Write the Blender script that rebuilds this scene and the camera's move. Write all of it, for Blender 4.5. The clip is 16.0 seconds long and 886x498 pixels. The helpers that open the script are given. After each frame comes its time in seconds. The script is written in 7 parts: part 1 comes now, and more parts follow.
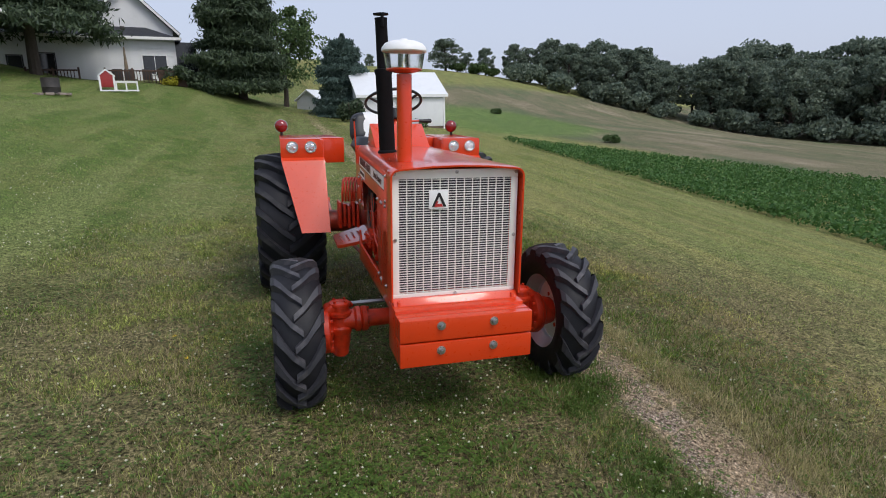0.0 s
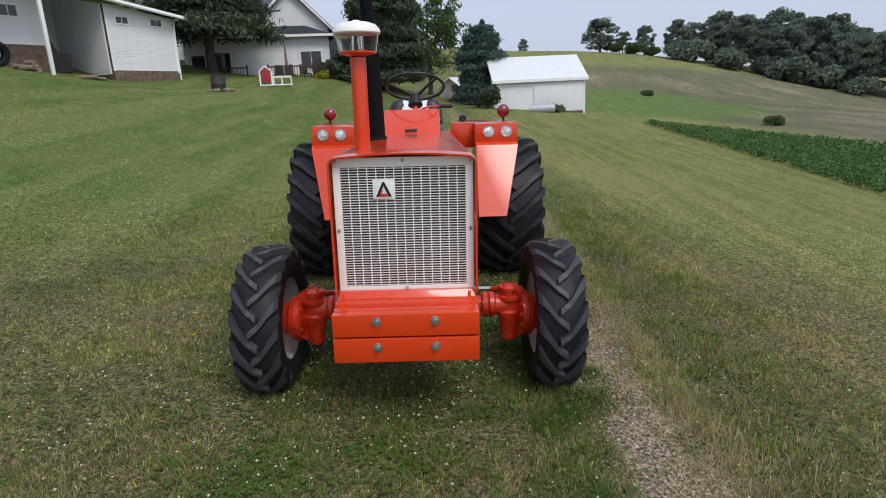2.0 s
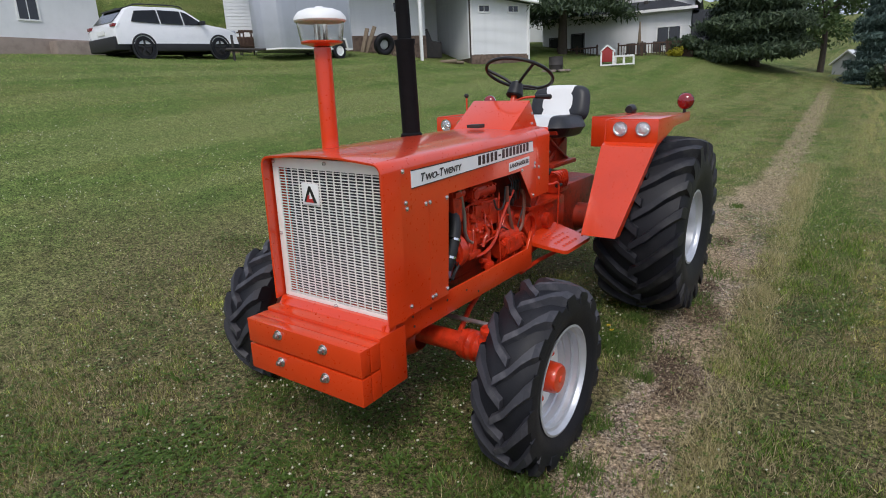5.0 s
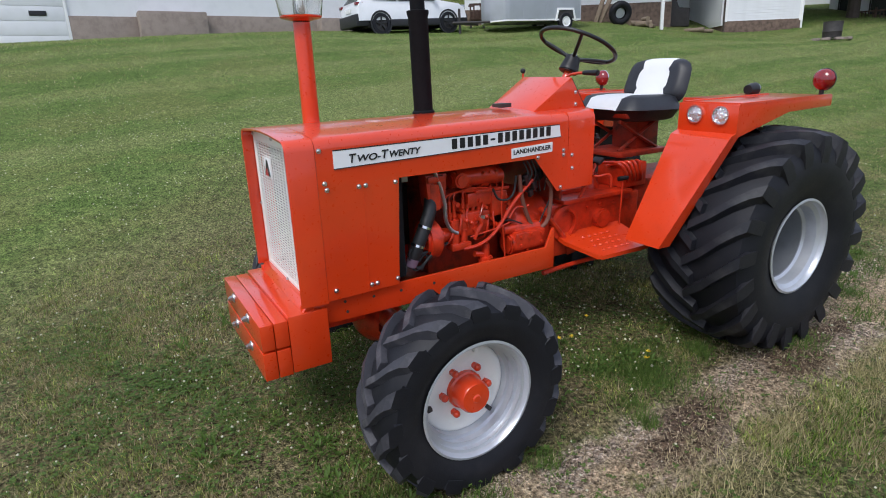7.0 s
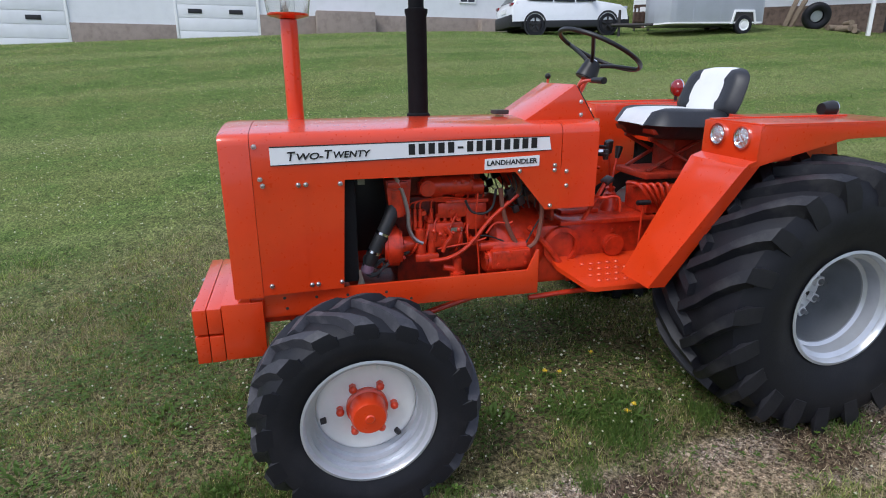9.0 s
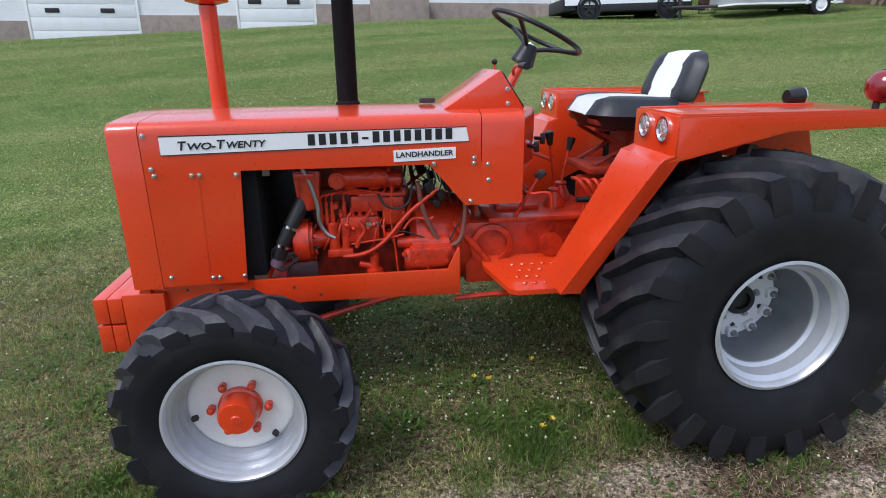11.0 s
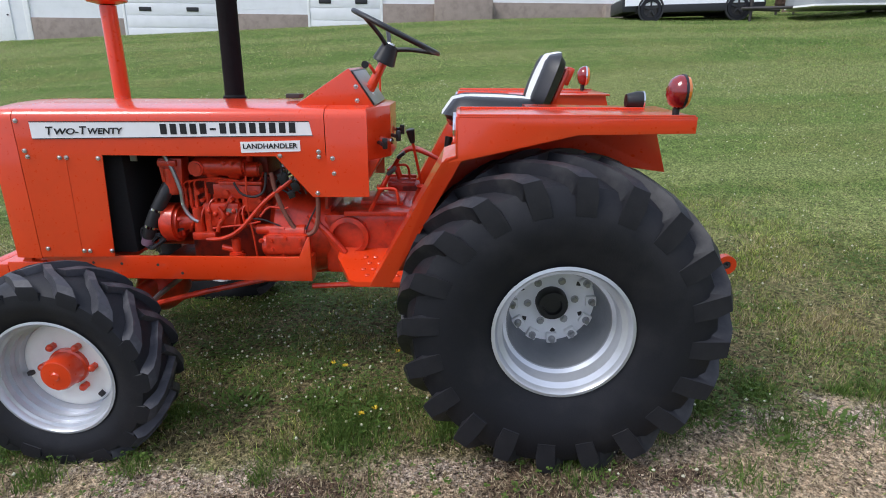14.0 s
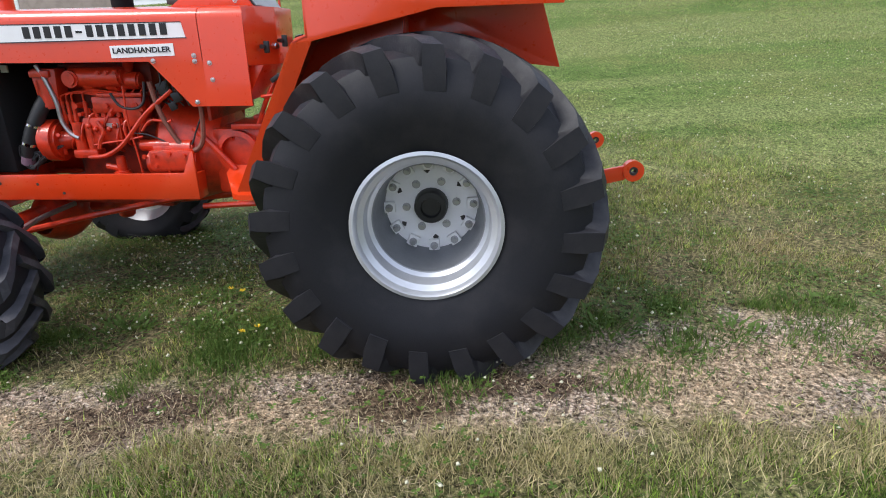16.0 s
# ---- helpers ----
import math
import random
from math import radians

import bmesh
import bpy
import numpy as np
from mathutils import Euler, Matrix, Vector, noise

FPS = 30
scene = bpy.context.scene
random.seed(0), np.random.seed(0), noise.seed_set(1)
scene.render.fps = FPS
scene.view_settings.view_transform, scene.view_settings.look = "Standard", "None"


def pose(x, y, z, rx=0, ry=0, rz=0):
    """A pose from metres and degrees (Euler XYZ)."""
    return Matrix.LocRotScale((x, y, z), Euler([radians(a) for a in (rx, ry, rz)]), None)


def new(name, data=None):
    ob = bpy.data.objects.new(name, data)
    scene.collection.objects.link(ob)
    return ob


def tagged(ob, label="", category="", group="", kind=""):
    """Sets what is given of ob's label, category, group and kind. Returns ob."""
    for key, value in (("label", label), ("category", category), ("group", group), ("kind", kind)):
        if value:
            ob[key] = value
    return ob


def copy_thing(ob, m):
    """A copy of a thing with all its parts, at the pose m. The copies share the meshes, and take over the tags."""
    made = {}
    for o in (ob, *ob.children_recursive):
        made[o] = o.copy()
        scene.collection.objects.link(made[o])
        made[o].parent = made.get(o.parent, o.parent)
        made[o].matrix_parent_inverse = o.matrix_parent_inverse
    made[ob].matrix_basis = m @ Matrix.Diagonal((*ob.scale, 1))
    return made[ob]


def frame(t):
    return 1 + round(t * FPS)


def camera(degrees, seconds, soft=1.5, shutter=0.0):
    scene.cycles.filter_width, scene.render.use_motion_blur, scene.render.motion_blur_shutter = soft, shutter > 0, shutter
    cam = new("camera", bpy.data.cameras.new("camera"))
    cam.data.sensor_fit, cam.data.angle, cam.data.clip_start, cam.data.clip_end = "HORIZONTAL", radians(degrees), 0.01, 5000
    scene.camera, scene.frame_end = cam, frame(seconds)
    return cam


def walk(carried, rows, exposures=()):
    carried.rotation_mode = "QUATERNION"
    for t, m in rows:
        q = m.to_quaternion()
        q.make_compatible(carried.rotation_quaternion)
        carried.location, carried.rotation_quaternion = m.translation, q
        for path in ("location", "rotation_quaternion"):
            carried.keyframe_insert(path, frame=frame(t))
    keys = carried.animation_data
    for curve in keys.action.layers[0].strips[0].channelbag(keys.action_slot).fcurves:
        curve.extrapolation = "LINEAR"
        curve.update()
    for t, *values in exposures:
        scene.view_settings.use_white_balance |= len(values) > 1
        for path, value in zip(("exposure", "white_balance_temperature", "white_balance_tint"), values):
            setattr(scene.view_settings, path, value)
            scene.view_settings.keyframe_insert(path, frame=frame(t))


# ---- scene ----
cam = camera(74.72, 16.0, soft=1.0)
PATH = [
    (0.0, -1.143, -3.481, 2.195, 76.29, 0.96, -16.71),
    (0.5, -0.814, -3.455, 2.195, 76.60, 0.46, -13.46),
    (1.0, -0.478, -3.497, 2.180, 76.79, 1.57, -9.17),
    (1.5, -0.074, -3.568, 2.159, 76.14, 1.83, -3.03),
    (2.0, 0.237, -3.450, 2.135, 75.46, 2.63, -1.60),
    (2.5, 0.591, -3.238, 2.147, 74.61, 3.22, 1.49),
    (3.0, 0.971, -3.060, 2.120, 74.54, 4.12, 8.59),
    (3.5, 1.443, -2.877, 2.111, 74.94, 2.19, 19.50),
    (4.0, 1.798, -2.621, 2.079, 76.07, 3.02, 25.90),
    (4.2, 1.954, -2.509, 2.111, 76.03, 2.68, 27.94),
    (6.3, 3.121, -1.252, 2.096, 74.17, 2.14, 47.78),
    (6.5, 3.237, -1.092, 2.071, 74.05, 1.40, 51.48),
    (7.0, 3.440, -0.657, 2.061, 73.67, 2.16, 58.55),
    (7.5, 3.523, -0.231, 2.053, 74.93, 1.60, 60.48),
    (8.0, 3.636, 0.096, 2.063, 74.44, 2.75, 66.57),
    (8.5, 3.746, 0.340, 2.068, 74.23, 1.70, 74.51),
    (9.0, 3.734, 0.542, 2.045, 74.10, 0.00, 75.45),
    (9.5, 3.692, 0.803, 2.070, 73.90, -0.04, 75.61),
    (9.7, 3.677, 0.881, 2.104, 73.24, 0.33, 75.38),
    (11.8, 3.775, 1.834, 2.000, 73.16, -0.11, 85.79),
    (12.0, 3.790, 1.907, 2.005, 72.95, 0.02, 86.03),
    (12.5, 3.861, 2.117, 2.033, 71.92, 0.87, 88.60),
    (13.0, 4.013, 2.401, 2.021, 72.64, -1.66, 91.55),
    (13.5, 4.011, 2.628, 2.015, 73.14, -0.84, 91.55),
    (14.0, 3.916, 2.880, 2.030, 72.99, -0.68, 90.96),
    (14.5, 3.903, 3.140, 1.980, 73.76, 0.85, 90.42),
    (15.0, 3.908, 3.374, 1.822, 73.87, 0.04, 91.18),
    (15.5, 3.887, 3.487, 1.668, 72.68, 0.30, 91.61),
    (16.0, 3.821, 3.557, 1.589, 71.07, 0.34, 91.51),
]
walk(cam, [(t, pose(*p)) for t, *p in PATH], exposures=((0.0, 0.05, 6340, 10), (3.5, 0.0, 6350, 10), (4.2, -0.02, 6350, 10), (7.0, 0.28, 6060, 10), (9.5, 0.32, 5880, 10), (12.0, 0.5, 5970, 10), (13.5, 0.52, 6020, 10), (15.0, 0.48, 6170, 10), (15.5, 0.52, 6220, 10), (16.0, 0.78, 6260, 10)))

# ---- light: an overcast afternoon ----
world = bpy.data.worlds.new("overcast")
scene.world = world
world.use_nodes = True
wn, wl = world.node_tree.nodes, world.node_tree.links
sky = wn.new("ShaderNodeTexSky")
sky.sky_type, sky.sun_disc = "NISHITA", False
sky.sun_elevation, sky.sun_rotation = radians(52), radians(150)
sky.air_density, sky.dust_density, sky.ozone_density = 1.0, 4.0, 1.0
veil = wn.new("ShaderNodeMix")
veil.data_type = "RGBA"
veil.inputs[0].default_value = 0.72
veil.inputs[7].default_value = (5.9, 6.4, 7.9, 1)
wl.new(sky.outputs[0], veil.inputs[6])
wl.new(veil.outputs[2], wn["Background"].inputs[0])
wn["Background"].inputs[1].default_value = 0.115
sun_data = bpy.data.lights.new("sun", "SUN")
sun_data.energy, sun_data.angle, sun_data.color = 1.6, radians(24), (1.0, 0.96, 0.9)
sun = new("sun", sun_data)
sun.matrix_world = pose(0, 0, 30, 38, 0, 30)


# ---- materials ----
def shader(name):
    m = bpy.data.materials.new(name)
    m.use_nodes = True
    return m, m.node_tree.nodes, m.node_tree.links, m.node_tree.nodes["Principled BSDF"]


def node(nodes, kind, **values):
    n = nodes.new(kind)
    for key, value in values.items():
        n.inputs[key].default_value = value
    return n


def ramp(nodes, links, source, stops):
    r = nodes.new("ShaderNodeValToRGB")
    while len(r.color_ramp.elements) < len(stops):
        r.color_ramp.elements.new(0.5)
    for e, (p, c) in zip(r.color_ramp.elements, stops):
        e.position, e.color = p, (*c, 1)
    links.new(source, r.inputs[0])
    return r.outputs[0]


def paint(name, base, rough=0.4, metal=0.0, var=0.12, scale=6.0, bump=0.1, fine=90.0, coat=0.0, dist=0.002, dirt=None, spec=0.5):
    """A solid surface with tone and gloss that wander at two scales and a fine relief."""
    m, n, l, b = shader(name)
    at = n.new("ShaderNodeTexCoord")
    big = node(n, "ShaderNodeTexNoise", Scale=scale, Detail=4.0, Roughness=0.6)
    small = node(n, "ShaderNodeTexNoise", Scale=fine, Detail=3.0)
    l.new(at.outputs["Object"], big.inputs["Vector"])
    l.new(at.outputs["Object"], small.inputs["Vector"])
    low = tuple(c * (1 - var) for c in base) if dirt is None else dirt
    high = tuple(min(1, c * (1 + var * 0.6)) for c in base)
    tone = ramp(n, l, big.outputs[0], [(0.3, low), (0.5, base), (0.75, high)])
    l.new(tone, b.inputs["Base Color"])
    rr = node(n, "ShaderNodeMapRange")
    rr.inputs[3].default_value, rr.inputs[4].default_value = max(0.02, rough - 0.1), min(1, rough + 0.12)
    l.new(small.outputs[0], rr.inputs[0])
    l.new(rr.outputs[0], b.inputs["Roughness"])
    b.inputs["Metallic"].default_value = metal
    b.inputs["Specular IOR Level"].default_value = spec
    b.inputs["Coat Weight"].default_value = coat
    b.inputs["Coat Roughness"].default_value = 0.08
    if bump:
        bp = node(n, "ShaderNodeBump", Strength=bump, Distance=dist)
        l.new(small.outputs[0], bp.inputs["Height"])
        l.new(bp.outputs[0], b.inputs["Normal"])
    return m


ORANGE = paint("orange_paint", (0.68, 0.047, 0.006), 0.3, var=0.08, bump=0.03, scale=3, fine=40, coat=0.8, spec=0.4)
CAST = paint("orange_cast_iron", (0.56, 0.032, 0.006), 0.4, var=0.4, bump=0.5, scale=14, fine=160, coat=0.4, dist=0.003, spec=0.4)
# dark copy of the cast iron: grime plus painted-in shade of recessed parts
SHADEDGRIME = paint("shaded_grimy_cast_iron", (0.3, 0.022, 0.006), 0.45, var=0.45, bump=0.6, scale=10, fine=120, dist=0.004, dirt=(0.07, 0.014, 0.008))
CREAM = paint("cream_paint", (0.87, 0.86, 0.81), 0.35, var=0.06, bump=0.05)
NICKEL = paint("nickel_bolt", (0.55, 0.55, 0.55), 0.28, 0.9, var=0.2, bump=0.05)
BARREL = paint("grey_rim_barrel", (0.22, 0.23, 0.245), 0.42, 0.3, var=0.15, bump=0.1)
SILVER = paint("silver_rim_paint", (0.56, 0.58, 0.62), 0.34, 0.5, var=0.1, bump=0.1)
WHITE = paint("white_paint", (0.86, 0.86, 0.85), 0.4, var=0.05, bump=0.05)
RUBBER = paint("tyre_rubber", (0.0078, 0.0081, 0.0115), 0.55, var=0.35, scale=4, bump=0.3, fine=120, dirt=(0.018, 0.0175, 0.021), spec=0.35)
DUSTYLUG = paint("dusty_lug_rubber", (0.04, 0.04, 0.048), 0.52, var=0.45, scale=9, bump=0.4, fine=120, dirt=(0.085, 0.082, 0.09), spec=0.35)
LUGTOP = paint("lug_rubber", (0.0135, 0.014, 0.0185), 0.52, var=0.4, scale=7, bump=0.4, fine=120, dirt=(0.042, 0.041, 0.043), spec=0.35)
BLACK = paint("black_enamel", (0.012, 0.012, 0.013), 0.4, var=0.2, bump=0.15)
HEATBLACK = paint("heat_black_paint", (0.006, 0.006, 0.007), 0.7, var=0.3, bump=0.3, scale=20, spec=0.15)
VINYL = paint("black_vinyl", (0.017, 0.018, 0.022), 0.42, var=0.2, bump=0.4, fine=220)
WHITEVINYL = paint("white_vinyl", (0.78, 0.78, 0.77), 0.42, var=0.05, bump=0.3, fine=220)
CHROME = paint("chrome", (0.75, 0.76, 0.78), 0.12, 1.0, var=0.08, bump=0.02)
STEEL = paint("zinc_steel", (0.42, 0.42, 0.42), 0.35, 0.9, var=0.2, bump=0.2)
LETTER = paint("black_lettering", (0.012, 0.012, 0.013), 0.4, var=0.05, bump=0)
SIGNRED = paint("red_lettering", (0.5, 0.03, 0.03), 0.4, var=0.05, bump=0)
HOSE = paint("rubber_hose", (0.02, 0.02, 0.021), 0.5, var=0.3, bump=0.3)
REDLENS = paint("red_lens", (0.22, 0.004, 0.006), 0.12, var=0.2, bump=0.1, fine=200, coat=0.8)
LENS = paint("ribbed_lamp_lens", (0.8, 0.81, 0.82), 0.16, 0.85, var=0.3, scale=40, bump=1.0, fine=48, dist=0.02, coat=0.5)
AMBERLENS = paint("amber_lens", (0.75, 0.2, 0.02), 0.12, var=0.2, bump=0.1, fine=200, coat=0.8)
SIDING = paint("white_siding", (0.76, 0.77, 0.78), 0.5, var=0.05, scale=2, bump=0.1)
FOOTING = paint("footing_stone", (0.15, 0.105, 0.08), 0.95, var=0.5, scale=5.0, bump=0.6)
STONE = paint("concrete_base", (0.3, 0.245, 0.21), 0.9, var=0.22, scale=3, bump=0.6, fine=25, dist=0.02)
SHINGLE = paint("grey_shingles", (0.085, 0.09, 0.105), 0.85, var=0.25, scale=9, bump=0.5, fine=30, dist=0.01)
TINROOF = paint("white_tin_roof", (0.74, 0.76, 0.78), 0.4, var=0.05, scale=2, bump=0.1)
DARKWOOD = paint("dark_stained_wood", (0.075, 0.042, 0.028), 0.75, var=0.3, scale=6, bump=0.4)
TIMBER = paint("weathered_timber", (0.22, 0.17, 0.12), 0.85, var=0.3, scale=8, bump=0.5)
TRAILERGREY = paint("grey_trailer_skin", (0.46, 0.48, 0.52), 0.4, 0.3, var=0.06, scale=2, bump=0.05)
CARWHITE = paint("white_car_paint", (0.78, 0.79, 0.8), 0.2, var=0.03, bump=0, coat=0.8)
CARBLACK = paint("black_plastic", (0.018, 0.018, 0.02), 0.5, var=0.2, bump=0.1)
REDWOOD = paint("barn_red_paint", (0.33, 0.03, 0.03), 0.6, var=0.15, bump=0.2)
BARK = paint("bark", (0.07, 0.055, 0.045), 0.95, var=0.3, scale=7, bump=0.9, fine=30, dist=0.02)
SOILDARK = paint("oil_dark_iron", (0.04, 0.035, 0.033), 0.6, var=0.3, bump=0.3)


def glass(name, tint, rough=0.04):
    m, n, l, b = shader(name)
    b.inputs["Base Color"].default_value = (*tint, 1)
    b.inputs["Roughness"].default_value = rough
    b.inputs["Transmission Weight"].default_value = 1.0
    b.inputs["IOR"].default_value = 1.3
    return m


BOWL = glass("bowl_plastic", (0.97, 0.97, 0.96), 0.06)
DARKGLASS = paint("dark_window_glass", (0.015, 0.018, 0.022), 0.06, var=0.3, bump=0, coat=0.5)


# ---- mesh helpers ----
def finish(name, bm, material, parent=None, label="", smooth=None, m=None):
    me = bpy.data.meshes.new(name)
    bmesh.ops.recalc_face_normals(bm, faces=bm.faces)
    if smooth is not None:
        limit = radians(smooth)
        for f in bm.faces:
            f.smooth = True
        for e in bm.edges:
            if len(e.link_faces) == 2 and e.calc_face_angle(0) > limit:
                e.smooth = False
    bm.to_mesh(me)
    bm.free()
    for one in material if isinstance(material, (list, tuple)) else [material]:
        me.materials.append(one)
    ob = new(name, me)
    if parent is not None:
        ob.parent = parent
    if m is not None:
        ob.matrix_basis = m
    if label:
        ob["label"] = label
    return ob


def part(name, bm, material, parent, label="", smooth=35, m=None):
    return finish(name, bm, material, parent, label, smooth, m)


def thing(name, label, category, m=None, group="", kind=""):
    ob = new(name)
    if m is not None:
        ob.matrix_basis = m
    return tagged(ob, label, category, group, kind)


def box(x0, x1, y0, y1, z0, z1, bevel=0.0, bm=None, seg=2, m=None):
    own = bmesh.new()
    v = bmesh.ops.create_cube(own, size=1)["verts"]
    for p in v:
        p.co = Vector((x0 + (p.co.x + 0.5) * (x1 - x0), y0 + (p.co.y + 0.5) * (y1 - y0), z0 + (p.co.z + 0.5) * (z1 - z0)))
    if bevel:
        bmesh.ops.bevel(own, geom=own.edges[:], offset=bevel, segments=seg, affect="EDGES", profile=0.6)
    return merge(own, bm, m)


def merge(own, bm=None, m=None):
    if m is not None:
        own.transform(m)
    if bm is None:
        return own
    me = bpy.data.meshes.new("joined")
    own.to_mesh(me)
    own.free()
    bm.from_mesh(me)
    bpy.data.meshes.remove(me)
    return bm


def prism(points, axis, a0, a1, bevel=0.0, bm=None, seg=2, m=None):
    """A flat outline pushed along one axis. points are the other two coordinates, in the order xyz leaves them."""
    own = bmesh.new()
    k = "xyz".index(axis)

    def place(p, a):
        c = [p[0], p[1]]
        c.insert(k, a)
        return Vector(c)

    low = [own.verts.new(place(p, a0)) for p in points]
    top = [own.verts.new(place(p, a1)) for p in points]
    own.faces.new(low)
    own.faces.new(top[::-1])
    for i in range(len(points)):
        j = (i + 1) % len(points)
        own.faces.new((low[i], low[j], top[j], top[i]))
    bmesh.ops.recalc_face_normals(own, faces=own.faces)
    if bevel:
        bmesh.ops.bevel(own, geom=own.edges[:], offset=bevel, segments=seg, affect="EDGES", profile=0.6)
    return merge(own, bm, m)


def rod(p0, p1, r0, r1=None, bm=None, seg=14, caps=True, bevel=0.0):
    own = bmesh.new()
    p0, p1 = Vector(p0), Vector(p1)
    r1 = r0 if r1 is None else r1
    bmesh.ops.create_cone(own, cap_ends=caps, segments=seg, radius1=r0, radius2=r1, depth=(p1 - p0).length)
    if bevel:
        bmesh.ops.bevel(own, geom=[e for e in own.edges if len(e.link_faces) == 2 and e.calc_face_angle(0) > 1], offset=bevel, segments=2, affect="EDGES")
    turn = (p1 - p0).to_track_quat("Z", "Y").to_matrix().to_4x4()
    own.transform(Matrix.Translation((p0 + p1) / 2) @ turn)
    return merge(own, bm)


def tube(points, r, bm=None, seg=8, closed=False, steps=6, r_end=None):
    """A round bar bent smoothly through the points."""
    own = bmesh.new()
    p = [Vector(q) for q in points]
    n = len(p)
    path = []
    spans = n if closed else n - 1
    for i in range(spans):
        a, b = p[i], p[(i + 1) % n]
        before = p[(i - 1) % n] if closed or i else a
        after = p[(i + 2) % n] if closed or i + 2 < n else b
        for s in range(steps):
            t = s / steps
            path.append(0.5 * ((2 * a) + (b - before) * t + (2 * before - 5 * a + 4 * b - after) * t * t + (3 * a - before - 3 * b + after) * t ** 3))
    if not closed:
        path.append(p[-1])
    rings = []
    side = None
    count = len(path)
    for i, q in enumerate(path):
        a = path[(i - 1) % count] if closed or i else q
        b = path[(i + 1) % count] if closed or i + 1 < count else q
        d = (b - a).normalized()
        if side is None:
            side = d.orthogonal().normalized()
        side = (side - d * side.dot(d)).normalized()
        other = d.cross(side)
        rr = r if r_end is None else r + (r_end - r) * i / max(1, count - 1)
        rings.append([own.verts.new(q + rr * (math.cos(2 * math.pi * k / seg) * side + math.sin(2 * math.pi * k / seg) * other)) for k in range(seg)])
    for i in range(count if closed else count - 1):
        a, b = rings[i], rings[(i + 1) % count]
        for k in range(seg):
            own.faces.new((a[k], a[(k + 1) % seg], b[(k + 1) % seg], b[k]))
    if not closed:
        own.faces.new(rings[0][::-1])
        own.faces.new(rings[-1])
    return merge(own, bm)


def lathe(profile, axis="z", seg=32, bm=None, m=None, closed=False):
    """Turns (along, radius) pairs about an axis through the origin."""
    own = bmesh.new()
    rings = []
    for a, r in profile:
        ring = []
        for k in range(seg):
            c, s = r * math.cos(2 * math.pi * k / seg), r * math.sin(2 * math.pi * k / seg)
            ring.append(own.verts.new({"x": (a, c, s), "y": (s, a, c), "z": (c, s, a)}[axis]))
        rings.append(ring)
    pairs = list(zip(rings, rings[1:])) + ([(rings[-1], rings[0])] if closed else [])
    for a, b in pairs:
        for k in range(seg):
            own.faces.new((a[k], a[(k + 1) % seg], b[(k + 1) % seg], b[k]))
    bmesh.ops.remove_doubles(own, verts=own.verts, dist=1e-5)
    return merge(own, bm, m)


def ball(c, r, bm=None, seg=14, squash=(1, 1, 1)):
    own = bmesh.new()
    bmesh.ops.create_uvsphere(own, u_segments=seg, v_segments=max(6, seg // 2), radius=r)
    own.transform(Matrix.Translation(c) @ Matrix.Diagonal((*squash, 1)))
    return merge(own, bm)


# ---- the lie of the land ----
def ease(u):
    u = min(1.0, max(0.0, u))
    return u * u * (3 - 2 * u)


PADS = ((-9.9, 26.4, 0.16, 5.0), (-14.0, 26.5, -1.01, 6.0), (-7.5, 39.0, 1.35, 7.0), (5.0, 34.0, -0.09, 5.0), (-16.5, 13.5, -0.4, 6.0), (1.0, 42.5, -0.05, 6.0), (-11.0, 38.0, -1.31, 5.0))


def land(x, y):
    yy = y if y < 120 else 120 + 20 * (1 - math.exp(-(y - 120) / 20.0))
    h = -0.03 * x + 0.05 * yy - 0.02
    h += 3.2 * ease((-x + 0.08 * min(y, 60) - 1) / 20)
    h -= 0.6 * ease((x - 3) / 10) + 3.0 * ease((x - 20) / 50)
    h += 5.0 * ease((0.9 * y - 0.45 * x - 23) / 45) * ease((x + 0.25 * (y - 50)) / 12)
    if x < -26:
        h += 0.03 * (x + 26)
    h += 14.0 * ease((-x - 22.5) / 13) * ease((y - 11.5) / 4)
    for px, py, a, s in PADS:
        h += a * math.exp(-((x - px) ** 2 + (y - py) ** 2) / (s * s))
    return h


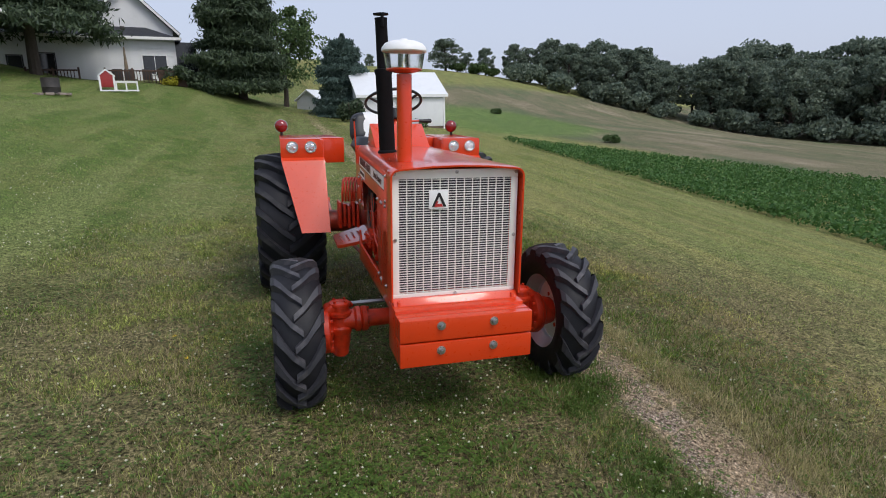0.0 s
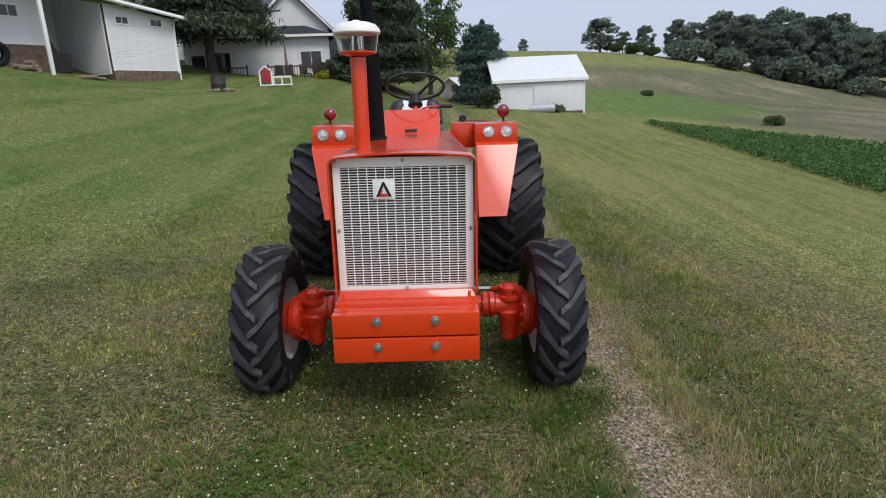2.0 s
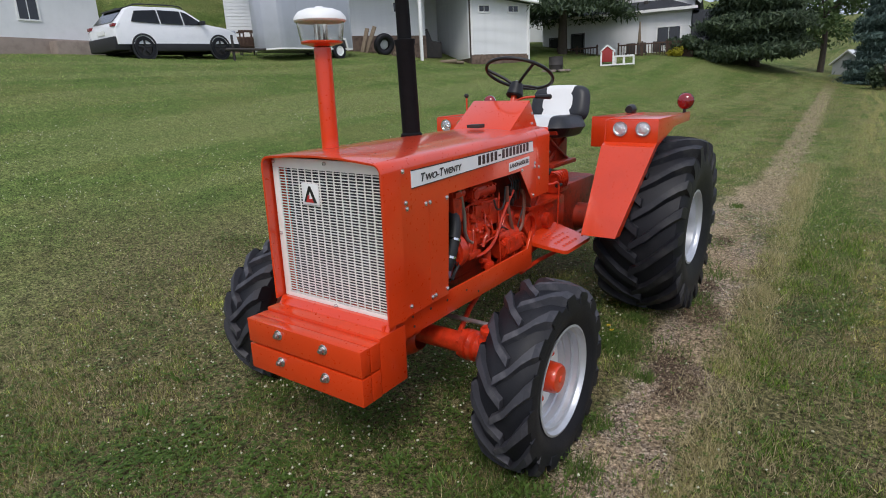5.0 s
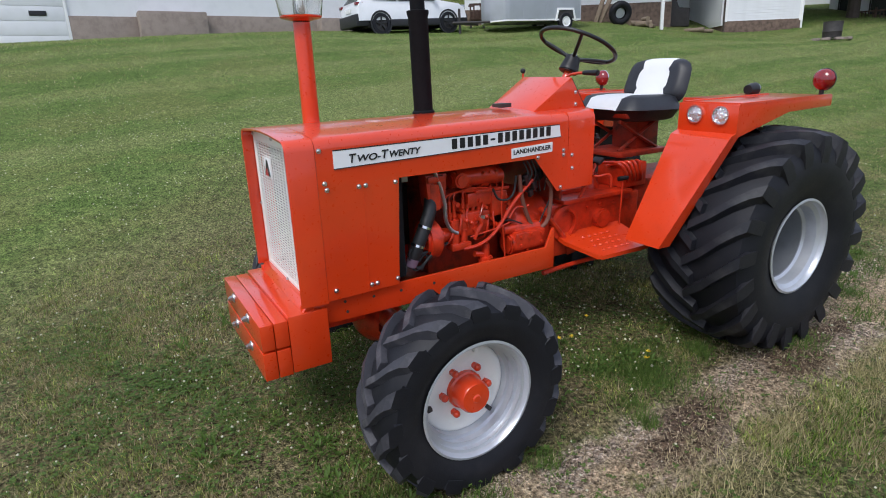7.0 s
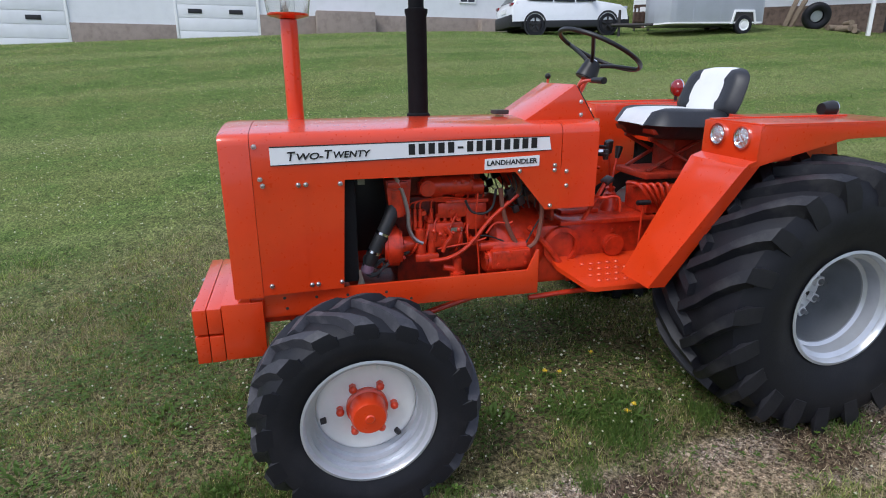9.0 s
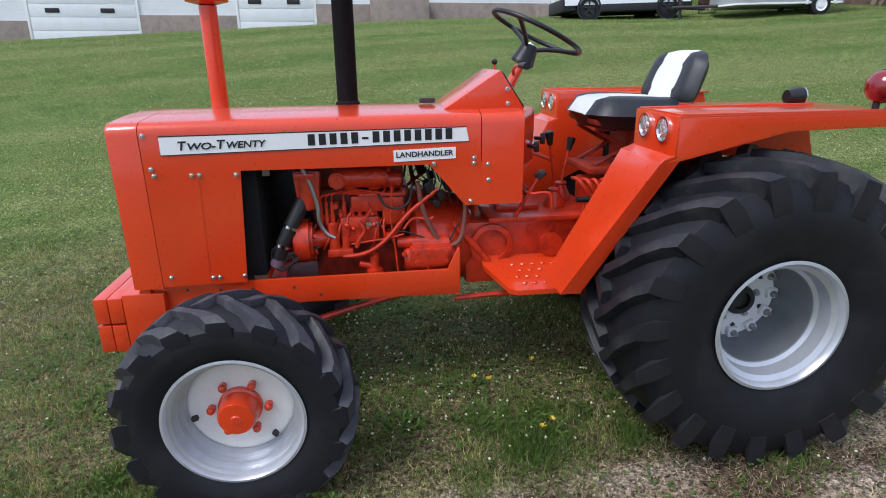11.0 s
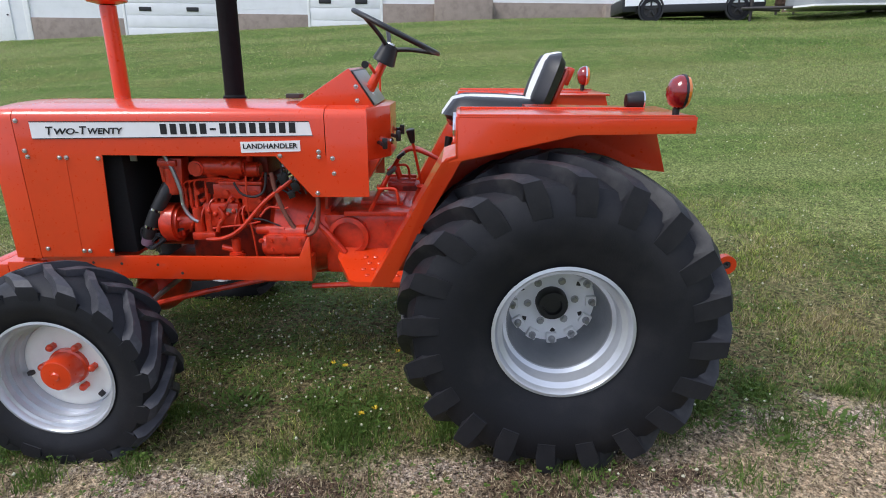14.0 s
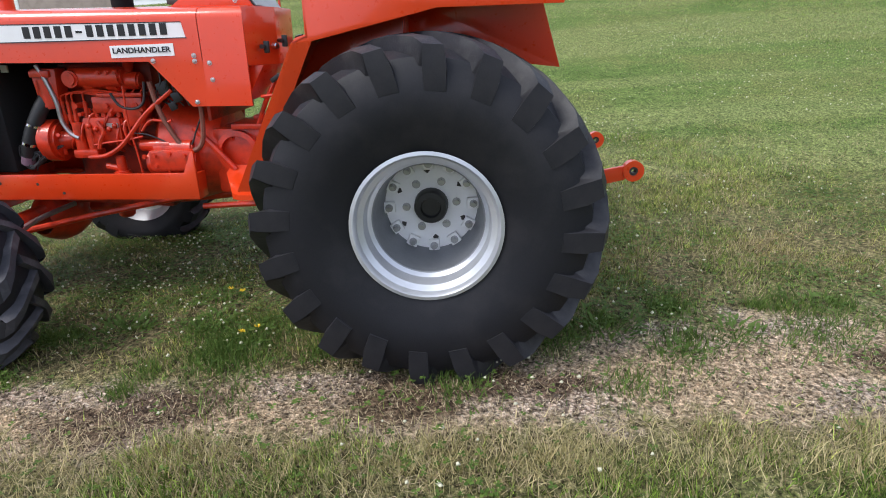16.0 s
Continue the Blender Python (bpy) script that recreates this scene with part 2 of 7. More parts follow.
def ground_colour(n, l):
    """Lawn, worn wheel track, mowing stripes, crop ground and stubble, all from the place on the ground."""
    at = n.new("ShaderNodeNewGeometry")
    sep = n.new("ShaderNodeSeparateXYZ")
    l.new(at.outputs["Position"], sep.inputs[0])

    def noise_at(scale, detail=3.0, rough=0.55, stretch=None):
        t = node(n, "ShaderNodeTexNoise", Scale=scale, Detail=detail, Roughness=rough)
        if stretch:
            mp = n.new("ShaderNodeMapping")
            mp.inputs["Scale"].default_value = stretch
            l.new(at.outputs["Position"], mp.inputs[0])
            l.new(mp.outputs[0], t.inputs["Vector"])
        else:
            l.new(at.outputs["Position"], t.inputs["Vector"])
        return t.outputs[0]

    def math_(op, a, b=0.0, clamp=False):
        k = n.new("ShaderNodeMath")
        k.operation, k.use_clamp = op, clamp
        for i, v in enumerate((a, b)):
            if isinstance(v, (int, float)):
                k.inputs[i].default_value = v
            else:
                l.new(v, k.inputs[i])
        return k.outputs[0]

    def span(v, lo, hi):
        k = node(n, "ShaderNodeMapRange")
        k.interpolation_type = "SMOOTHSTEP"
        k.inputs[1].default_value, k.inputs[2].default_value = lo, hi
        l.new(v, k.inputs[0])
        return k.outputs[0]

    def blend(f, a, b):
        k = n.new("ShaderNodeMix")
        k.data_type = "RGBA"
        l.new(f, k.inputs[0])
        for i, v in ((6, a), (7, b)):
            if isinstance(v, tuple):
                k.inputs[i].default_value = (*v, 1)
            else:
                l.new(v, k.inputs[i])
        return k.outputs[2]

    x, y = sep.outputs[0], sep.outputs[1]
    wide, mid, fine = noise_at(0.35), noise_at(1.7, 5.0, 0.65), noise_at(14.0, 4.0, 0.7)
    # lawn: green with dry tufts
    green = ramp(n, l, mid, [(0.3, (0.12, 0.2, 0.052)), (0.5, (0.2, 0.285, 0.086)), (0.72, (0.3, 0.35, 0.135))])
    dry = ramp(n, l, fine, [(0.3, (0.16, 0.125, 0.07)), (0.7, (0.42, 0.345, 0.21))])
    # left of the tractor the lawn is lusher
    lush = span(x, 0.5, -4.5)
    green = blend(math_("MULTIPLY", span(x, 0.0, -7.0), 0.65), green, (0.198, 0.31, 0.092))
    near_dry = math_("MULTIPLY", math_("SUBTRACT", 1.0, lush), 0.68)
    tuft = span(math_("ADD", math_("MULTIPLY", mid, 0.6), math_("MULTIPLY", fine, 0.4)), 0.43, 0.58)
    col = blend(math_("MULTIPLY", tuft, near_dry), green, dry)
    # mowing stripes along the lane
    stripe = noise_at(0.9, 2.0, 0.5, (1.0, 0.05, 1.0))
    blotch = noise_at(0.75, 6.0, 0.68, (1.0, 0.55, 1.0))
    col = blend(math_("MULTIPLY", span(blotch, 0.47, 0.6), 0.55), col, (0.26, 0.295, 0.11))
    col = blend(math_("MULTIPLY", span(blotch, 0.5, 0.38), 0.5), col, (0.118, 0.21, 0.05))
    col = blend(math_("MULTIPLY", span(math_("ADD", stripe, math_("MULTIPLY", math_("SUBTRACT", mid, 0.5), 0.22)), 0.44, 0.64), 0.62), col, (0.32, 0.385, 0.155))
    # pale clippings in streaks beside the lane
    streak = noise_at(1.0, 4.0, 0.7, (2.4, 0.16, 1.0))
    col = blend(math_("MULTIPLY", math_("MULTIPLY", span(streak, 0.44, 0.58), span(x, 2.3, 3.4)), 0.8), col, (0.45, 0.42, 0.18))
    col = blend(math_("MULTIPLY", span(x, 2.6, 4.5), 0.4), col, (0.36, 0.43, 0.165))
    # clumps: lush dark tufts and pale gaps a hand wide
    tone = ramp(n, l, noise_at(8.5, 6.0, 0.8), [(0.36, (0.3, 0.33, 0.31)), (0.49, (0.88, 0.9, 0.87)), (0.62, (1.55, 1.5, 1.46))])
    clumps = n.new("ShaderNodeMix")
    clumps.data_type, clumps.blend_type = "RGBA", "MULTIPLY"
    l.new(math_("SUBTRACT", 1.0, math_("MULTIPLY", span(math_("ADD", math_("ABSOLUTE", x), math_("ABSOLUTE", math_("SUBTRACT", y, 1.0))), 2.5, 13.0), 0.72)), clumps.inputs[0])
    l.new(col, clumps.inputs[6])
    l.new(tone, clumps.inputs[7])
    col = clumps.outputs[2]
    # a lush strip outside the straw ridge
    strip = math_("ABSOLUTE", math_("SUBTRACT", math_("ADD", x, math_("MULTIPLY", math_("SUBTRACT", mid, 0.5), 1.0)), 2.42))
    col = blend(math_("MULTIPLY", math_("MULTIPLY", span(strip, 0.46, 0.2), span(y, 12.0, 7.0)), 0.85), col, (0.115, 0.2, 0.04))
    turf = col
    # worn wheel track beside the tractor
    wob = math_("ADD", x, math_("MULTIPLY", math_("SUBTRACT", mid, 0.5), 0.5))
    off = math_("SUBTRACT", wob, 1.56)
    # it spreads inwards behind the rear wheel
    inner = math_("ADD", 0.25, math_("MULTIPLY", math_("MULTIPLY", span(y, 3.4, 4.8), span(y, 10.0, 7.0)), 0.42))
    reach = math_("MAXIMUM", math_("DIVIDE", off, 0.27), math_("DIVIDE", math_("MULTIPLY", off, -1.0), inner))
    wear = span(math_("ADD", reach, math_("MULTIPLY", math_("SUBTRACT", noise_at(3.4, 5.0, 0.7), 0.5), 2.6)), 1.25, 0.7)
    wear = math_("MULTIPLY", wear, math_("MULTIPLY", span(y, -3.2, -1.2), math_("ADD", math_("MULTIPLY", span(y, 38.0, 26.0), 0.6), math_("MULTIPLY", span(y, 12.0, 5.0), 0.4))))
    chip = n.new("ShaderNodeTexVoronoi")
    chip.inputs["Scale"].default_value = 80
    l.new(at.outputs["Position"], chip.inputs["Vector"])
    soil = ramp(n, l, chip.outputs["Color"], [(0.1, (0.12, 0.088, 0.066)), (0.5, (0.34, 0.265, 0.205)), (0.9, (0.7, 0.6, 0.49))])
    thatch = ramp(n, l, noise_at(38.0, 4.0, 0.75, (1.0, 0.6, 1.0)), [(0.32, (0.15, 0.108, 0.072)), (0.5, (0.43, 0.335, 0.22)), (0.68, (0.74, 0.61, 0.42))])
    soil = blend(math_("MULTIPLY", span(noise_at(2.6, 4.0, 0.6), 0.42, 0.56), span(y, 9.0, 6.0)), thatch, soil)
    # pale crushed stone and bare dark earth in the middle of the track
    def spots(places, squeeze):
        found = None
        for sx, sy, rad in places:
            dx, dy = math_("SUBTRACT", wob, sx), math_("SUBTRACT", math_("ADD", y, math_("MULTIPLY", math_("SUBTRACT", fine, 0.5), 0.5)), sy)
            d2 = math_("SQRT", math_("ADD", math_("MULTIPLY", dx, dx), math_("MULTIPLY", math_("MULTIPLY", dy, dy), squeeze)))
            one = span(d2, rad, rad * 0.4)
            found = one if found is None else math_("MAXIMUM", found, one)
        return found
    stone = ramp(n, l, chip.outputs["Color"], [(0.1, (0.14, 0.1, 0.062)), (0.45, (0.38, 0.285, 0.185)), (0.9, (0.62, 0.49, 0.34))])
    soil = blend(math_("MULTIPLY", spots(((1.64, 2.78, 0.22), (1.6, 4.63, 0.3), (1.36, 5.0, 0.32), (1.66, 1.45, 0.2), (1.32, 4.35, 0.24), (1.42, 0.4, 0.24), (1.7, -0.6, 0.24), (1.3, 5.8, 0.3)), 0.35), 0.85), soil, stone)
    soil = blend(math_("MULTIPLY", spots(((1.5, 2.2, 0.28), (1.64, 1.95, 0.26), (1.54, 3.3, 0.26), (1.46, 3.72, 0.2), (1.5, 4.05, 0.15), (1.25, 0.3, 0.18), (1.35, 5.6, 0.18)), 0.4), 0.88), soil, (0.085, 0.055, 0.036))
    # lawn colour cut to about 0.7 for the shade beneath the blades
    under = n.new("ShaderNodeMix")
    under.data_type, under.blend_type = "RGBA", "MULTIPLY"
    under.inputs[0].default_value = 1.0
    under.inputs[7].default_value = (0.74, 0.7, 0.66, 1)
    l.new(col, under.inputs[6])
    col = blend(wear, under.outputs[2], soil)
    # brown thatch round the tractor, its dark tones standing in for shaded gaps
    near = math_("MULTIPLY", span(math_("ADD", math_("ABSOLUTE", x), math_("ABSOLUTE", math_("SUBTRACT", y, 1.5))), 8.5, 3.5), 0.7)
    shaded_litter = ramp(n, l, noise_at(30.0, 5.0, 0.75), [(0.34, (0.055, 0.045, 0.026)), (0.5, (0.15, 0.115, 0.066)), (0.66, (0.4, 0.32, 0.19))])
    col = blend(math_("MULTIPLY", near, math_("SUBTRACT", 1.0, wear)), col, shaded_litter)
    # stubble field and the strip of crop ground beyond the lawn
    far_x = math_("SUBTRACT", x, math_("MULTIPLY", math_("SUBTRACT", wide, 0.5), 2.0))
    field = math_("MULTIPLY", span(math_("ADD", far_x, math_("MULTIPLY", y, 0.16)), 19.0, 21.0), span(math_("SUBTRACT", math_("MULTIPLY", y, 0.9), math_("MULTIPLY", x, 0.45)), 49.5, 45.0))
    stub = ramp(n, l, noise_at(0.25, 6.0, 0.7, (1.0, 0.35, 1.0)), [(0.34, (0.13, 0.165, 0.085)), (0.5, (0.2, 0.19, 0.115)), (0.66, (0.34, 0.29, 0.205))])
    col = blend(field, col, stub)
    # a bright strip of young grass at the end of the crop
    gx, gy = math_("SUBTRACT", x, 16.5), math_("SUBTRACT", y, 38.5)
    patch = math_("SQRT", math_("ADD", math_("MULTIPLY", gx, gx), math_("MULTIPLY", math_("MULTIPLY", gy, gy), 0.5)))
    col = blend(math_("MULTIPLY", span(math_("ADD", patch, math_("MULTIPLY", mid, 3.0)), 9.5, 6.5), 0.85), col, ramp(n, l, mid, [(0.35, (0.1, 0.18, 0.05)), (0.65, (0.2, 0.29, 0.085))]))
    return col, chip.outputs["Distance"], fine, blend(field, turf, stub)


def lawn_material():
    m, n, l, b = shader("lawn_and_soil")
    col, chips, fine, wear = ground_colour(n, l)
    # thatch and soil mottling; the shade between stems is in its darks
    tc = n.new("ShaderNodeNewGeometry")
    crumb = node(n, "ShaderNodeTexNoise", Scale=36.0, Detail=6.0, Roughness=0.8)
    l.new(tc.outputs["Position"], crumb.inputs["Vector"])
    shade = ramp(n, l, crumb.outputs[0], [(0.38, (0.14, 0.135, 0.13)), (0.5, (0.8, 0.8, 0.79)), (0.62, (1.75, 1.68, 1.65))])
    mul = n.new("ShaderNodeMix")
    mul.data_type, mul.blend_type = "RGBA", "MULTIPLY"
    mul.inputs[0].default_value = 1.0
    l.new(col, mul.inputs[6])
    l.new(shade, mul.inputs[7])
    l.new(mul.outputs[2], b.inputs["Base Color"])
    b.inputs["Roughness"].default_value = 0.95
    b.inputs["Specular IOR Level"].default_value = 0.1
    add = n.new("ShaderNodeMath")
    add.operation = "ADD"
    l.new(chips, add.inputs[0])
    l.new(fine, add.inputs[1])
    bp = node(n, "ShaderNodeBump", Strength=0.8, Distance=0.016)
    l.new(add.outputs[0], bp.inputs["Height"])
    l.new(bp.outputs[0], b.inputs["Normal"])
    return m


def see_through(n, l, b, colour, share):
    """Thin leaves let some light through."""
    thin = n.new("ShaderNodeBsdfTranslucent")
    l.new(colour, thin.inputs[0])
    both = n.new("ShaderNodeMixShader")
    both.inputs[0].default_value = share
    l.new(b.outputs[0], both.inputs[1])
    l.new(thin.outputs[0], both.inputs[2])
    l.new(both.outputs[0], n["Material Output"].inputs[0])


def blade_material(name, hues, tones, straw):
    m, n, l, b = shader(name)
    _, chips, fine, col = ground_colour(n, l)
    geo = n.new("ShaderNodeNewGeometry")
    hue = ramp(n, l, geo.outputs["Random Per Island"], hues)
    def dead(colour):
        """Straw-coloured blades among the green ones, more of them in dry patches."""
        patch = node(n, "ShaderNodeTexNoise", Scale=2.1, Detail=5.0, Roughness=0.7)
        l.new(geo.outputs["Position"], patch.inputs["Vector"])
        wide = node(n, "ShaderNodeMapRange")
        wide.inputs[1].default_value, wide.inputs[2].default_value, wide.inputs[3].default_value, wide.inputs[4].default_value = 0.4, 0.62, 0.06, straw
        where = n.new("ShaderNodeSeparateXYZ")
        l.new(geo.outputs["Position"], where.inputs[0])
        ahead = node(n, "ShaderNodeMapRange")
        ahead.inputs[1].default_value, ahead.inputs[2].default_value, ahead.inputs[3].default_value, ahead.inputs[4].default_value = 1.8, -0.6, 0.0, 0.1
        l.new(where.outputs[1], ahead.inputs[0])
        total = node(n, "ShaderNodeMath")
        l.new(patch.outputs[0], total.inputs[0])
        l.new(ahead.outputs[0], total.inputs[1])
        l.new(total.outputs[0], wide.inputs[0])
        shift = node(n, "ShaderNodeMath")
        shift.operation = "MULTIPLY"
        shift.inputs[1].default_value = 13.7
        l.new(geo.outputs["Random Per Island"], shift.inputs[0])
        part_ = node(n, "ShaderNodeMath")
        part_.operation = "FRACT"
        l.new(shift.outputs[0], part_.inputs[0])
        less = node(n, "ShaderNodeMath")
        less.operation = "LESS_THAN"
        l.new(part_.outputs[0], less.inputs[0])
        l.new(wide.outputs[0], less.inputs[1])
        mixed = n.new("ShaderNodeMix")
        mixed.data_type = "RGBA"
        l.new(less.outputs[0], mixed.inputs[0])
        l.new(colour, mixed.inputs[6])
        l.new(ramp(n, l, geo.outputs["Random Per Island"], [(0.0, (0.2, 0.15, 0.08)), (0.5, (0.42, 0.34, 0.19)), (1.0, (0.68, 0.58, 0.36))]), mixed.inputs[7])
        return mixed.outputs[2]
    mix = n.new("ShaderNodeMix")
    mix.data_type, mix.blend_type = "RGBA", "MULTIPLY"
    mix.inputs[0].default_value = 1.0
    l.new(col, mix.inputs[6])
    l.new(hue, mix.inputs[7])
    # tufts a few centimetres wide, young green and old dry ones
    tuft = node(n, "ShaderNodeTexNoise", Scale=24.0, Detail=3.0, Roughness=0.65)
    l.new(geo.outputs["Position"], tuft.inputs["Vector"])
    tone = ramp(n, l, tuft.outputs[0], tones)
    own = n.new("ShaderNodeMix")
    own.data_type, own.blend_type = "RGBA", "MULTIPLY"
    own.inputs[0].default_value = 1.0
    l.new(mix.outputs[2], own.inputs[6])
    l.new(tone, own.inputs[7])
    blade = dead(own.outputs[2])
    l.new(blade, b.inputs["Base Color"])
    b.inputs["Roughness"].default_value = 0.65
    b.inputs["Specular IOR Level"].default_value = 0.12
    see_through(n, l, b, blade, 0.3)
    return m


LAWN = lawn_material()
BLADE = blade_material("grass_blades", [(0.0, (0.25, 0.29, 0.18)), (0.4, (0.92, 0.93, 0.66)), (0.8, (1.62, 1.54, 1.2)), (1.0, (2.45, 2.2, 1.75))], [(0.36, (0.42, 0.47, 0.38)), (0.5, (0.95, 0.97, 0.9)), (0.64, (1.7, 1.65, 1.55))], 0.62)
EVENBLADE = blade_material("even_grass_blades", [(0.0, (0.55, 0.6, 0.48)), (0.5, (1.0, 1.02, 0.86)), (1.0, (1.58, 1.5, 1.28))], [(0.36, (0.7, 0.74, 0.68)), (0.5, (0.97, 1.0, 0.94)), (0.64, (1.3, 1.27, 1.22))], 0.16)


def leaf_material(name, low, high, thin=0.35):
    m, n, l, b = shader(name)
    geo = n.new("ShaderNodeNewGeometry")
    col = ramp(n, l, geo.outputs["Random Per Island"], [(0.0, low), (0.6, tuple((a + c) / 2 for a, c in zip(low, high))), (1.0, high)])
    l.new(col, b.inputs["Base Color"])
    b.inputs["Roughness"].default_value = 0.55
    b.inputs["Specular IOR Level"].default_value = 0.3
    see_through(n, l, b, col, thin)
    return m


LEAF = leaf_material("broad_leaves", (0.05, 0.095, 0.034), (0.15, 0.215, 0.08))
SPRUCELEAF = leaf_material("spruce_needles", (0.045, 0.082, 0.07), (0.14, 0.2, 0.17), 0.2)
PINELEAF = leaf_material("dark_needles", (0.03, 0.052, 0.03), (0.11, 0.15, 0.08), 0.2)
CROPLEAF = leaf_material("crop_leaves", (0.045, 0.12, 0.028), (0.13, 0.245, 0.065))
CLOVERLEAF = leaf_material("clover_leaves", (0.055, 0.11, 0.018), (0.15, 0.235, 0.045))


def build_ground():
    """One sheet out to the horizon, fine near the tractor and coarse far off."""
    def axis(fine_lo, fine_hi):
        out = list(np.arange(fine_lo, fine_hi, 0.25))
        step, a = 0.25, fine_hi
        while a < 900:
            out.append(a)
            step *= 1.08
            a += step
        step, a = 0.25, fine_lo
        while a > -900:
            step *= 1.08
            a -= step
            out.insert(0, a)
        return out
    xs, ys = axis(-6, 6), axis(-6, 12)
    rng = np.random.RandomState(4)
    verts = []
    for yv in ys:
        for xv in xs:
            near = max(0.0, 1 - math.hypot(xv, yv - 2) / 14)
            bumpy = 0.022 * near * noise.noise(Vector((xv * 1.3, yv * 1.3, 0)))
            worn = math.exp(-((xv - 1.62) / 0.35) ** 2) * (1 if -3 < yv < 10 else 0)
            verts.append((xv, yv, land(xv, yv) + bumpy - 0.02 * worn))
    w = len(xs)
    faces = [(j * w + i, j * w + i + 1, (j + 1) * w + i + 1, (j + 1) * w + i) for j in range(len(ys) - 1) for i in range(w - 1)]
    me = bpy.data.meshes.new("ground")
    me.from_pydata(verts, [], faces)
    me.materials.append(LAWN)
    for f in me.polygons:
        f.use_smooth = True
    return tagged(new("ground", me), "mown green lawn with dry straw patches and a worn gravel wheel track", "ground", kind="structure")


ground = build_ground()


def soup(name, verts, tris, material, label, category, kind="stuff"):
    me = bpy.data.meshes.new(name)
    me.vertices.add(len(verts))
    me.vertices.foreach_set("co", np.asarray(verts, dtype=np.float32).ravel())
    me.loops.add(len(tris) * 3)
    me.loops.foreach_set("vertex_index", np.asarray(tris, dtype=np.int32).ravel())
    me.polygons.add(len(tris))
    me.polygons.foreach_set("loop_start", np.arange(0, len(tris) * 3, 3, dtype=np.int32))
    me.update(calc_edges=True)
    me.materials.append(material)
    return tagged(new(name, me), label, category, kind=kind)


def land_many(x, y):
    return np.array([land(a, b) for a, b in zip(x, y)])


# ---- the tractor, built in its own axes: x to its left side, y to its rear ----
TRACTOR = pose(0.018, 0, 0, 0.51, 1.47, -0.6)
tractor = thing("tractor", "bright orange vintage farm tractor with cream grille, parked on the lawn", "tractor", TRACTOR)


def tyre_profile(half, bead, rim_r, out_r):
    """Half cross-section points (along, radius) of a fat farm tyre, from one bead to the other."""
    pts = [(bead, rim_r - 0.012), (bead + 0.012, rim_r + 0.02), (half * 0.97, rim_r + 0.3 * (out_r - rim_r)), (half, rim_r + 0.52 * (out_r - rim_r)),
           (half * 0.965, rim_r + 0.74 * (out_r - rim_r)), (half * 0.87, out_r - 0.045), (half * 0.62, out_r - 0.015), (half * 0.3, out_r - 0.003), (0, out_r)]
    return [(a, r) for a, r in pts] + [(-a, r) for a, r in pts[-2::-1]]


def lug(half, rim_r, crown, high, wide, sweep, flip, flare):
    """One bar of the tread: from the crown's middle to the tread's edge, ending in a facet that spreads down the sidewall."""
    d = crown - rim_r
    ridge = ((-0.03, high), (half * 0.3, high), (half * 0.6, high - 0.008), (half * 0.84, high - 0.02), (half * 0.985, high - 0.046), (half * 1.008, -0.17 * d), (half * 0.992, -0.4 * d))
    floor_ = ((-0.03, -0.02), (half * 0.3, -0.02), (half * 0.6, -0.035), (half * 0.8, -0.06), (half * 0.9, -0.1), (half * 0.92, -0.2 * d), (half * 0.95, -0.42 * d))
    turn = (0.0, 0.3, 0.62, 0.86, 1.0, 1.03, 1.06)
    girth = [g * f for g, f in zip((0.75, 0.8, 0.85, 0.9, 0.95, 1.05, 1.15), (1, 1, 1 + 0.3 * (flare - 1), 1 + 0.75 * (flare - 1), flare, flare, 1 + 0.7 * (flare - 1)))]
    bm = bmesh.new()
    rows = []
    for k in range(7):
        th = sweep * turn[k]
        ring = []
        for (a, h), w in ((floor_[k], -1.5), (ridge[k], -0.85), (ridge[k], 0.85), (floor_[k], 1.5)):
            r = crown + h
            if k > 4:
                w = math.copysign(1.0, w) * (1.0 if abs(w) < 1 else 1.1)
            t = th + w * girth[k] * wide / crown
            ring.append(bm.verts.new((a * flip, r * math.sin(t), r * math.cos(t))))
        rows.append(ring)
    for p, q in zip(rows, rows[1:]):
        for k in range(4):
            bm.faces.new((p[k], p[(k + 1) % 4], q[(k + 1) % 4], q[k])).material_index = 1 if p is rows[4] or p is rows[5] else 0
    bm.faces.new(rows[0][::-1])
    bm.faces.new(rows[-1]).material_index = 1
    return bm


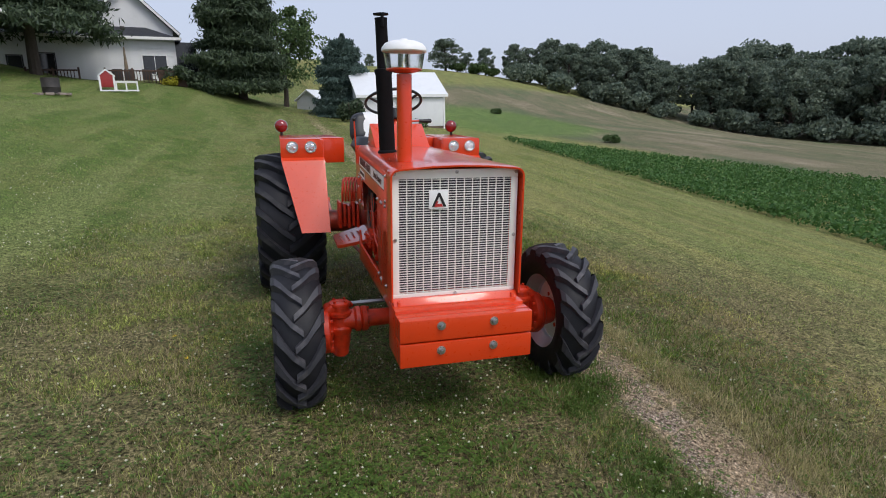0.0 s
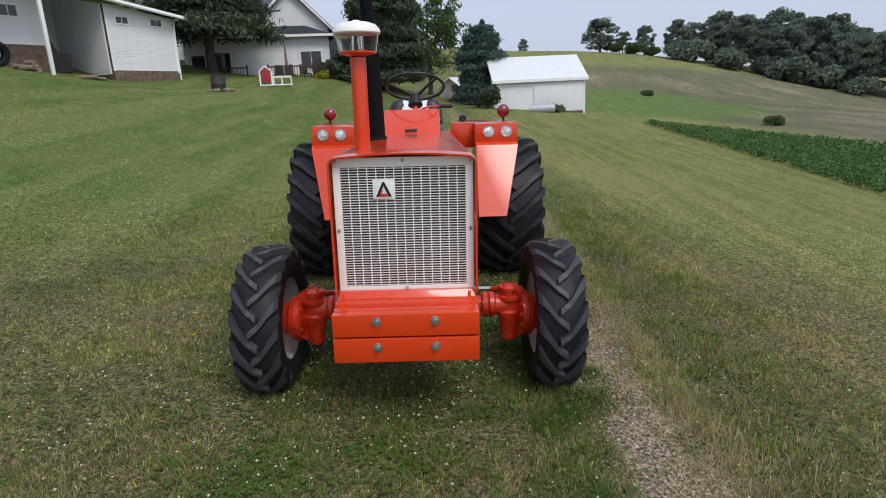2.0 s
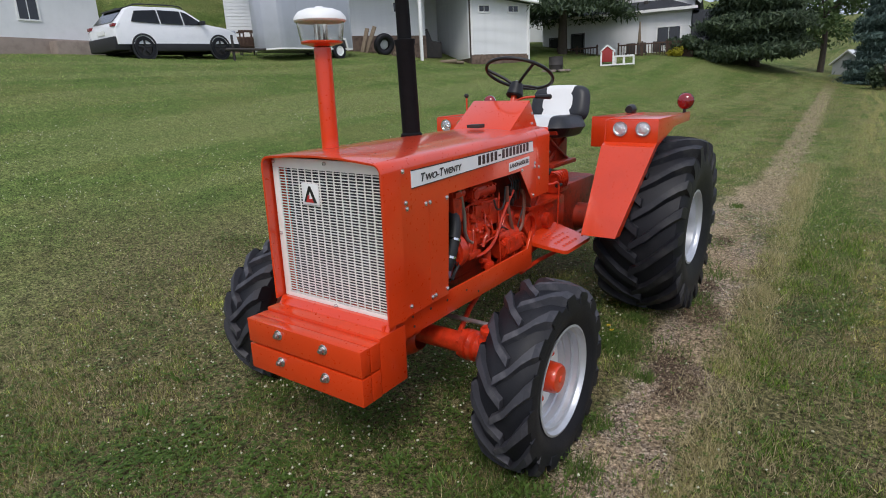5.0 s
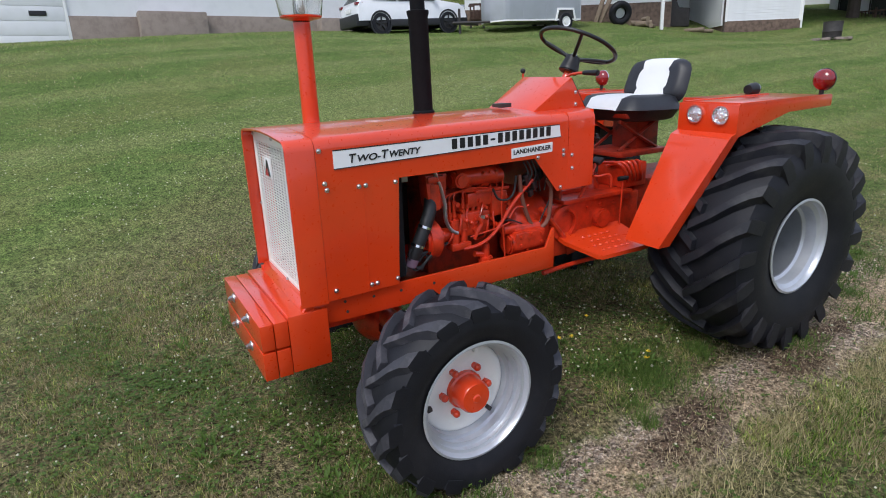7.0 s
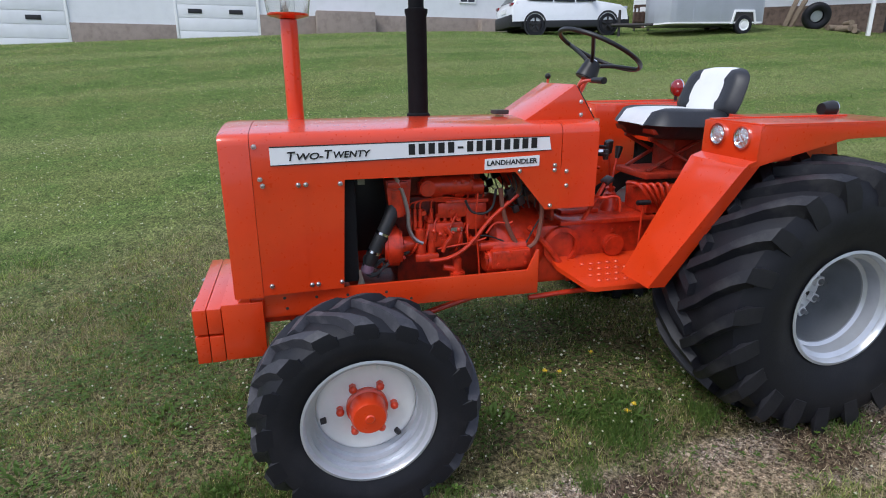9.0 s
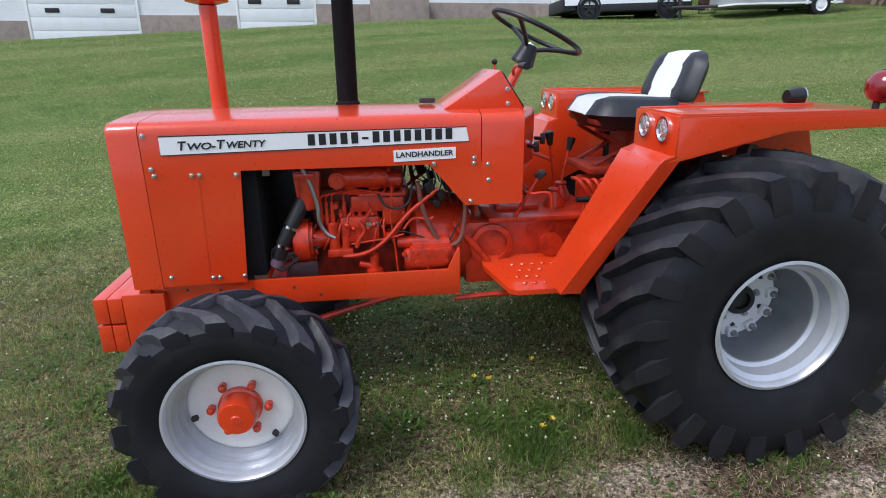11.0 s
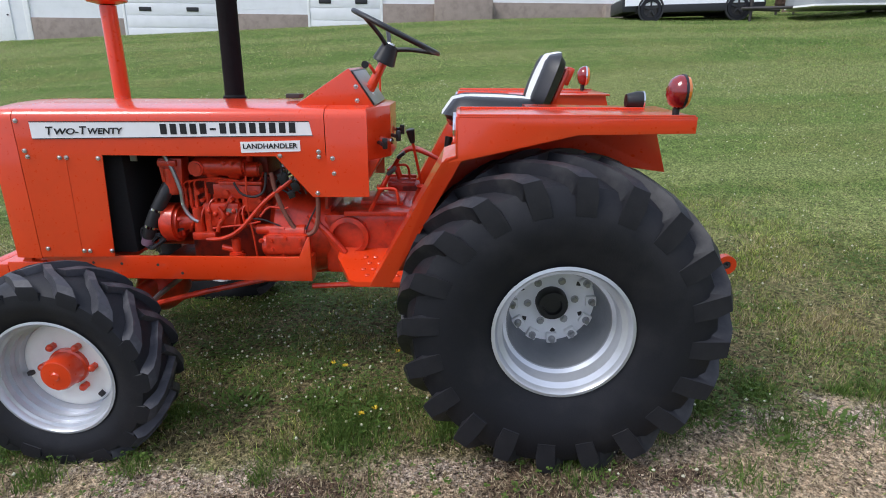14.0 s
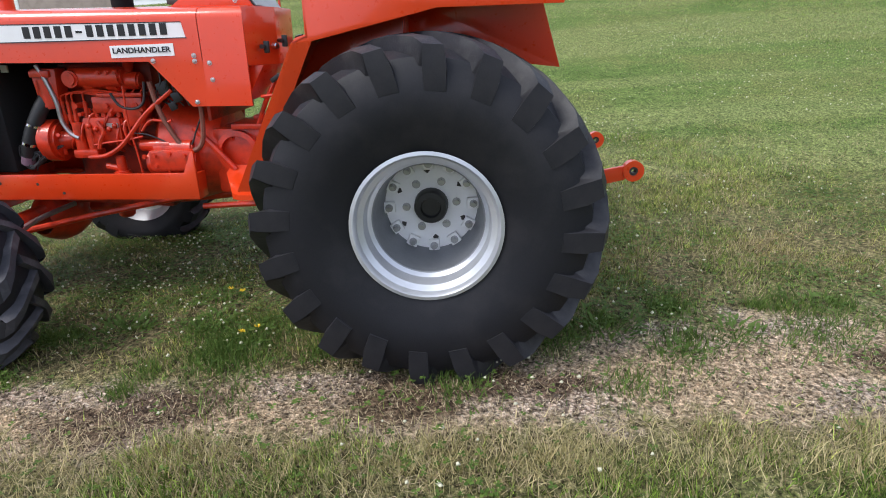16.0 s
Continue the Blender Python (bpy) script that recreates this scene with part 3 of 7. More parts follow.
def wheel(name, x, y, z, side, half, out_r, rim_r, bead, lugs, sweep, high, wide, flat, flare, label):
    """side +1: its outer face looks towards +x. The rim is the wheel's own mesh."""
    m = pose(x, y, z) @ Matrix.Diagonal((side, 1, 1, 1))
    rear = out_r > 0.7
    if rear:
        prof = [(bead + 0.018, rim_r + 0.004), (bead + 0.022, rim_r - 0.012), (bead + 0.008, rim_r - 0.022), (bead - 0.012, rim_r - 0.026), (bead - 0.03, rim_r - 0.05),
                (bead - 0.10, rim_r - 0.058), (bead - 0.115, rim_r - 0.075), (bead - 0.21, rim_r - 0.08), (-0.09, rim_r - 0.10), (-0.14, rim_r - 0.09), (-bead, rim_r)]
    else:
        prof = [(bead + 0.014, rim_r + 0.003), (bead + 0.017, rim_r - 0.01), (bead + 0.004, rim_r - 0.018), (bead - 0.012, rim_r - 0.022), (bead - 0.018, rim_r - 0.038),
                (bead - 0.03, rim_r - 0.03), (bead - 0.056, rim_r - 0.032), (bead - 0.06, rim_r - 0.056), (bead - 0.074, rim_r - 0.048), (bead - 0.106, rim_r - 0.05), (bead - 0.11, rim_r - 0.07), (-0.045, rim_r - 0.076), (-0.07, rim_r - 0.06), (-bead, rim_r)]
    w = part(name, lathe(prof, "x", 64), SILVER, tractor, label, 30, m)
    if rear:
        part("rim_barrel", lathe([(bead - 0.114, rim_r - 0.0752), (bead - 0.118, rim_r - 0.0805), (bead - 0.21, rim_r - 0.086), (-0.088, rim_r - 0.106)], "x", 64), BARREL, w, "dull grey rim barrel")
    own = lathe(tyre_profile(half, bead, rim_r, out_r - high), "x", 96)
    for v in own.verts:
        if v.co.z < -flat:
            v.co.x *= 1 + 0.35 * (-flat - v.co.z) / 0.1
            v.co.z = -flat + 0.15 * (v.co.z + flat)
    part("tyre", own, RUBBER, w, "black ribbed rubber farm tyre", 40)
    data = {}
    for flip in (1, -1):
        for k in range(lugs):
            turn = 360 / lugs * (k + (0.5 if flip < 0 else 0)) + 2.5
            if (flip * 1) not in data:
                ob = part("tread_lug", lug(half, rim_r, out_r - high, high, wide, sweep, flip, flare), [LUGTOP if rear else DUSTYLUG, RUBBER], w, "", 28)
                data[flip] = ob.data
            else:
                ob = new("tread_lug", data[flip])
                ob.parent = w
            ob.matrix_basis = pose(0, 0, 0, turn, 0, 0)
            low = math.cos(radians(turn)) * out_r
            if low < -flat - 0.005:
                ob.matrix_basis = pose(0, 0, -low - flat - 0.005, 0, 0, 0) @ pose(0, 0, 0, turn, 0, 0) @ Matrix.Diagonal((1.02, 1, 1, 1))
    return w


def nut(parent, p, r=0.014, h=0.02, material=STEEL, name="nut", along="x"):
    d = {"x": Vector((h, 0, 0)), "y": Vector((0, -h, 0)), "z": Vector((0, 0, h))}[along]
    bm = rod(Vector(p), Vector(p) + d, r, seg=6)
    rod(Vector(p) - d * 0.1, Vector(p) + d * 0.12, r * 1.5, bm=bm, seg=14)
    return part(name, bm, material, parent, "", 30)


def bolt(p, along="x", r=0.012, parent=tractor, sign=1):
    """A shiny round-headed panel bolt."""
    d = {"x": Vector((sign, 0, 0)), "y": Vector((0, -1, 0)), "z": Vector((0, 0, 1))}[along]
    bm = rod(Vector(p) - d * 0.004, Vector(p) + d * 0.004, r * 1.25, bm=None, seg=12)
    rod(Vector(p) + d * 0.004, Vector(p) + d * 0.010, r * 0.95, r * 0.5, bm=bm, seg=12)
    return part("panel_bolt", bm, NICKEL, parent, "shiny round-headed bolt", 40)


REAR = dict(half=0.355, out_r=0.805, rim_r=0.335, bead=0.29, lugs=20, sweep=0.42, high=0.05, wide=0.044, flat=0.765, flare=1.12)
FRONT = dict(half=0.175, out_r=0.575, rim_r=0.328, bead=0.135, lugs=16, sweep=0.42, high=0.036, wide=0.032, flat=0.545, flare=1.75)
for side in (1, -1):
    rw = wheel("rear_wheel", 1.035 * side, 3.44, 0.86, side, label="wide rear wheel with silver rim and deep dish", **REAR)
    plate = lathe([(-0.06, 0.0), (-0.06, 0.235), (-0.075, 0.242), (-0.085, 0.235), (-0.085, 0.0)], "x", 48)
    part("wheel_plate", plate, WHITE, rw, "white bolted centre plate", m=pose(-0.025, 0, 0))
    part("hub", lathe([(-0.07, 0.085), (-0.005, 0.082), (0.01, 0.075), (0.012, 0.05), (-0.01, 0.045), (-0.01, 0.0)], "x", 28), BLACK, rw, "black greasy open hub", m=pose(-0.025, 0, 0))
    for k in range(6):
        a = 2 * math.pi * (k + 0.1) / 6
        nut(rw, (-0.085, 0.125 * math.cos(a), 0.125 * math.sin(a)), 0.014, 0.022)
        a += math.pi / 6
        part("plate_hole", box(-0.002, 0.003, -0.011, 0.011, -0.011, 0.011), SOILDARK, rw, "square dark hole", None, pose(-0.085, 0.172 * math.cos(a), 0.172 * math.sin(a), math.degrees(a) + 45))
    for k in range(12):
        a = 2 * math.pi * (k + 0.1) / 12
        clamp = box(-0.014, 0.016, -0.028, 0.028, -0.034, 0.04, 0.008)
        part("rim_clamp", clamp, WHITE, rw, "", 35, pose(-0.071, 0.212 * math.cos(a), 0.212 * math.sin(a), math.degrees(a) - 90))
        nut(rw, (-0.055, 0.208 * math.cos(a), 0.208 * math.sin(a)), 0.013, 0.032, STEEL)
    fw = wheel("front_wheel", 1.08 * side, 0.84, 0.50, side, label="front wheel with silver rim and cream disc", **FRONT)
    part("wheel_disc", lathe([(-0.038, 0.0), (-0.038, 0.10), (-0.036, 0.21), (-0.034, 0.237), (-0.04, 0.248), (-0.046, 0.254), (-0.05, 0.0)], "x", 48), CREAM, fw, "cream painted wheel disc", m=pose(0.032, 0, 0))
    part("hub", lathe([(-0.05, 0.105), (-0.015, 0.105), (-0.008, 0.094), (0.07, 0.09), (0.086, 0.08), (0.09, 0.024), (0.096, 0.018), (0.097, 0.0)], "x", 30), ORANGE, fw, "orange hub cap", m=pose(0.032, 0, 0))
    for k in range(6):
        a = 2 * math.pi * k / 6
        bm = rod((-0.05, 0.136 * math.cos(a), 0.136 * math.sin(a)), (-0.005, 0.136 * math.cos(a), 0.136 * math.sin(a)), 0.019, seg=6)
        ball((-0.003, 0.136 * math.cos(a), 0.136 * math.sin(a)), 0.021, bm, 10)
        part("wheel_nut", bm, ORANGE, fw, "", 40, pose(0.03, 0, 0))
    for k in range(3):
        a = 2 * math.pi * (k + 0.6) / 3
        part("rim_lug", box(-0.03, 0.008, -0.015, 0.015, -0.012, 0.012, 0.005), SOILDARK if k else CREAM, fw, "", 35, pose(0.012, 0.225 * math.cos(a), 0.225 * math.sin(a), math.degrees(a)))

# front driving axle: the wheels sit lower than the axle tube, on geared kingpin housings
AXLE_Z = 0.575
axle = part("front_axle", rod((-0.74, 0.83, AXLE_Z), (0.74, 0.83, AXLE_Z), 0.068, seg=24), CAST, tractor, "orange cast front driving axle")
own = lathe([(-0.2, 0.09), (-0.13, 0.15), (-0.02, 0.17), (0.06, 0.165), (0.15, 0.12), (0.2, 0.08)], "x", 28, m=pose(0, 0.83, 0.53))
part("differential", own, CAST, axle, "orange differential housing")
for side in (1, -1):
    m = pose(0.84 * side, 0.83, 0.5) @ Matrix.Diagonal((side, 1, 1, 1))
    drum = [(-0.03, 0.0), (-0.03, 0.075), (-0.012, 0.11), (0.0, 0.165), (0.012, 0.178), (0.055, 0.178), (0.062, 0.17), (0.085, 0.165), (0.11, 0.13), (0.2, 0.11)]
    part("planetary_housing", lathe(drum, "x", 36, m=m), CAST, axle, "orange geared hub housing")
    column = [(-0.215, 0.0), (-0.215, 0.045), (-0.2, 0.06), (-0.1, 0.075), (-0.03, 0.082), (0.0, 0.098), (0.03, 0.098), (0.045, 0.082), (0.11, 0.08), (0.125, 0.094), (0.15, 0.094), (0.16, 0.072), (0.195, 0.07), (0.2, 0.082), (0.222, 0.08), (0.23, 0.062), (0.23, 0.0)]
    knuckle = part("steering_knuckle", lathe(column, "z", 26, m=m @ pose(-0.085, 0, 0)), CAST, axle, "orange cast steering knuckle")
    own = prism([(-0.13, 0.165), (-0.13, 0.21), (-0.03, 0.225), (0.03, 0.2), (0.062, 0.13), (0.062, 0.06), (0.008, 0.06), (0.008, 0.12), (-0.015, 0.155), (-0.06, 0.168)], "y", -0.055, 0.055, 0.014, m=m)
    part("upper_arm", own, CAST, knuckle, "curved cast arm over the kingpin")
    own = prism([(-0.13, -0.2), (0.02, -0.17), (0.02, -0.06), (-0.06, -0.04), (-0.12, -0.08)], "y", -0.045, 0.045, 0.018, m=m)
    part("lower_arm", own, CAST, knuckle)
    part("axle_collar", lathe([(-0.3, 0.07), (-0.29, 0.098), (-0.255, 0.1), (-0.245, 0.084), (-0.235, 0.1), (-0.205, 0.098), (-0.19, 0.08), (-0.1, 0.078)], "x", 28, m=m @ pose(0, 0, AXLE_Z - 0.5)), CAST, axle, "bolted axle flange")
    for k in range(6):
        a = math.pi * (k + 0.5) / 3
        nut(axle, m @ Vector((-0.292, 0.084 * math.cos(a), AXLE_Z - 0.5 + 0.084 * math.sin(a))), 0.01, -0.018 * side, CAST)
    for k in range(4):
        a = math.pi / 4 + math.pi / 2 * k
        part("knuckle_bolt", rod((-0.085 + 0.058 * math.cos(a), 0.058 * math.sin(a), 0.225), (-0.085 + 0.058 * math.cos(a), 0.058 * math.sin(a), 0.245), 0.011, seg=6), CAST, knuckle, "", 30, m)
    for k in range(12):
        a = 2 * math.pi * (k + 0.5) / 12
        part("flange_bolt", rod((0.014, 0.155 * math.cos(a), 0.155 * math.sin(a)), (-0.018, 0.155 * math.cos(a), 0.155 * math.sin(a)), 0.012, seg=6), CAST, knuckle, "", 30, m)
    part("steering_arm", tube([m @ Vector((-0.085, 0.04, 0.14)), m @ Vector((-0.12, 0.16, 0.14)), m @ Vector((-0.2, 0.22, 0.12))], 0.026), CAST, knuckle, "orange forged steering arm")
    own = tube([m @ Vector((-0.2, 0.22, 0.13)), (0.45 * side, 1.03, 0.64), (0.12 * side, 1.03, 0.64)], 0.017)
    part("tie_rod", own, STEEL, axle, "bright steel tie rod")

# frame rails and front weights
for side in (1, -1):
    own = prism([(0.2, 0.775), (0.36, 0.752), (2.025, 0.745), (2.025, 1.035), (2.01, 1.035), (1.95, 0.905), (0.2, 0.9)], "x", 0.405 * side, 0.425 * side, 0.004)
    box(min(0.30 * side, 0.41 * side), max(0.30 * side, 0.41 * side), 0.3, 2.02, 0.745, 0.765, 0.004, own)
    box(min(0.30 * side, 0.41 * side), max(0.30 * side, 0.41 * side), 2.005, 2.025, 0.745, 0.9, 0.004, own)
    rail = part("frame_rail", own, ORANGE, tractor, "orange channel frame rail")
    for yy, zz in ((0.46, 0.865), (0.64, 0.855), (0.47, 0.80), (0.82, 0.85), (1.05, 0.845), (1.2, 0.79)):
        part("rail_hole", rod((0.424 * side, yy, zz), (0.427 * side, yy, zz), 0.009, seg=10), SOILDARK, rail)
weights = part("front_weight", prism([(0.115, 0.53), (0.34, 0.53), (0.34, 0.868), (0.115, 0.868)], "x", -0.462, 0.462, 0.006), ORANGE, tractor, "stacked orange slab weights")
part("nose_sill", prism([(0.2, 0.862), (0.27, 0.862), (0.27, 0.91), (0.235, 0.91)], "x", -0.452, 0.452, 0.003), ORANGE, weights)
for y0, y1 in ((-0.04, 0.032), (0.036, 0.112)):
    for z0, z1 in ((0.525, 0.687), (0.700, 0.85)):
        part("weight_slab", box(-0.462, 0.462, y0, y1, z0, z1, 0.005), ORANGE, weights)
for xx in (-0.184, 0.184):
    for zz in (0.80, 0.628):
        washer = part("washer", lathe([(-0.046, 0.0), (-0.046, 0.029), (-0.04, 0.031), (-0.04, 0.0)], "y", 20, m=pose(xx, 0, zz)), NICKEL, weights, "zinc-plated washer", 40)
        own = rod((xx, -0.046, zz), (xx, -0.064, zz), 0.019, seg=6)
        rod((xx, -0.06, zz), (xx, -0.074, zz), 0.011, seg=12, bm=own)
        part("weight_bolt", own, STEEL, washer, "", 30)
part("front_bolster", box(-0.38, 0.38, 0.25, 0.6, 0.7, 0.9, 0.02), CAST, tractor)

# nose shell, grille and hood
own = bmesh.new()
W0, TOP = 0.468, 1.80


def shell_ring(y, half, top, low, crown=0.022, rad=0.06):
    pts = [(half, low)]
    for k in range(5):
        a = math.pi / 2 * k / 4
        pts.append((half - rad + rad * math.cos(a), top - rad + rad * math.sin(a)))
    pts += [(0.2, top + crown * 0.75), (0.0, top + crown)]
    full = pts + [(-px, pz) for px, pz in pts[-2::-1]]
    return [(px, y, pz) for px, pz in full]


def loft(rings, thick=0.0):
    own = bmesh.new()
    vs = [[own.verts.new(p) for p in r] for r in rings]
    for a, b in zip(vs, vs[1:]):
        for i in range(len(a) - 1):
            own.faces.new((a[i], a[i + 1], b[i + 1], b[i]))
    if thick:
        bmesh.ops.recalc_face_normals(own, faces=own.faces)
        bmesh.ops.solidify(own, geom=own.faces[:], thickness=thick)
    return own


nose = part("nose_shell", loft([shell_ring(0.195, W0, TOP, 0.90), shell_ring(0.21, W0 + 0.004, TOP + 0.003, 0.90), shell_ring(0.35, W0 + 0.002, TOP + 0.004, 0.895)], 0.012), ORANGE, tractor, "orange nose shell")
hood = part("hood", loft([shell_ring(0.353, W0, TOP + 0.004, 1.545), shell_ring(1.2, 0.432, TOP + 0.006, 1.535), shell_ring(2.15, 0.395, TOP + 0.008, 1.53)], 0.008), ORANGE, tractor, "long glossy orange hood")
cowl = part("cowl", loft([shell_ring(2.155, 0.395, TOP + 0.008, 1.285), shell_ring(2.40, 0.386, TOP + 0.01, 1.285)], 0.01), ORANGE, tractor, "orange rear cowl")
for side in (1, -1):
    x0 = lambda y: side * (W0 - (y - 0.35) * 0.041)
    own = bmesh.new()
    def sheet(pts, own, off=0.0, thick=0.006):
        a = [own.verts.new((x0(py) + side * off, py, pz)) for py, pz in pts]
        b = [own.verts.new((x0(py) + side * (off - thick), py, pz)) for py, pz in pts]
        own.faces.new(a)
        own.faces.new(b[::-1])
        for i in range(len(a)):
            j = (i + 1) % len(a)
            own.faces.new((a[i], b[i], b[j], a[j]))
        return own
    part("side_panel", sheet([(0.352, 0.905), (0.80, 0.905), (0.835, 1.54), (0.352, 1.545)], own), ORANGE, tractor, "orange bolted side panel", None)
    part("panel_fold", sheet([(0.60, 0.915), (0.606, 0.915), (0.62, 1.53), (0.614, 1.53)], bmesh.new(), 0.002), ORANGE, tractor, "", None)
    part("cowl_panel", sheet([(1.85, 1.535), (2.06, 1.285), (2.16, 1.285), (2.16, 1.535)], bmesh.new()), ORANGE, tractor, "orange cut-off cowl panel", None)
    own = sheet([(0.45, 1.635), (2.08, 1.655), (2.065, 1.735), (0.45, 1.732)], bmesh.new(), 0.003, 0.003)
    decal = part("name_strip", own, WHITE, hood, "white name strip with black lettering", None)
    for pts in ([(0.45, 1.632), (2.085, 1.652), (2.084, 1.656), (0.45, 1.637)], [(0.45, 1.729), (2.066, 1.732), (2.066, 1.737), (0.45, 1.735)]):
        part("strip_edge", sheet(pts, bmesh.new(), 0.004, 0.003), LETTER, decal, "", None)
    badge = part("name_plate", sheet([(1.655, 1.553), (2.005, 1.562), (2.005, 1.626), (1.655, 1.617)], bmesh.new(), 0.004, 0.003), WHITE, hood, "small white plate with black lettering", None)
    # lettering
    def word(text, y0, y1, z0, z1, host, name, shear=0.0):
        cu = bpy.data.curves.new(name, "FONT")
        cu.body, cu.size, cu.extrude, cu.shear, cu.offset = text, 1.0, 0.004, shear, 0.022
        ob = new(name, cu)
        bpy.context.view_layer.update()
        me = bpy.data.meshes.new_from_object(ob.evaluated_get(bpy.context.evaluated_depsgraph_get()))
        bpy.data.objects.remove(ob)
        co = np.array([v.co[:] for v in me.vertices])
        lo, hi = co.min(0), co.max(0)
        for v in me.vertices:
            fy = (v.co.x - lo[0]) / (hi[0] - lo[0])
            fz = (v.co.y - lo[1]) / (hi[1] - lo[1])
            yy = y0 + fy * (y1 - y0) if side > 0 else y1 - fy * (y1 - y0)
            zz = z0 + fz * (z1 - z0) + (yy - 0.45) * 0.012
            v.co = (x0(yy) + side * (0.0045 + 0.002 * (v.co.z > 0)), yy, zz)
        me.materials.append(LETTER)
        o = new(name, me)
        o.parent = host
        o["label"] = "black printed lettering"
    for text, a, b, tall in (("T", 0.54, 0.583, 0.047), ("WO-", 0.588, 0.728, 0.036), ("T", 0.735, 0.778, 0.047), ("WENTY", 0.783, 0.985, 0.036)):
        word(text, *((a, b) if side > 0 else (1.525 - b, 1.525 - a)), 1.657, 1.657 + tall, decal, "lettering", 0.2)
    word("LANDHANDLER", 1.67, 1.99, 1.562, 1.592, badge, "lettering")
    # the maker's name: plain bars in its place
    for k in range(14):
        a = 1.2 + k * 0.0575
        if k == 5:
            part("maker_bar", sheet([(a, 1.685), (a + 0.035, 1.685), (a + 0.035, 1.697), (a, 1.697)], bmesh.new(), 0.005, 0.003), LETTER, decal, "", None)
        else:
            rise = (a - 0.45) * 0.012
            part("maker_bar", sheet([(a, 1.652 + rise), (a + 0.037, 1.652 + rise), (a + 0.037, 1.712 + rise), (a, 1.712 + rise)], bmesh.new(), 0.005, 0.003), LETTER, decal, "", None)
    for yy, zz in ((0.374, 1.738), (0.39, 1.565), (0.40, 1.53), (0.585, 1.525), (0.625, 1.525), (0.81, 1.52), (0.40, 0.96), (0.62, 0.945), (0.655, 0.945), (0.79, 0.945), (2.11, 1.56), (2.11, 1.53), (2.19, 1.52), (2.195, 1.43), (2.09, 1.31), (1.88, 1.535)):
        bolt((x0(yy) + side * 0.001, yy, zz), "x", 0.011, tractor, side)

# grille: frame, bars, mesh backing and badge
gy = lambda z: 0.255 + (z - 0.9) * 0.03
own = bmesh.new()
for x0_, x1_, z0, z1 in ((-0.448, 0.448, 0.908, 0.935), (-0.448, 0.448, 1.728, 1.79), (-0.448, -0.405, 0.935, 1.728), (0.405, 0.448, 0.935, 1.728)):
    box(x0_, x1_, 0.262, 0.28, z0, z1, 0.004, own)
grille = part("grille", own, CREAM, tractor, "cream pressed-metal grille")
for k in range(15):
    xx = -0.402 + 0.804 * k / 14
    part("grille_post", box(xx - 0.0032, xx + 0.0032, 0.2655, 0.2705, 0.935, 1.728), CREAM, grille, "", None)
for k in range(47):
    zz = 0.935 + 0.793 * (k + 0.5) / 47
    part("grille_bar", prism([(0.264, zz - 0.0025), (0.270, zz - 0.003), (0.271, zz + 0.002), (0.264, zz + 0.0025)], "x", -0.405, 0.405), CREAM, grille, "", None)
part("radiator", box(-0.43, 0.43, 0.35, 0.42, 0.92, 1.74, 0.01), paint("dusty_radiator", (0.016, 0.016, 0.02), 0.8, var=0.3, bump=0.8, fine=200), tractor, "dark radiator core")
badge = part("grille_badge", box(-0.195, -0.06, 0.252, 0.262, 1.525, 1.65, 0.003), WHITE, grille, "white square badge with a triangle sign")
part("badge_mark", prism([(-0.175, 1.54), (-0.158, 1.54), (-0.125, 1.61), (-0.095, 1.54), (-0.075, 1.54), (-0.12, 1.635), (-0.132, 1.635)], "y", 0.247, 0.252), LETTER, badge, "", None)
part("badge_mark", prism([(-0.16, 1.54), (-0.10, 1.54), (-0.11, 1.56), (-0.14, 1.56), (-0.13, 1.58), (-0.145, 1.58)], "y", 0.247, 0.252), SIGNRED, badge, "", None)
for xx, zz in ((-0.43, 1.765), (0.43, 1.765), (0, 1.77), (-0.427, 1.32), (0.427, 1.32), (0, 0.918)):
    bolt((xx, 0.26, zz), "y", 0.010, grille)

# the cowl's three-sided rear panel, with control knobs
own = prism([(0.378, 2.395), (0.17, 2.515), (-0.17, 2.515), (-0.378, 2.395)], "z", 1.5, 1.812, 0.006)
rear_panel = part("dash_plate", own, ORANGE, tractor, "orange folded dash plate")
for kx, ky, kz in ((0.285, 2.455, 1.6), (0.175, 2.525, 1.63), (-0.2, 2.51, 1.62)):
    own = rod((kx, ky, kz), (kx + 0.25 * kx, ky + 0.03, kz), 0.012, seg=10)
    box(kx * 1.1 - 0.012, kx * 1.1 + 0.012, ky + 0.025, ky + 0.055, kz - 0.035, kz + 0.03, 0.006, own)
    part("control_knob", own, BLACK, rear_panel, "black control knob")
part("key_switch", rod((0.21, 2.5, 1.6), (0.225, 2.53, 1.6), 0.02, seg=16, bevel=0.004), CHROME, rear_panel)
part("panel_gusset", prism([(2.2, 1.3), (2.34, 1.3), (2.46, 1.5), (2.2, 1.5)], "x", -0.3, 0.3, 0.005), ORANGE, rear_panel)

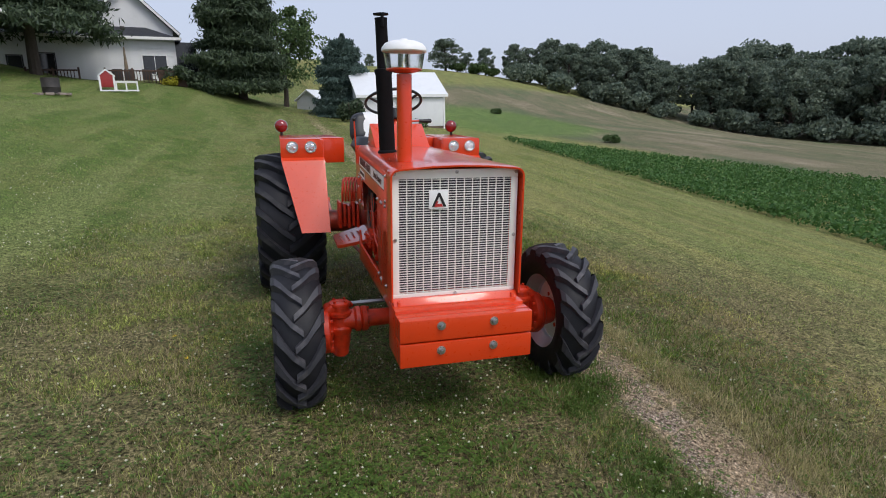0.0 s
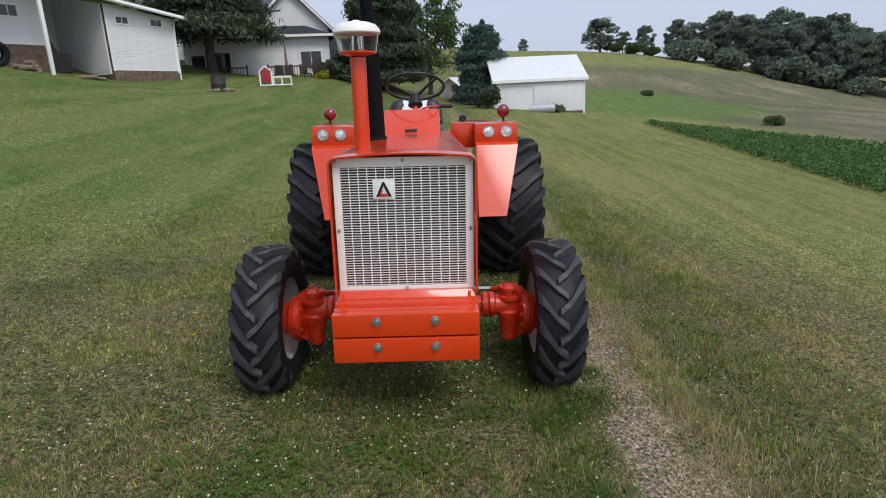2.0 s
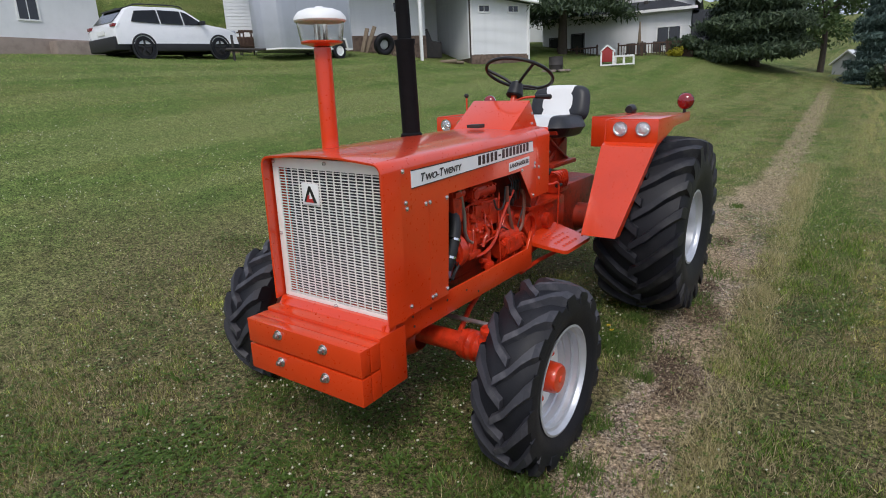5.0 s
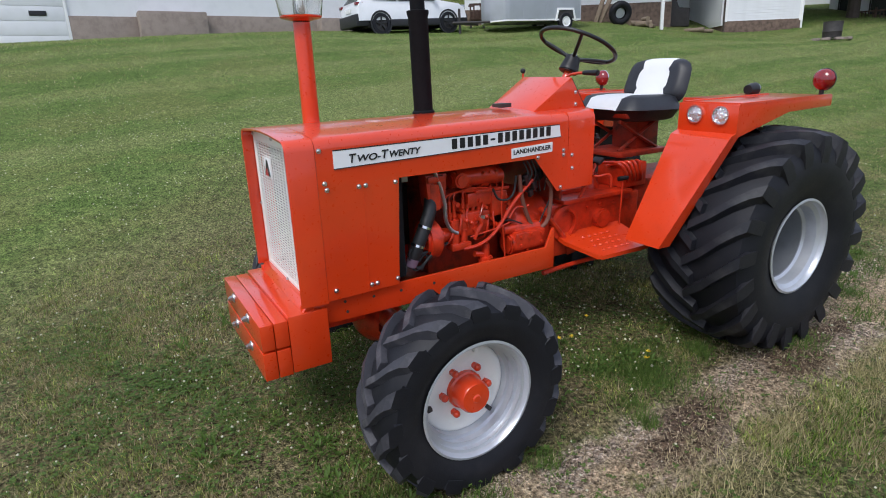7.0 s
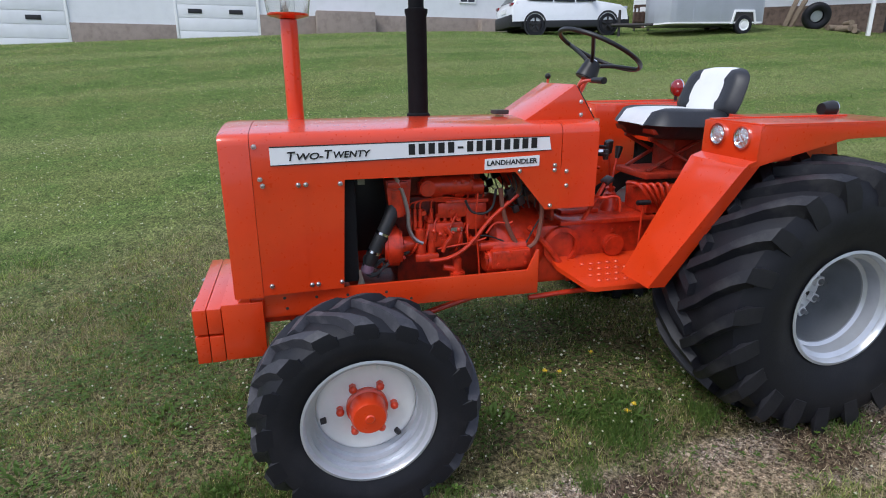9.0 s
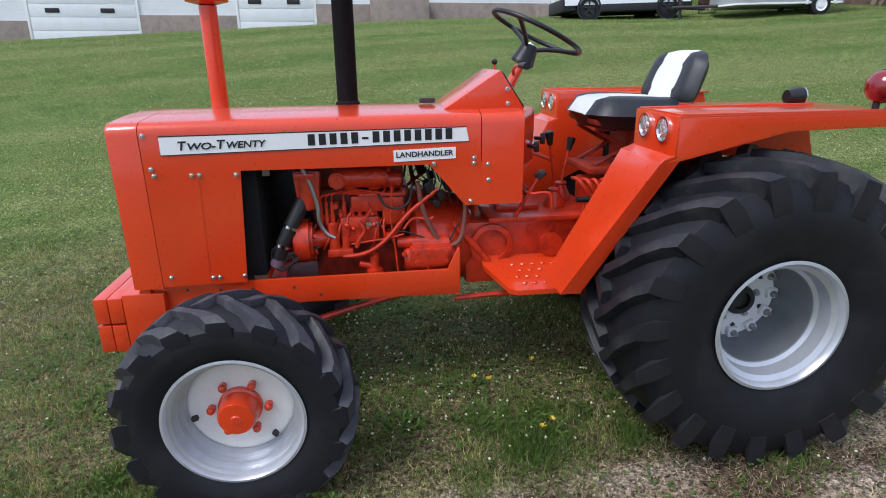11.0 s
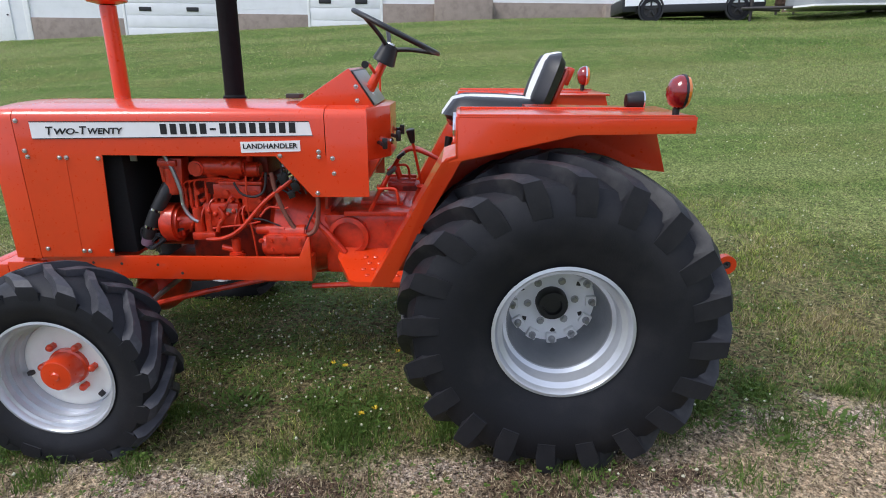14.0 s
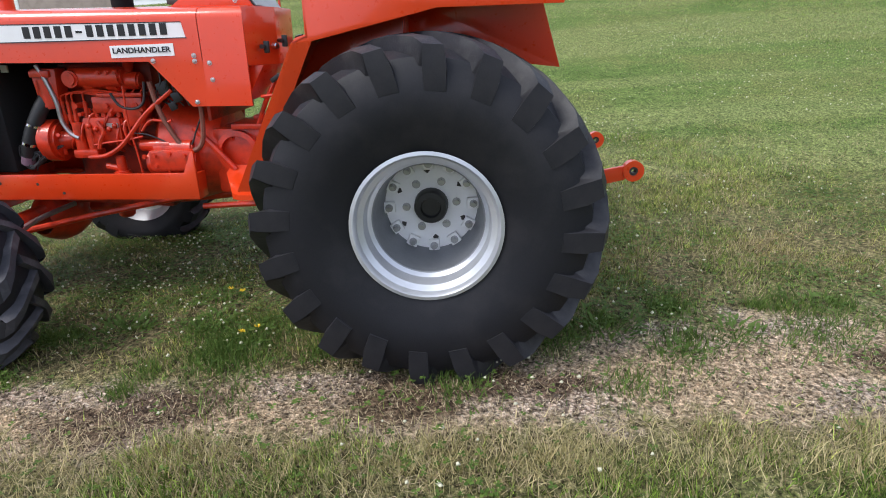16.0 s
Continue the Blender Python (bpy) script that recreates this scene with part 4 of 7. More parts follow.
# things on the hood
stack = part("intake_pipe", lathe([(1.80, 0.053), (2.41, 0.052)], "z", 24, m=pose(-0.285, 0.60, 0)), ORANGE, tractor, "orange intake stack")
part("stack_tray", lathe([(2.415, 0.052), (2.424, 0.085), (2.432, 0.12), (2.44, 0.126), (2.447, 0.12), (2.44, 0.0)], "z", 32, m=pose(-0.285, 0.60, 0)), ORANGE, stack)
part("bowl", lathe([(2.442, 0.124), (2.555, 0.142), (2.555, 0.139), (2.442, 0.121)], "z", 32, m=pose(-0.285, 0.60, 0), closed=True), BOWL, stack, "clear plastic dust bowl")
part("bowl_vanes", lathe([(2.442, 0.045), (2.56, 0.042), (2.56, 0.0)], "z", 12, m=pose(-0.285, 0.60, 0)), BOWL, stack, "clear plastic core")
part("stack_cap", lathe([(2.556, 0.0), (2.553, 0.148), (2.562, 0.156), (2.582, 0.152), (2.61, 0.128), (2.626, 0.085), (2.632, 0.03), (2.64, 0.022), (2.641, 0.0)], "z", 32, m=pose(-0.285, 0.60, 0)), WHITE, stack, "white domed cap")
MUFFLER = pose(-0.255, 1.40, 1.8, 0, -2.2, 0) @ pose(0, 0, -1.8)
muffler = part("muffler", lathe([(1.80, 0.066), (2.44, 0.066), (2.465, 0.074), (2.485, 0.074), (2.49, 0.05), (2.865, 0.048), (2.875, 0.052), (2.88, 0.045), (2.7, 0.043)], "z", 28, m=MUFFLER), HEATBLACK, tractor, "black vertical muffler")
own = lathe([(2.9, 0.0), (2.9, 0.062), (2.912, 0.06), (2.918, 0.0)], "z", 20, m=MUFFLER)
rod(MUFFLER @ Vector((0, -0.06, 2.91)), MUFFLER @ Vector((0, -0.06, 2.81)), 0.012, bm=own)
part("rain_cap", own, HEATBLACK, muffler)
part("muffler_boot", lathe([(1.80, 0.08), (1.83, 0.078), (1.84, 0.068)], "z", 24, m=MUFFLER), HEATBLACK, muffler)
own = prism([(-0.055, 1.84), (-0.055, 1.865), (0.055, 1.87), (0.055, 1.84)], "y", 1.84, 1.93, 0.006)
part("fuel_cap", own, SOILDARK, tractor, "dark fuel cap box")

# dash hump, steering wheel, seat
hump = part("dash_hump", prism([(1.95, 1.815), (2.285, 2.03), (2.43, 1.81)], "x", -0.262, 0.262, 0.008), ORANGE, tractor, "orange wedge-shaped dash cover")
part("dash_frame", prism([(2.296, 2.014), (2.426, 1.818), (2.431, 1.822), (2.301, 2.018)], "x", -0.255, 0.255, 0.001), BLACK, hump, "black gauge surround")
part("dash_panel", prism([(2.303, 2.005), (2.43, 1.815), (2.438, 1.82), (2.311, 2.011)], "x", -0.235, 0.235, 0.002), STEEL, hump, "grey instrument panel")
part("gauge", rod((0.1, 2.372, 1.895), (0.1, 2.384, 1.904), 0.045, seg=20), CHROME, hump, "round chrome-rimmed gauge")
for side in (1, -1):
    for zz, yy in ((1.925, 2.325), (1.845, 2.33)):
        bolt((0.262 * side, yy, zz), "x", 0.011, hump, side)
ST = pose(0.03, 2.55, 2.235, -26, 0, 0)
own = tube([ST @ Vector((0.283 * math.cos(a), 0.283 * math.sin(a), 0)) for a in np.linspace(0, 2 * math.pi, 24, endpoint=False)], 0.0145, seg=10, closed=True, steps=2)
swheel = part("steering_wheel", own, BLACK, tractor, "black three-spoke steering wheel", 60)
for a in (80, 200, 320):
    own = tube([ST @ Vector((0.03 * math.cos(radians(a)), 0.03 * math.sin(radians(a)), -0.10)), ST @ Vector((0.12 * math.cos(radians(a)), 0.12 * math.sin(radians(a)), -0.055)), ST @ Vector((0.28 * math.cos(radians(a)), 0.28 * math.sin(radians(a)), 0))], 0.0135, seg=8)
    part("spoke", own, BLACK, swheel, "", 60)
own = rod(ST @ Vector((0, 0, -0.2)), ST @ Vector((0, 0, -0.08)), 0.075, 0.05, seg=24, bevel=0.008)
part("wheel_hub", own, BLACK, swheel)
part("hub_button", rod(ST @ Vector((0, 0, -0.085)), ST @ Vector((0, 0, -0.07)), 0.03, 0.026, seg=18), CHROME, swheel, "chrome centre cap")
part("steering_column", rod(ST @ Vector((0, 0, -0.2)), ST @ Vector((0, -0.02, -0.5)), 0.026, 0.036, seg=16), ORANGE, tractor, "orange steering column")
lever = part("throttle_lever", tube([(0.03, 2.42, 1.98), (0.08, 2.40, 2.02), (0.16, 2.395, 2.045), (0.27, 2.395, 2.053)], 0.010), ORANGE, tractor, "orange bent lever with black grip")
part("grip", rod((0.255, 2.395, 2.053), (0.392, 2.404, 2.051), 0.015, 0.021, bevel=0.006), BLACK, lever, "black rubber grip")
for px, py, pz, tx, ty, tz in ((-0.385, 2.38, 1.72, -0.399, 2.386, 2.067),):
    lever = part("hand_lever", rod((px, py, pz), (tx, ty, tz), 0.008), ORANGE, tractor, "thin lever with black knob")
    part("knob", ball((tx, ty, tz), 0.021), BLACK, lever)
own = prism([(2.86, 1.735), (2.88, 1.70), (3.34, 1.68), (3.40, 1.735)], "x", -0.235, 0.235, 0.006)
for sx in (-0.15, 0.15):
    box(sx - 0.014, sx + 0.014, 2.90, 3.36, 1.655, 1.685, 0.004, own)
    tube([(sx, 2.92, 1.66), (sx, 3.12, 1.55), (sx, 3.34, 1.44)], 0.014, bm=own, seg=6, steps=1)
    tube([(sx * 0.9, 3.34, 1.66), (sx * 0.9, 3.12, 1.55), (sx * 0.9, 2.92, 1.44)], 0.014, bm=own, seg=6, steps=1)
# added dark block, fills the space under the cushion in place of shade
box(-0.13, 0.13, 3.12, 3.38, 1.43, 1.69, 0.02, own)
seat = part("seat", own, SHADEDGRIME, tractor, "black and white vinyl bucket seat on an orange base")


def cushion(width, depth, thick, crown, m, waist=0.0):
    """A stuffed pad: rounded outline, domed top, seams pulled in along two lines."""
    own = bmesh.new()
    nu, nv = 17, 13
    top, low = [], []
    for j in range(nv):
        rt, rl = [], []
        for i in range(nu):
            a, b = 2 * i / (nu - 1) - 1, 2 * j / (nv - 1) - 1
            q = (abs(a) ** 4 + abs(b) ** 4) ** 0.25
            k = 1.0 if q < 1e-6 else max(abs(a), abs(b)) / q
            x, y = a * k * width / 2 * (1 - waist * (b + 1) / 2), b * k * depth / 2
            e = max(abs(a), abs(b))
            edge = math.sqrt(max(0.0, 1 - e ** 6))
            seam = 0.012 * math.exp(-((abs(a) - 0.46) / 0.05) ** 2)
            rt.append(own.verts.new((x, y, thick * (0.5 + 0.5 * edge) + crown * (1 - a * a) * (1 - b * b) * 0.3 + crown * a * a * edge - seam)))
            rl.append(own.verts.new((x * 0.97, y * 0.97, thick * (0.5 - 0.5 * edge))))
        top.append(rt)
        low.append(rl)
    for j in range(nv - 1):
        for i in range(nu - 1):
            f = own.faces.new((top[j][i], top[j][i + 1], top[j + 1][i + 1], top[j + 1][i]))
            f.material_index = 1 if 4 <= i <= 11 else 0
            own.faces.new((low[j][i], low[j + 1][i], low[j + 1][i + 1], low[j][i + 1]))
    rim = [(0, i) for i in range(nu)] + [(j, nu - 1) for j in range(1, nv)] + [(nv - 1, i) for i in range(nu - 2, -1, -1)] + [(j, 0) for j in range(nv - 2, 0, -1)]
    for (j, i), (q, p) in zip(rim, rim[1:] + rim[:1]):
        own.faces.new((top[j][i], low[j][i], low[q][p], top[q][p]))
    own.transform(m)
    return own


part("seat_cushion", cushion(0.66, 0.67, 0.195, 0.03, pose(0, 3.16, 1.655, -2, 0, 0)), [VINYL, WHITEVINYL], seat, "black vinyl cushion with white centre panel", 60)
BK = pose(0, 3.45, 1.78, 69, 0, 0)
part("backrest", cushion(0.645, 0.38, 0.115, 0.03, BK @ pose(0, 0.165, -0.02), 0.1), [VINYL, WHITEVINYL], seat, "black vinyl backrest with white centre panel", 60)
own = box(-0.16, 0.16, 0.0, 0.28, -0.06, -0.03, 0.012, m=BK)
box(-0.07, 0.07, 0.19, 0.30, -0.10, -0.055, 0.012, own, m=BK)
part("seat_back_shell", own, ORANGE, seat, "orange seat back plate")

# fenders with lamps
for side in (1, -1):
    mir = Matrix.Diagonal((side, 1, 1, 1))
    fender = part("fender", prism([(0.67, 2.93), (1.105, 2.93), (1.105, 4.02), (0.515, 4.02), (0.40, 3.30), (0.67, 3.30)], "z", 1.828, 1.84, 0.003, m=mir), ORANGE, tractor, "orange flat-topped fender")
    part("outer_skirt", prism([(2.93, 1.835), (4.02, 1.835), (4.02, 1.765), (3.49, 1.755), (2.95, 1.63), (2.86, 1.62), (2.88, 1.645), (2.93, 1.66)], "x", 1.095, 1.105, 0.002, m=mir), ORANGE, fender)
    part("inner_wall", prism([(2.93, 1.835), (3.3, 1.835), (3.3, 1.35), (3.0, 1.2), (2.62, 0.915), (2.475, 0.915), (2.86, 1.62), (2.93, 1.65)], "x", 0.655, 0.667, 0.002, m=mir), ORANGE, fender)
    part("lamp_box", prism([(0.667, 1.64), (1.105, 1.64), (1.105, 1.835), (0.667, 1.835)], "y", 2.924, 2.936, 0.002, m=mir), ORANGE, fender)
    part("inner_step", prism([(0.40, 1.565), (0.655, 1.565), (0.655, 1.828), (0.40, 1.828)], "y", 3.295, 3.307, 0.002, m=mir), ORANGE, fender)
    own = bmesh.new()
    low, top = [(0.40, 3.307, 1.565), (0.526, 4.1, 1.48)], [(0.526, 3.99, 1.828), (0.40, 3.307, 1.828)]
    va, vb = ([own.verts.new((px + off, py, pz)) for px, py, pz in low + top] for off in (0.0, 0.012))
    va, vb = list(va), list(vb)
    own.faces.new(va)
    own.faces.new(vb[::-1])
    for i in range(4):
        own.faces.new((va[i], va[(i + 1) % 4], vb[(i + 1) % 4], vb[i]))
    own.transform(mir)
    part("inner_step", own, ORANGE, fender, "", None)
    for ends in (((0.69, 0.705), (2.94, 3.9)), ((1.088, 1.105), (2.94, 4.01)), ((0.69, 1.09), (2.93, 2.945))):
        part("fender_lip", box(*ends[0], *ends[1], 1.838, 1.848, 0.003, m=mir), ORANGE, fender)
    own = bmesh.new()
    a = [Vector(v) for v in ((0.66, 2.93, 1.655), (1.105, 2.93, 1.655), (1.105, 2.86, 1.625), (0.944, 2.47, 0.928), (0.655, 2.472, 0.926), (0.66, 2.86, 1.63))]
    back = [p + Vector((0, 0.012, -0.004)) for p in a]
    va, vb = [own.verts.new(p) for p in a], [own.verts.new(p) for p in back]
    for tri in ((0, 1, 2, 5), (5, 2, 3, 4)):
        own.faces.new([va[i] for i in tri])
        own.faces.new([vb[i] for i in tri][::-1])
    for i in range(6):
        j = (i + 1) % 6
        own.faces.new((va[i], va[j], vb[j], vb[i]))
    own.transform(mir)
    part("fender_leg", own, ORANGE, fender, "orange sloping fender front", None)
    own = bmesh.new()
    a = [Vector(v) for v in ((1.105, 2.86, 1.625), (1.105, 2.95, 1.63), (0.95, 2.575, 0.928), (0.944, 2.47, 0.928))]
    va, vb = [own.verts.new(p) for p in a], [own.verts.new(p + Vector((-0.012, 0, 0))) for p in a]
    own.faces.new(va)
    own.faces.new(vb[::-1])
    for i in range(4):
        j = (i + 1) % 4
        own.faces.new((va[i], va[j], vb[j], vb[i]))
    own.transform(mir)
    part("leg_skirt", own, ORANGE, fender, "", None)
    for lx in (0.795, 0.985):
        lamp = part("head_lamp", lathe([(0.03, 0.0), (0.03, 0.055), (-0.006, 0.062), (-0.014, 0.062), (-0.014, 0.054), (-0.004, 0.05)], "y", 28, m=pose(lx * side, 2.924, 1.765)), CHROME, fender, "round chrome head lamp")
        part("lamp_lens", lathe([(-0.006, 0.052), (-0.014, 0.035), (-0.017, 0.0)], "y", 24, m=pose(lx * side, 2.924, 1.765)), LENS, lamp, "ribbed clear lens")
    tail = part("warning_lamp", rod((1.07 * side, 3.93, 1.84), (1.07 * side, 3.93, 1.875), 0.016), BLACK, tractor, "red and amber warning lamp on a short stalk")
    part("red_lens", lathe([(0.0, 0.086), (-0.02, 0.084), (-0.05, 0.064), (-0.066, 0.03), (-0.068, 0.0)], "y", 28, m=pose(1.07 * side, 3.94, 1.948) @ Matrix.Scale(0.88, 4)), REDLENS, tail)
    part("amber_lens", lathe([(0.012, 0.086), (0.03, 0.078), (0.045, 0.05), (0.05, 0.0)], "y", 28, m=pose(1.07 * side, 3.94, 1.948) @ Matrix.Scale(0.88, 4)), AMBERLENS, tail)
    part("lens_band", lathe([(0.0, 0.089), (0.012, 0.089), (0.012, 0.078), (0.0, 0.078)], "y", 28, m=pose(1.07 * side, 3.94, 1.948) @ Matrix.Scale(0.88, 4), closed=True), CHROME if side < 0 else BLACK, tail)
work = part("work_lamp", lathe([(-0.03, 0.0), (-0.028, 0.045), (0.03, 0.062), (0.07, 0.064), (0.072, 0.058), (0.062, 0.05), (0.062, 0.0)], "y", 24, m=pose(0.569, 3.86, 1.872) @ Matrix.Diagonal((0.8, 0.85, 0.8, 1))), BLACK, tractor, "black rear work lamp with chrome rim")
part("work_lamp_rim", lathe([(0.07, 0.066), (0.08, 0.064), (0.078, 0.054), (0.07, 0.056)], "y", 24, m=pose(0.569, 3.86, 1.872) @ Matrix.Diagonal((0.8, 0.85, 0.8, 1)), closed=True), CHROME, work)

# drive train under the hood
block = part("engine", box(-0.15, 0.15, 1.16, 1.75, 0.78, 1.36, 0.03), SHADEDGRIME, tractor, "orange diesel engine with pump, filters and lines")
part("cylinder_head", box(-0.15, 0.15, 1.14, 1.72, 1.36, 1.52, 0.025), SHADEDGRIME, block)
part("valve_cover", box(-0.1, 0.1, 1.16, 1.7, 1.52, 1.6, 0.03), SHADEDGRIME, block)
part("oil_pan", prism([(0.95, 0.8), (1.75, 0.8), (1.72, 0.62), (1.0, 0.66)], "x", -0.16, 0.16, 0.03), SHADEDGRIME, block)
for side in (1, -1):
    ex = lambda v: side * v
    own = rod((ex(0.27), 1.15, 1.27), (ex(0.27), 1.15, 1.45), 0.056, seg=20, bevel=0.012)
    box(min(ex(0.21), ex(0.33)), max(ex(0.21), ex(0.33)), 1.09, 1.21, 1.45, 1.49, 0.01, own)
    part("fuel_filter", own, CAST, block, "orange fuel filter canister")
    own = rod((ex(0.24), 1.29, 1.43), (ex(0.24), 1.70, 1.42), 0.05, seg=18, bevel=0.01)
    ball((ex(0.25), 1.40, 1.42), 0.062, own)
    rod((ex(0.24), 1.50, 1.42), (ex(0.24), 1.58, 1.42), 0.062, bm=own, seg=18, bevel=0.01)
    rod((ex(0.24), 1.62, 1.42), (ex(0.2), 1.62, 1.54), 0.03, bm=own)
    part("intake_manifold", own, CAST, block, "orange cast manifold")
    own = box(min(ex(0.2), ex(0.31)), max(ex(0.2), ex(0.31)), 1.33, 1.56, 1.06, 1.22, 0.02)
    box(min(ex(0.2), ex(0.29)), max(ex(0.2), ex(0.29)), 1.40, 1.70, 1.24, 1.34, 0.018, own)
    for k in range(5):
        rod((ex(0.27), 1.36 + 0.045 * k, 1.2), (ex(0.27), 1.36 + 0.045 * k, 1.27), 0.015, bm=own, seg=8)
        ball((ex(0.315), 1.37 + 0.04 * k, 1.17 - 0.02 * (k % 2)), 0.017, own, 8)
    rod((ex(0.29), 1.29, 0.98), (ex(0.29), 1.29, 1.19), 0.034, bm=own, seg=14, bevel=0.008)
    rod((ex(0.29), 1.36, 0.98), (ex(0.29), 1.36, 1.12), 0.027, bm=own, seg=14, bevel=0.008)
    box(min(ex(0.24), ex(0.33)), max(ex(0.24), ex(0.33)), 1.25, 1.4, 0.98, 1.03, 0.012, own)
    part("injection_pump", own, CAST, block, "orange injection pump")
    for k, yy in enumerate((1.225, 1.258, 1.291, 1.36)):
        own = rod((ex(0.29), yy, 1.18), (ex(0.29), yy, 1.31), 0.011, seg=8)
        rod((ex(0.29), yy, 1.2), (ex(0.29), yy, 1.235), 0.016, bm=own, seg=6)
        tube([(ex(0.29), yy, 1.3), (ex(0.295), yy + 0.01, 1.345 + 0.006 * k), (ex(0.29), yy + 0.1, 1.36 + 0.004 * k), (ex(0.28), 1.52 + 0.05 * k, 1.345), (ex(0.23), 1.56 + 0.05 * k, 1.40)], 0.0055, bm=own, seg=6)
        part("injector_line", own, CAST, block)
    own = rod((ex(0.26), 1.06, 1.08), (ex(0.26), 1.17, 1.08), 0.125, seg=24, bevel=0.02)
    rod((ex(0.26), 1.17, 1.08), (ex(0.26), 1.27, 1.09), 0.06, 0.04, bm=own, seg=16)
    rod((ex(0.26), 1.02, 1.08), (ex(0.26), 1.06, 1.08), 0.05, bm=own, seg=16)
    for k in range(4):
        a = math.pi / 2 * k + 0.5
        rod((ex(0.26), 1.15, 1.08 + 0), (ex(0.26 + 0.09 * math.cos(a)), 1.185, 1.08 + 0.09 * math.sin(a)), 0.012, bm=own, seg=6)
    part("generator", own, CAST, block, "orange round generator")
    own = tube([(ex(0.26), 1.14, 1.36), (ex(0.31), 1.10, 1.27), (ex(0.33), 1.04, 1.16), (ex(0.33), 0.99, 1.06), (ex(0.32), 0.965, 1.0)], 0.042, seg=12)
    part("radiator_hose", own, HOSE, block, "black radiator hose")
    for yy, zz in ((1.055, 1.185), (0.998, 1.075)):
        part("hose_clamp", lathe([(-0.008, 0.044), (-0.008, 0.047), (0.008, 0.047), (0.008, 0.044)], "z", 20, m=pose(ex(0.332), yy, zz, -25)), CHROME, block)
    for pts, r, mt in (([(1.91, 1.37), (1.74, 1.24), (1.58, 1.07), (1.46, 1.0), (1.34, 0.985)], 0.013, CAST),
                       ([(1.79, 1.42), (1.82, 1.25), (1.90, 1.07), (1.98, 1.02), (2.05, 1.08), (2.07, 1.28), (2.03, 1.36)], 0.015, paint("brown_hose", (0.2, 0.075, 0.05), 0.5, bump=0.2)),
                       ([(1.14, 1.52), (1.18, 1.42), (1.21, 1.3), (1.215, 1.2), (1.25, 1.13), (1.30, 1.10)], 0.013, STEEL),
                       ([(1.62, 1.13), (1.72, 1.12), (1.86, 1.06), (1.96, 1.04), (2.02, 1.14), (2.08, 1.25)], 0.005, HOSE),
                       ([(0.97, 1.0), (0.94, 0.96), (0.98, 0.92), (1.06, 0.97), (1.1, 1.0), (1.06, 1.02), (1.0, 0.98)], 0.007, HOSE),
                       ([(0.965, 0.98), (0.93, 1.0), (0.94, 1.06), (0.98, 1.03), (1.08, 0.99)], 0.005, HOSE),
                       ([(1.56, 1.36), (1.60, 1.29), (1.68, 1.27), (1.74, 1.31), (1.76, 1.42)], 0.008, HOSE),
                       ([(1.39, 1.06), (1.48, 1.075), (1.6, 1.09), (1.70, 1.11)], 0.006, CAST),
                       ([(1.64, 1.4), (1.63, 1.2), (1.65, 1.0), (1.66, 0.86)], 0.006, CAST),
                       ([(1.70, 1.14), (1.76, 1.2), (1.85, 1.19), (1.88, 1.2)], 0.008, CAST),
                       ([(1.44, 1.2), (1.47, 1.14), (1.44, 1.09), (1.42, 1.04)], 0.013, CAST)):
        part("engine_hose", tube([(ex(0.33 + 0.015 * math.sin(9 * yy)), yy, zz) for yy, zz in pts], r, seg=8), mt, block, "engine hose or wire")
    own = rod((ex(0.29), 1.70, 0.945), (ex(0.29), 2.0, 0.945), 0.078, seg=20, bevel=0.012)
    box(min(ex(0.21), ex(0.37)), max(ex(0.21), ex(0.37)), 1.83, 1.845, 0.86, 1.03, 0.004, own)
    rod((ex(0.30), 1.66, 1.05), (ex(0.30), 1.85, 1.05), 0.035, bm=own, seg=14, bevel=0.006)
    part("starter_motor", own, CAST, block, "orange starter motor")
    for yy, zz in ((1.87, 1.0), (1.92, 0.99), (1.70, 0.99)):
        nut(block, (ex(0.36), yy, zz), 0.011, 0.012 * side, CAST)
    own = rod((ex(0.31), 1.52, 0.86), (ex(0.31), 1.52, 0.99), 0.028, seg=12, bevel=0.006)
    rod((ex(0.31), 1.43, 0.93), (ex(0.31), 1.52, 0.91), 0.02, bm=own, seg=10)
    rod((ex(0.31), 1.52, 0.85), (ex(0.31), 1.52, 0.9), 0.05, bm=own, seg=14, bevel=0.008)
    part("oil_filler", own, CAST, block)
    part("wire_tag", box(min(ex(0.30), ex(0.31)), max(ex(0.30), ex(0.31)), 0.92, 0.96, 1.48, 1.52), paint("pale_label", (0.3, 0.32, 0.24), 0.6), block, "pale paper label", None)
    part("pump_label", box(min(ex(0.312), ex(0.316)), max(ex(0.312), ex(0.316)), 1.48, 1.55, 1.16, 1.185), STEEL, block, "", None)
    # wiring in the dark corner below the cowl
    for k in range(5):
        y0 = 1.84 + 0.035 * k
        part("wire", tube([(ex(0.3), y0, 1.5), (ex(0.33), y0 + 0.02, 1.42), (ex(0.31), y0 - 0.03 + 0.02 * k, 1.34), (ex(0.3), y0 + 0.05, 1.28)], 0.005, seg=6), HOSE, block)
part("bell_housing", lathe([(1.74, 0.3), (1.78, 0.34), (1.84, 0.34), (1.9, 0.32), (2.02, 0.29), (2.12, 0.27), (2.12, 0.0)], "y", 36, m=pose(0, 0, 0.98)), CAST, tractor, "orange clutch housing")
trans = part("transmission", box(-0.26, 0.26, 2.08, 3.05, 0.74, 1.14, 0.03), CAST, tractor, "orange transmission case")
part("top_cover", box(-0.3, 0.3, 2.22, 2.92, 1.14, 1.17, 0.006), CAST, trans)
part("cover_plate", box(-0.13, 0.13, 2.3, 2.58, 1.17, 1.2, 0.008), CAST, trans)
